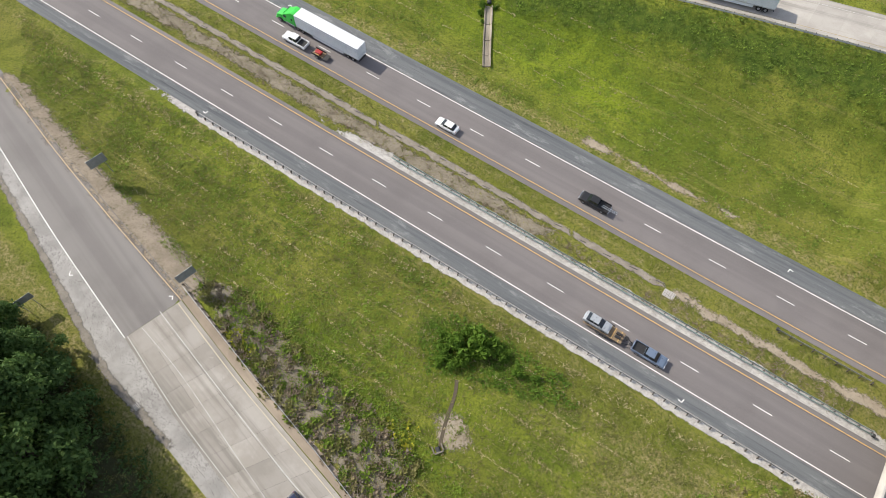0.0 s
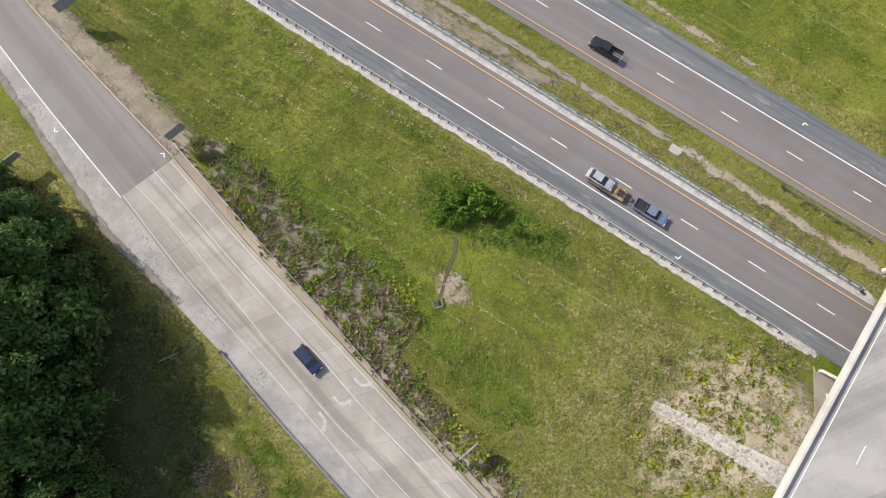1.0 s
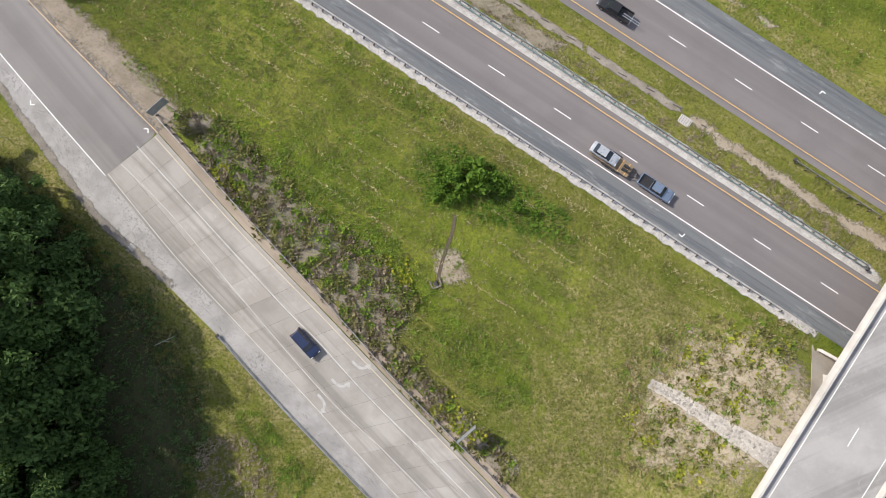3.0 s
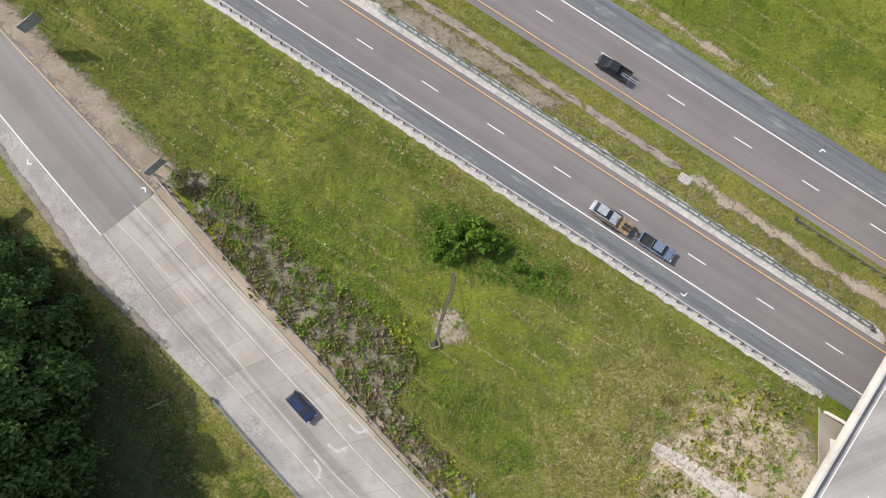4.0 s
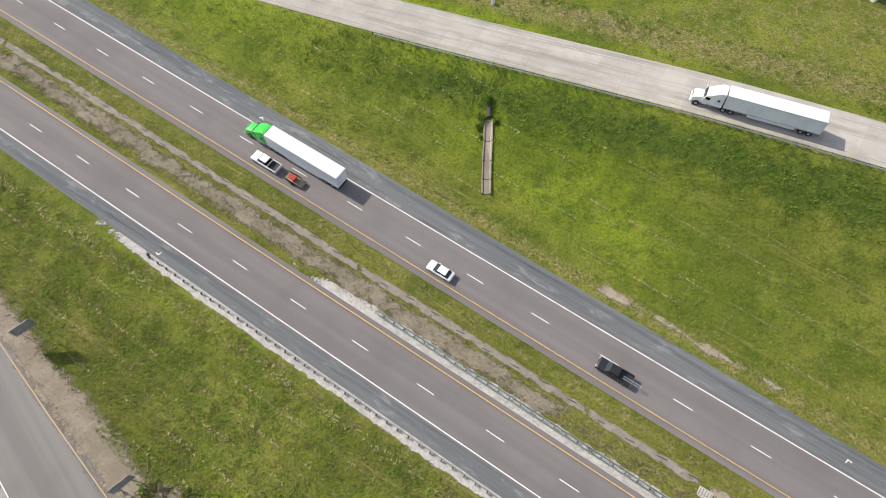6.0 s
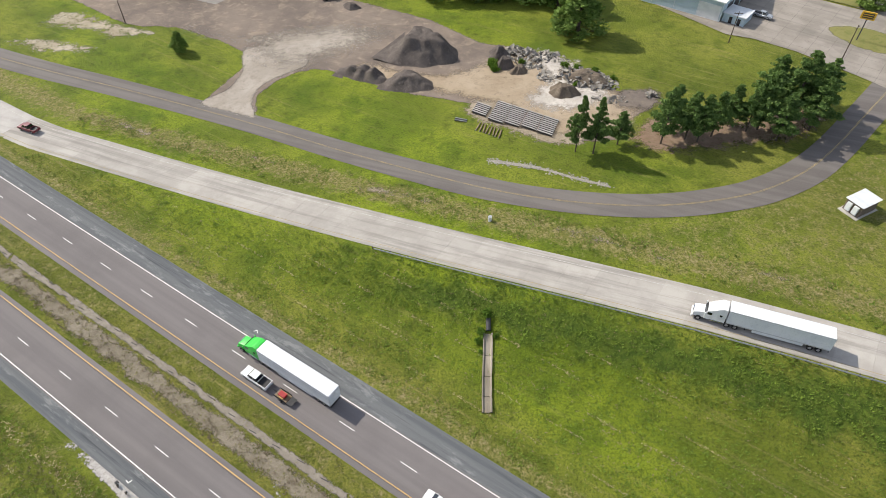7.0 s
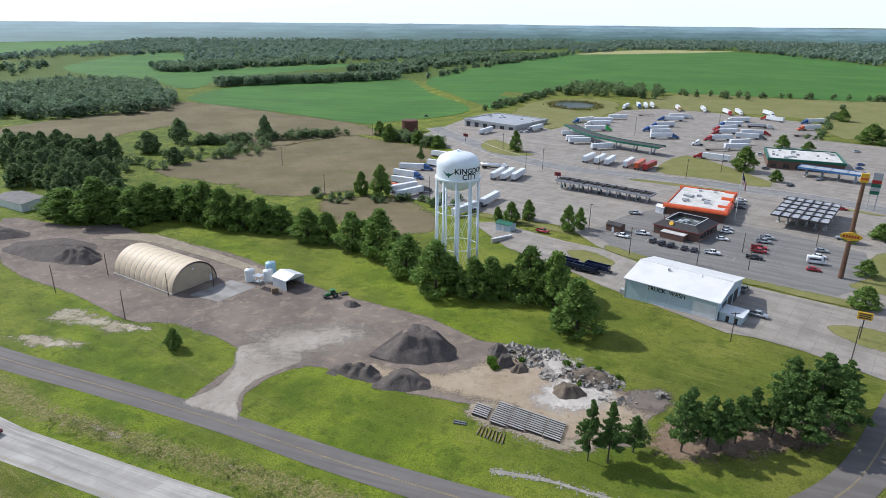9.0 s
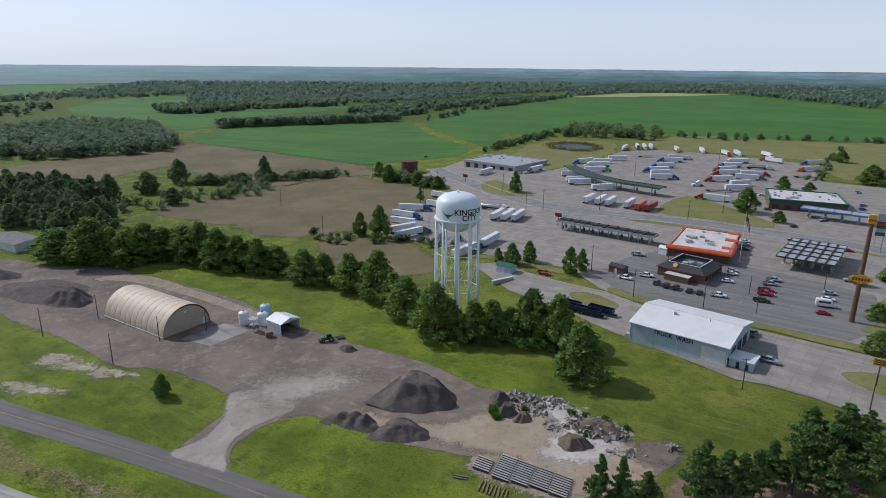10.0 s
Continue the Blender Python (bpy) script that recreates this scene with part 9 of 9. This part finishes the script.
def flag_pole(x, y, h):
    """A white pole with a large striped flag hanging in folds."""
    t = thing("flag_pole", "tall white pole flying a large striped flag", "flag")
    part("pole", tb((0, 0, -0.3), (0, 0, h), 0.16, 0.09, 10), M_STEELW, t)
    part("finial", tb((0, 0, h), (0, 0, h + 0.3), 0.16, 0.05, 8), M_YSIGN, t)
    def fold(u, v):
        return (0.12 + u * 0.34, 0.45 * math.sin(u * 2.6) * (0.4 + 0.12 * u), h - 0.3 - v * 0.8 - u * 0.80)
    red, white = COATS["red"], M_SIGNTEXT
    for k in range(13):
        bm = bmesh.new()
        rows = [[bm.verts.new(fold(6.8 * i / 14, 4.6 * (k + j) / 13)) for i in range(15)] for j in (0, 1)]
        for i in range(14):
            bm.faces.new((rows[0][i], rows[0][i + 1], rows[1][i + 1], rows[1][i]))
        part("stripe", bm, white if k % 2 else red, t)
    bm = bmesh.new()
    rows = [[bm.verts.new(Vector(fold(2.9 * i / 8, 2.47 * j / 4)) + Vector((0, -0.03, 0))) for i in range(9)] for j in range(5)]
    for a, b in zip(rows, rows[1:]):
        for i in range(8):
            bm.faces.new((a[i], a[i + 1], b[i + 1], b[i]))
    part("canton", bm, COATS["navy"], t, "dark blue canton")
    t.matrix_basis = pose(x, y, gz(x, y), 0, 0, -35)


flag_pole(132.4, 307.5, 22.0)


def small_shed(x, y, turn, L, W, h, wall, roof, label):
    t = thing("small_shed", label, "shed")
    part("wall", prism(bmesh.new(), [(-W / 2, -0.3), (W / 2, -0.3), (W / 2, h), (0, h + 0.9), (-W / 2, h)], -L / 2, L / 2, "x"), wall, t)
    for sg in (-1, 1):
        part("roof_sheet", prism(bmesh.new(), [(sg * (W / 2 + 0.25), h - 0.05), (0, h + 0.93), (0, h + 1.02), (sg * (W / 2 + 0.25), h + 0.05)], -L / 2 - 0.2, L / 2 + 0.2, "x"), roof, t)
    part("door", bx(-0.5, 0.5, -W / 2 - 0.04, -W / 2, -0.2, 2.0), M_STEELW, t)
    t.matrix_basis = pose(x, y, gz(x, y) + 0.22, 0, 0, turn)


small_shed(31.6, 300.0, -38, 7.2, 4.6, 2.8, M_WALLB, M_DKGREEN, "small pale blue shed with a green roof")
small_shed(104.0, 319.0, -50, 4.0, 3.4, 2.8, M_STEELW, M_ROOFW, "small white storage shed beside the store")
small_shed(76.5, 293.5, -45, 6.5, 4.0, 2.6, M_BRICK, M_SHINGLE, "low brown building beside the car park")
small_shed(-203, 346, -30, 26.0, 14.0, 3.6, M_STEELW, paint("grey_shingle", (0.17, 0.16, 0.15), (0.13, 0.122, 0.115), 0.6, 0.9), "long white house with a grey roof among trees")
small_shed(-21, 375, -40, 9.0, 7.0, 3.0, M_STEELW, COATS["orange"], "small house with an orange roof among bushes")
small_shed(400, 560, 10, 10.0, 7.0, 3.0, M_DECKW, M_RUST, "brown barn in the meadow")

for k, (x, y, h, tn) in enumerate(((74.3, 265, 11, 40), (95.5, 254.3, 10, 40), (96, 405.6, 12, 35), (63.5, 407.5, 12, 35), (66.4, 297, 11, 20), (83.3, 198, 9, 0), (107.3, 184, 12, 40), (-96.4, 438.4, 12, 60), (-57.5, 369.2, 11, 60), (-7, 447, 12, 60), (1.9, 487.7, 12, 60), (-49, 535, 12, 60), (45.5, 464, 12, 35), (139, 384, 11, 35))):
    utility_pole(x, y, h, "wooden utility pole with a crossarm", 1, "utility poles", tn)
for k, (x, y, h) in enumerate(((53.8, 409, 11), (-1.8, 358, 11), (118, 268, 8), (112, 250, 8), (150, 275, 8), (95, 290, 8), (165, 400, 12), (190, 420, 12), (230, 560, 14), (150, 520, 14))):
    utility_pole(x, y, h, "tall lamp post at the edge of a lot", 0, "lamp posts", k * 70, True)


def board_sign(x, y, turn, h, m, label):
    t = thing("board_sign", label, "sign")
    part("post", tb((0, 0, -0.3), (0, 0, h), 0.15, n=8), M_BLOCK, t)
    part("board", bx(-1.8, 1.8, -0.2, 0.2, h - 0.2, h + 1.9, 0.03), m, t)
    for k in range(3):
        part("text_bar", bx(-1.4, 1.4, -0.24, -0.2, h + 0.15 + k * 0.55, h + 0.45 + k * 0.55), M_BLOCK, t)
    t.matrix_basis = pose(x, y, gz(x, y) + 0.1, 0, 0, turn)


board_sign(119.5, 199.5, -30, 6.2, M_YSIGN, "yellow board sign on a black post")
board_sign(66.0, 372.5, -35, 4.5, COATS["red"], "red board sign at the truck lot")
board_sign(22, 505, -30, 4.0, COATS["red"], "red board sign at the garage entrance")



def dump_trailer(x, y, turn):
    """An open-topped tipping body: ribbed side walls, a chassis and wheels."""
    t = thing("dump_trailer", "empty blue open-topped dump trailer parked by the street", "trailer", "dump trailers")
    blue = COATS["navy"]
    part("floor", bx(-4.4, 4.4, -1.15, 1.15, 1.0, 1.1), M_CHASSIS, t)
    for sg in (-1, 1):
        part("side_wall", bx(-4.4, 4.4, sg * 1.2 - 0.05, sg * 1.2 + 0.05, 1.0, 2.5), blue, t)
        part("top_rail", bx(-4.4, 4.4, sg * 1.22 - 0.09, sg * 1.22 + 0.09, 2.5, 2.62), blue, t)
        for k in range(6):
            part("rib", bx(-4.2 + k * 1.6, -4.05 + k * 1.6, min(sg * 1.25, sg * 1.34), max(sg * 1.25, sg * 1.34), 1.05, 2.5), blue, t)
    for e in (-4.4, 4.3):
        part("end_wall", bx(e, e + 0.1, -1.15, 1.15, 1.1, 2.55), blue, t)
    part("chassis", bx(-4.2, 5.6, -0.45, 0.45, 0.7, 1.0), M_CHASSIS, t)
    wheels(t, [(-3.2, 1.0), (-3.2, -1.0), (-2.0, 1.0), (-2.0, -1.0)], 0.5, 0.4)
    t.matrix_basis = pose(x, y, gz(x, y) + 0.2, 0, 0, turn)


for x, y, turn in ((59.0, 250.5, -38), (51.0, 253.5, -38), (49.5, 257.5, -38), (54.5, 250.0, -38)):
    dump_trailer(x, y, turn)
t = thing("loading_ramp", "low grey concrete loading wall beside the small blue shed", "wall")
part("wall", bx(-5.0, 5.0, -0.5, 0.5, -0.3, 1.3, 0.04), M_BARRIER, t)
part("coping", bx(-5.1, 5.1, -0.6, 0.6, 1.3, 1.45, 0.03), M_STEELW, t)
t.matrix_basis = pose(28.8, 287.3, gz(28.8, 287.3) + 0.1, 0, 0, 32)

# ---- parked trucks and cars ----
LORRIES = (("semi", "blue", 124, 581, -151), ("trailer", "white", 158, 599, 3), ("trailer", "white", 141, 582, 3), ("semi", "white", 132, 564, -177), ("semi", "green", 127, 539, 3), ("trailer", "white", 102, 516, 3),
           ("trailer", "white", 101, 494, 8), ("trailer", "white", 101, 485, 10), ("trailer", "white", 112, 465, 17), ("trailer", "white", 95, 428, 56), ("trailer", "white", 101, 424, 58))
LORRIES += (("trailer", "white", 106, 420, 59), ("trailer", "white", 116, 415, 57), ("trailer", "orange", 121, 410, 58), ("trailer", "red", 126, 407, 52), ("semi", "white", 216, 607, -5), ("semi", "blue", 202, 593, 172),
            ("semi", "blue", 184, 560, -169), ("semi", "blue", 172, 540, -171), ("trailer", "white", 171, 525, 10), ("semi", "blue", 168, 507, 3), ("semi", "white", 185, 672, -118))
LORRIES += (("semi", "blue", 200, 680, -100), ("semi", "white", 207, 680, -102), ("semi", "white", 214, 682, -102), ("flatbed", "grey", 190, 621, 3), ("semi", "tan", 233, 662, -101), ("semi", "white", 255, 656, -103),
            ("semi", "red", 270, 637, -95), ("semi", "white", 281, 638, -101), ("semi", "white", 305, 630, -93), ("semi", "red", 292, 597, 120), ("semi", "white", 258, 589, -177))
LORRIES += (("semi", "blue", 241, 565, -170), ("semi", "red", 229, 546, -166), ("semi", "red", 221, 528, -167), ("semi", "red", 243, 524, -12), ("semi", "red", 205, 501, -173), ("tractor", "white", 183, 482, -178),
            ("trailer", "white", 213, 484, 14), ("flatbed", "grey", 188, 463, -12), ("trailer", "white", 203, 467, 2), ("semi", "red", 173, 434, 143), ("tanker", "grey", 262, 557, -19))
LORRIES += (("semi", "grey", 232, 508, -22), ("semi", "blue", 320, 584, -170), ("semi", "orange", 298, 550, -166), ("flatbed", "grey", 278, 521, 3), ("semi", "blue", -11, 421, -18), ("semi", "blue", -15, 403, -38),
            ("trailer", "white", -17, 388, -36), ("trailer", "white", -16, 373, 29), ("semi", "grey", -10, 364, 35), ("trailer", "white", 2, 427, -42), ("semi", "blue", 6, 452, -45))
LORRIES += (("semi", "grey", 17, 329, 48), ("trailer", "white", 28, 342, 58), ("trailer", "white", 36, 393, 62), ("trailer", "white", 41.5, 390.5, 62), ("trailer", "white", 47, 388, 62), ("tanker", "grey", 36, 412, -36),
            ("trailer", "white", 39, 535, 51), ("semi", "grey", 77, 538, -131))
WORDS = {"semi": "semi truck parked in the truck lot", "trailer": "box trailer parked without a tractor", "flatbed": "flatbed trailer with a plank deck", "tractor": "road tractor parked without a trailer", "tanker": "shiny tank truck beside the lot"}
for kind, col, x, y, turn in LORRIES:
    name = "steel" if kind in ("flatbed", "tanker") else col
    drive(kind, col, x, y, turn, ("white-trailered " + col + " " if kind == "semi" else name + " ") + WORDS[kind], "parked trucks", 0.16)
AUTOS = (("suv", "grey", 87.5, 279, 55), ("suv", "dark", 90, 275.5, 55), ("suv", "dark", 92.8, 273.4, 55), ("car", "dark", 96.8, 270.4, 55), ("car", "dark", 99.8, 268.4, 55), ("pickup", "white", 105.5, 265.5, -25), ("car", "white", 116, 281.5, -22),
         ("car", "white", 121.6, 290.6, -22), ("car", "silver", 123.6, 294.6, -22), ("pickup", "white", 86, 287.5, -22), ("pickup", "silver", 91.3, 316, -20), ("car", "silver", 147, 334, -20), ("car", "white", 149.5, 339, -20), ("car", "dark", 143, 326, -20))
AUTOS += (("pickup", "silver", 134.6, 283, -20), ("pickup", "silver", 131, 278.4, -20), ("pickup", "red", 126, 271.6, -25), ("pickup", "red", 123.8, 267.4, -25), ("pickup", "black", 119, 260.6, -25), ("car", "silver", 148.4, 268.6, -22), ("car", "white", 144, 262.4, -22),
          ("van", "white", 139.5, 256.4, -22), ("car", "red", 134.6, 249.4, -22), ("pickup", "silver", 97.8, 213.2, -38), ("pickup", "grey", 102, 231.5, 50), ("pickup", "silver", 165.4, 283, 150), ("pickup", "red", 46.5, 294, -40))
AUTOS += (("car", "white", 211.6, 450, 0), ("car", "grey", 195, 409, 0), ("car", "blue", 251.8, 411, 10), ("car", "blue", 259, 421, 10), ("car", "silver", 282, 462, 10), ("pickup", "silver", 212, 383, 20), ("car", "dark", 189, 369, 20),
          ("pickup", "dark", 173.6, 341, 20), ("car", "red", 190, 325, -25), ("car", "dark", 182, 329, -25), ("car", "dark", -9.6, 640, 10), ("car", "white", 70, 530, 20), ("car", "silver", 66, 532, 20), ("pickup", "white", 77, 285, -40))
KW = {"car": "sedan", "suv": "wagon", "pickup": "pickup", "van": "camper van"}
for kind, col, x, y, turn in AUTOS:
    drive(kind, col, x, y, turn, col + " " + KW[kind] + " parked on the lot", "parked cars", 0.2)
M_LOTLINE = M_WORNW
t = tagged(new("parking_lines"), "worn white parking lines on the car park", "markings", kind="structure")
first = None
for k in range(12):
    for x, y in ((86 + k * 2.3, 281 - k * 1.9), (118 + k * 1.9, 256 + k * 2.5)):
        m = pose(x, y, gz(x, y) + 0.19, 0, 0, 55 if x < 114 and k < 12 and y < 282 and x - 86 == k * 2.3 else -25)
        if first is None:
            first = part("parking_line", bx(-2.6, 2.6, -0.06, 0.06, 0, 0.01), M_LOTLINE, t)
            first.matrix_basis = m
        else:
            again(first, m)

# ---- the distance beyond the woods: glowing wooded ridges with painted haze, one behind the other ----
def ridge(r, top, rough, tone, seed):
    """A far ridge with an uneven treeline; haze painted in, glowing, paler towards the sun's side."""
    n = Nodes("hazed_ridge_glow")
    z = n.t.nodes.new("ShaderNodeSeparateXYZ")
    n.t.links.new(n.co, z.inputs[0])
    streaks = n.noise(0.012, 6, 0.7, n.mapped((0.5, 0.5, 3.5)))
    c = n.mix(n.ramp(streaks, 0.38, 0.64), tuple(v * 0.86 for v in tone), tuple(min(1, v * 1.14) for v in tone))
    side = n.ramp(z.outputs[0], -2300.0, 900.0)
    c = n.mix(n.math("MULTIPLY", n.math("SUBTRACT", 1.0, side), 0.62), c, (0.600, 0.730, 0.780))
    # no lamp: the hazed colour glows by emission
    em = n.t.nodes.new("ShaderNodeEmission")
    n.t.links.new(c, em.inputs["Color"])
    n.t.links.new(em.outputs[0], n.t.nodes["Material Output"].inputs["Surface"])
    k, verts, faces = 1400, [], []
    for i in range(k):
        a = 2 * math.pi * i / k
        x, y = r * math.cos(a), r * math.sin(a)
        h = top + rough * (noise.noise(Vector((x * 0.004, y * 0.004, seed))) + 0.55 * noise.noise(Vector((x * 0.02, y * 0.02, seed))) + 0.35 * noise.noise(Vector((x * 0.08, y * 0.08, seed))))
        verts += [(x, y, -40), (x, y, h)]
        j = (i + 1) % k
        faces.append((2 * i, 2 * j, 2 * j + 1, 2 * i + 1))
    tagged(new("backdrop", mesh_of("backdrop", verts, faces, n.m)), "glowing backdrop of a wooded ridge, blue haze painted in", "horizon", kind="structure")


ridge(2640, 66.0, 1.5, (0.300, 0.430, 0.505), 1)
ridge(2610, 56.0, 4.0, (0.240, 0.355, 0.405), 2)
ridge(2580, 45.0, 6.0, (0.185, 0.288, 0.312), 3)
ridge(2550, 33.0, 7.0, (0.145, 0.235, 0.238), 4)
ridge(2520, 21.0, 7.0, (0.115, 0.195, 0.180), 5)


# ---- slabs of the two ramps ----
slab_road(ramp_south, C_EAST, C_WEST, (0.0, 0.36, 0.70, 1.0), 24, M_SLAB, 0.07)
slab_road(ramp_north, N_S[9:36], N_N[9:36], (0.0, 0.5, 1.0), 46, M_SLABN, 0.07)
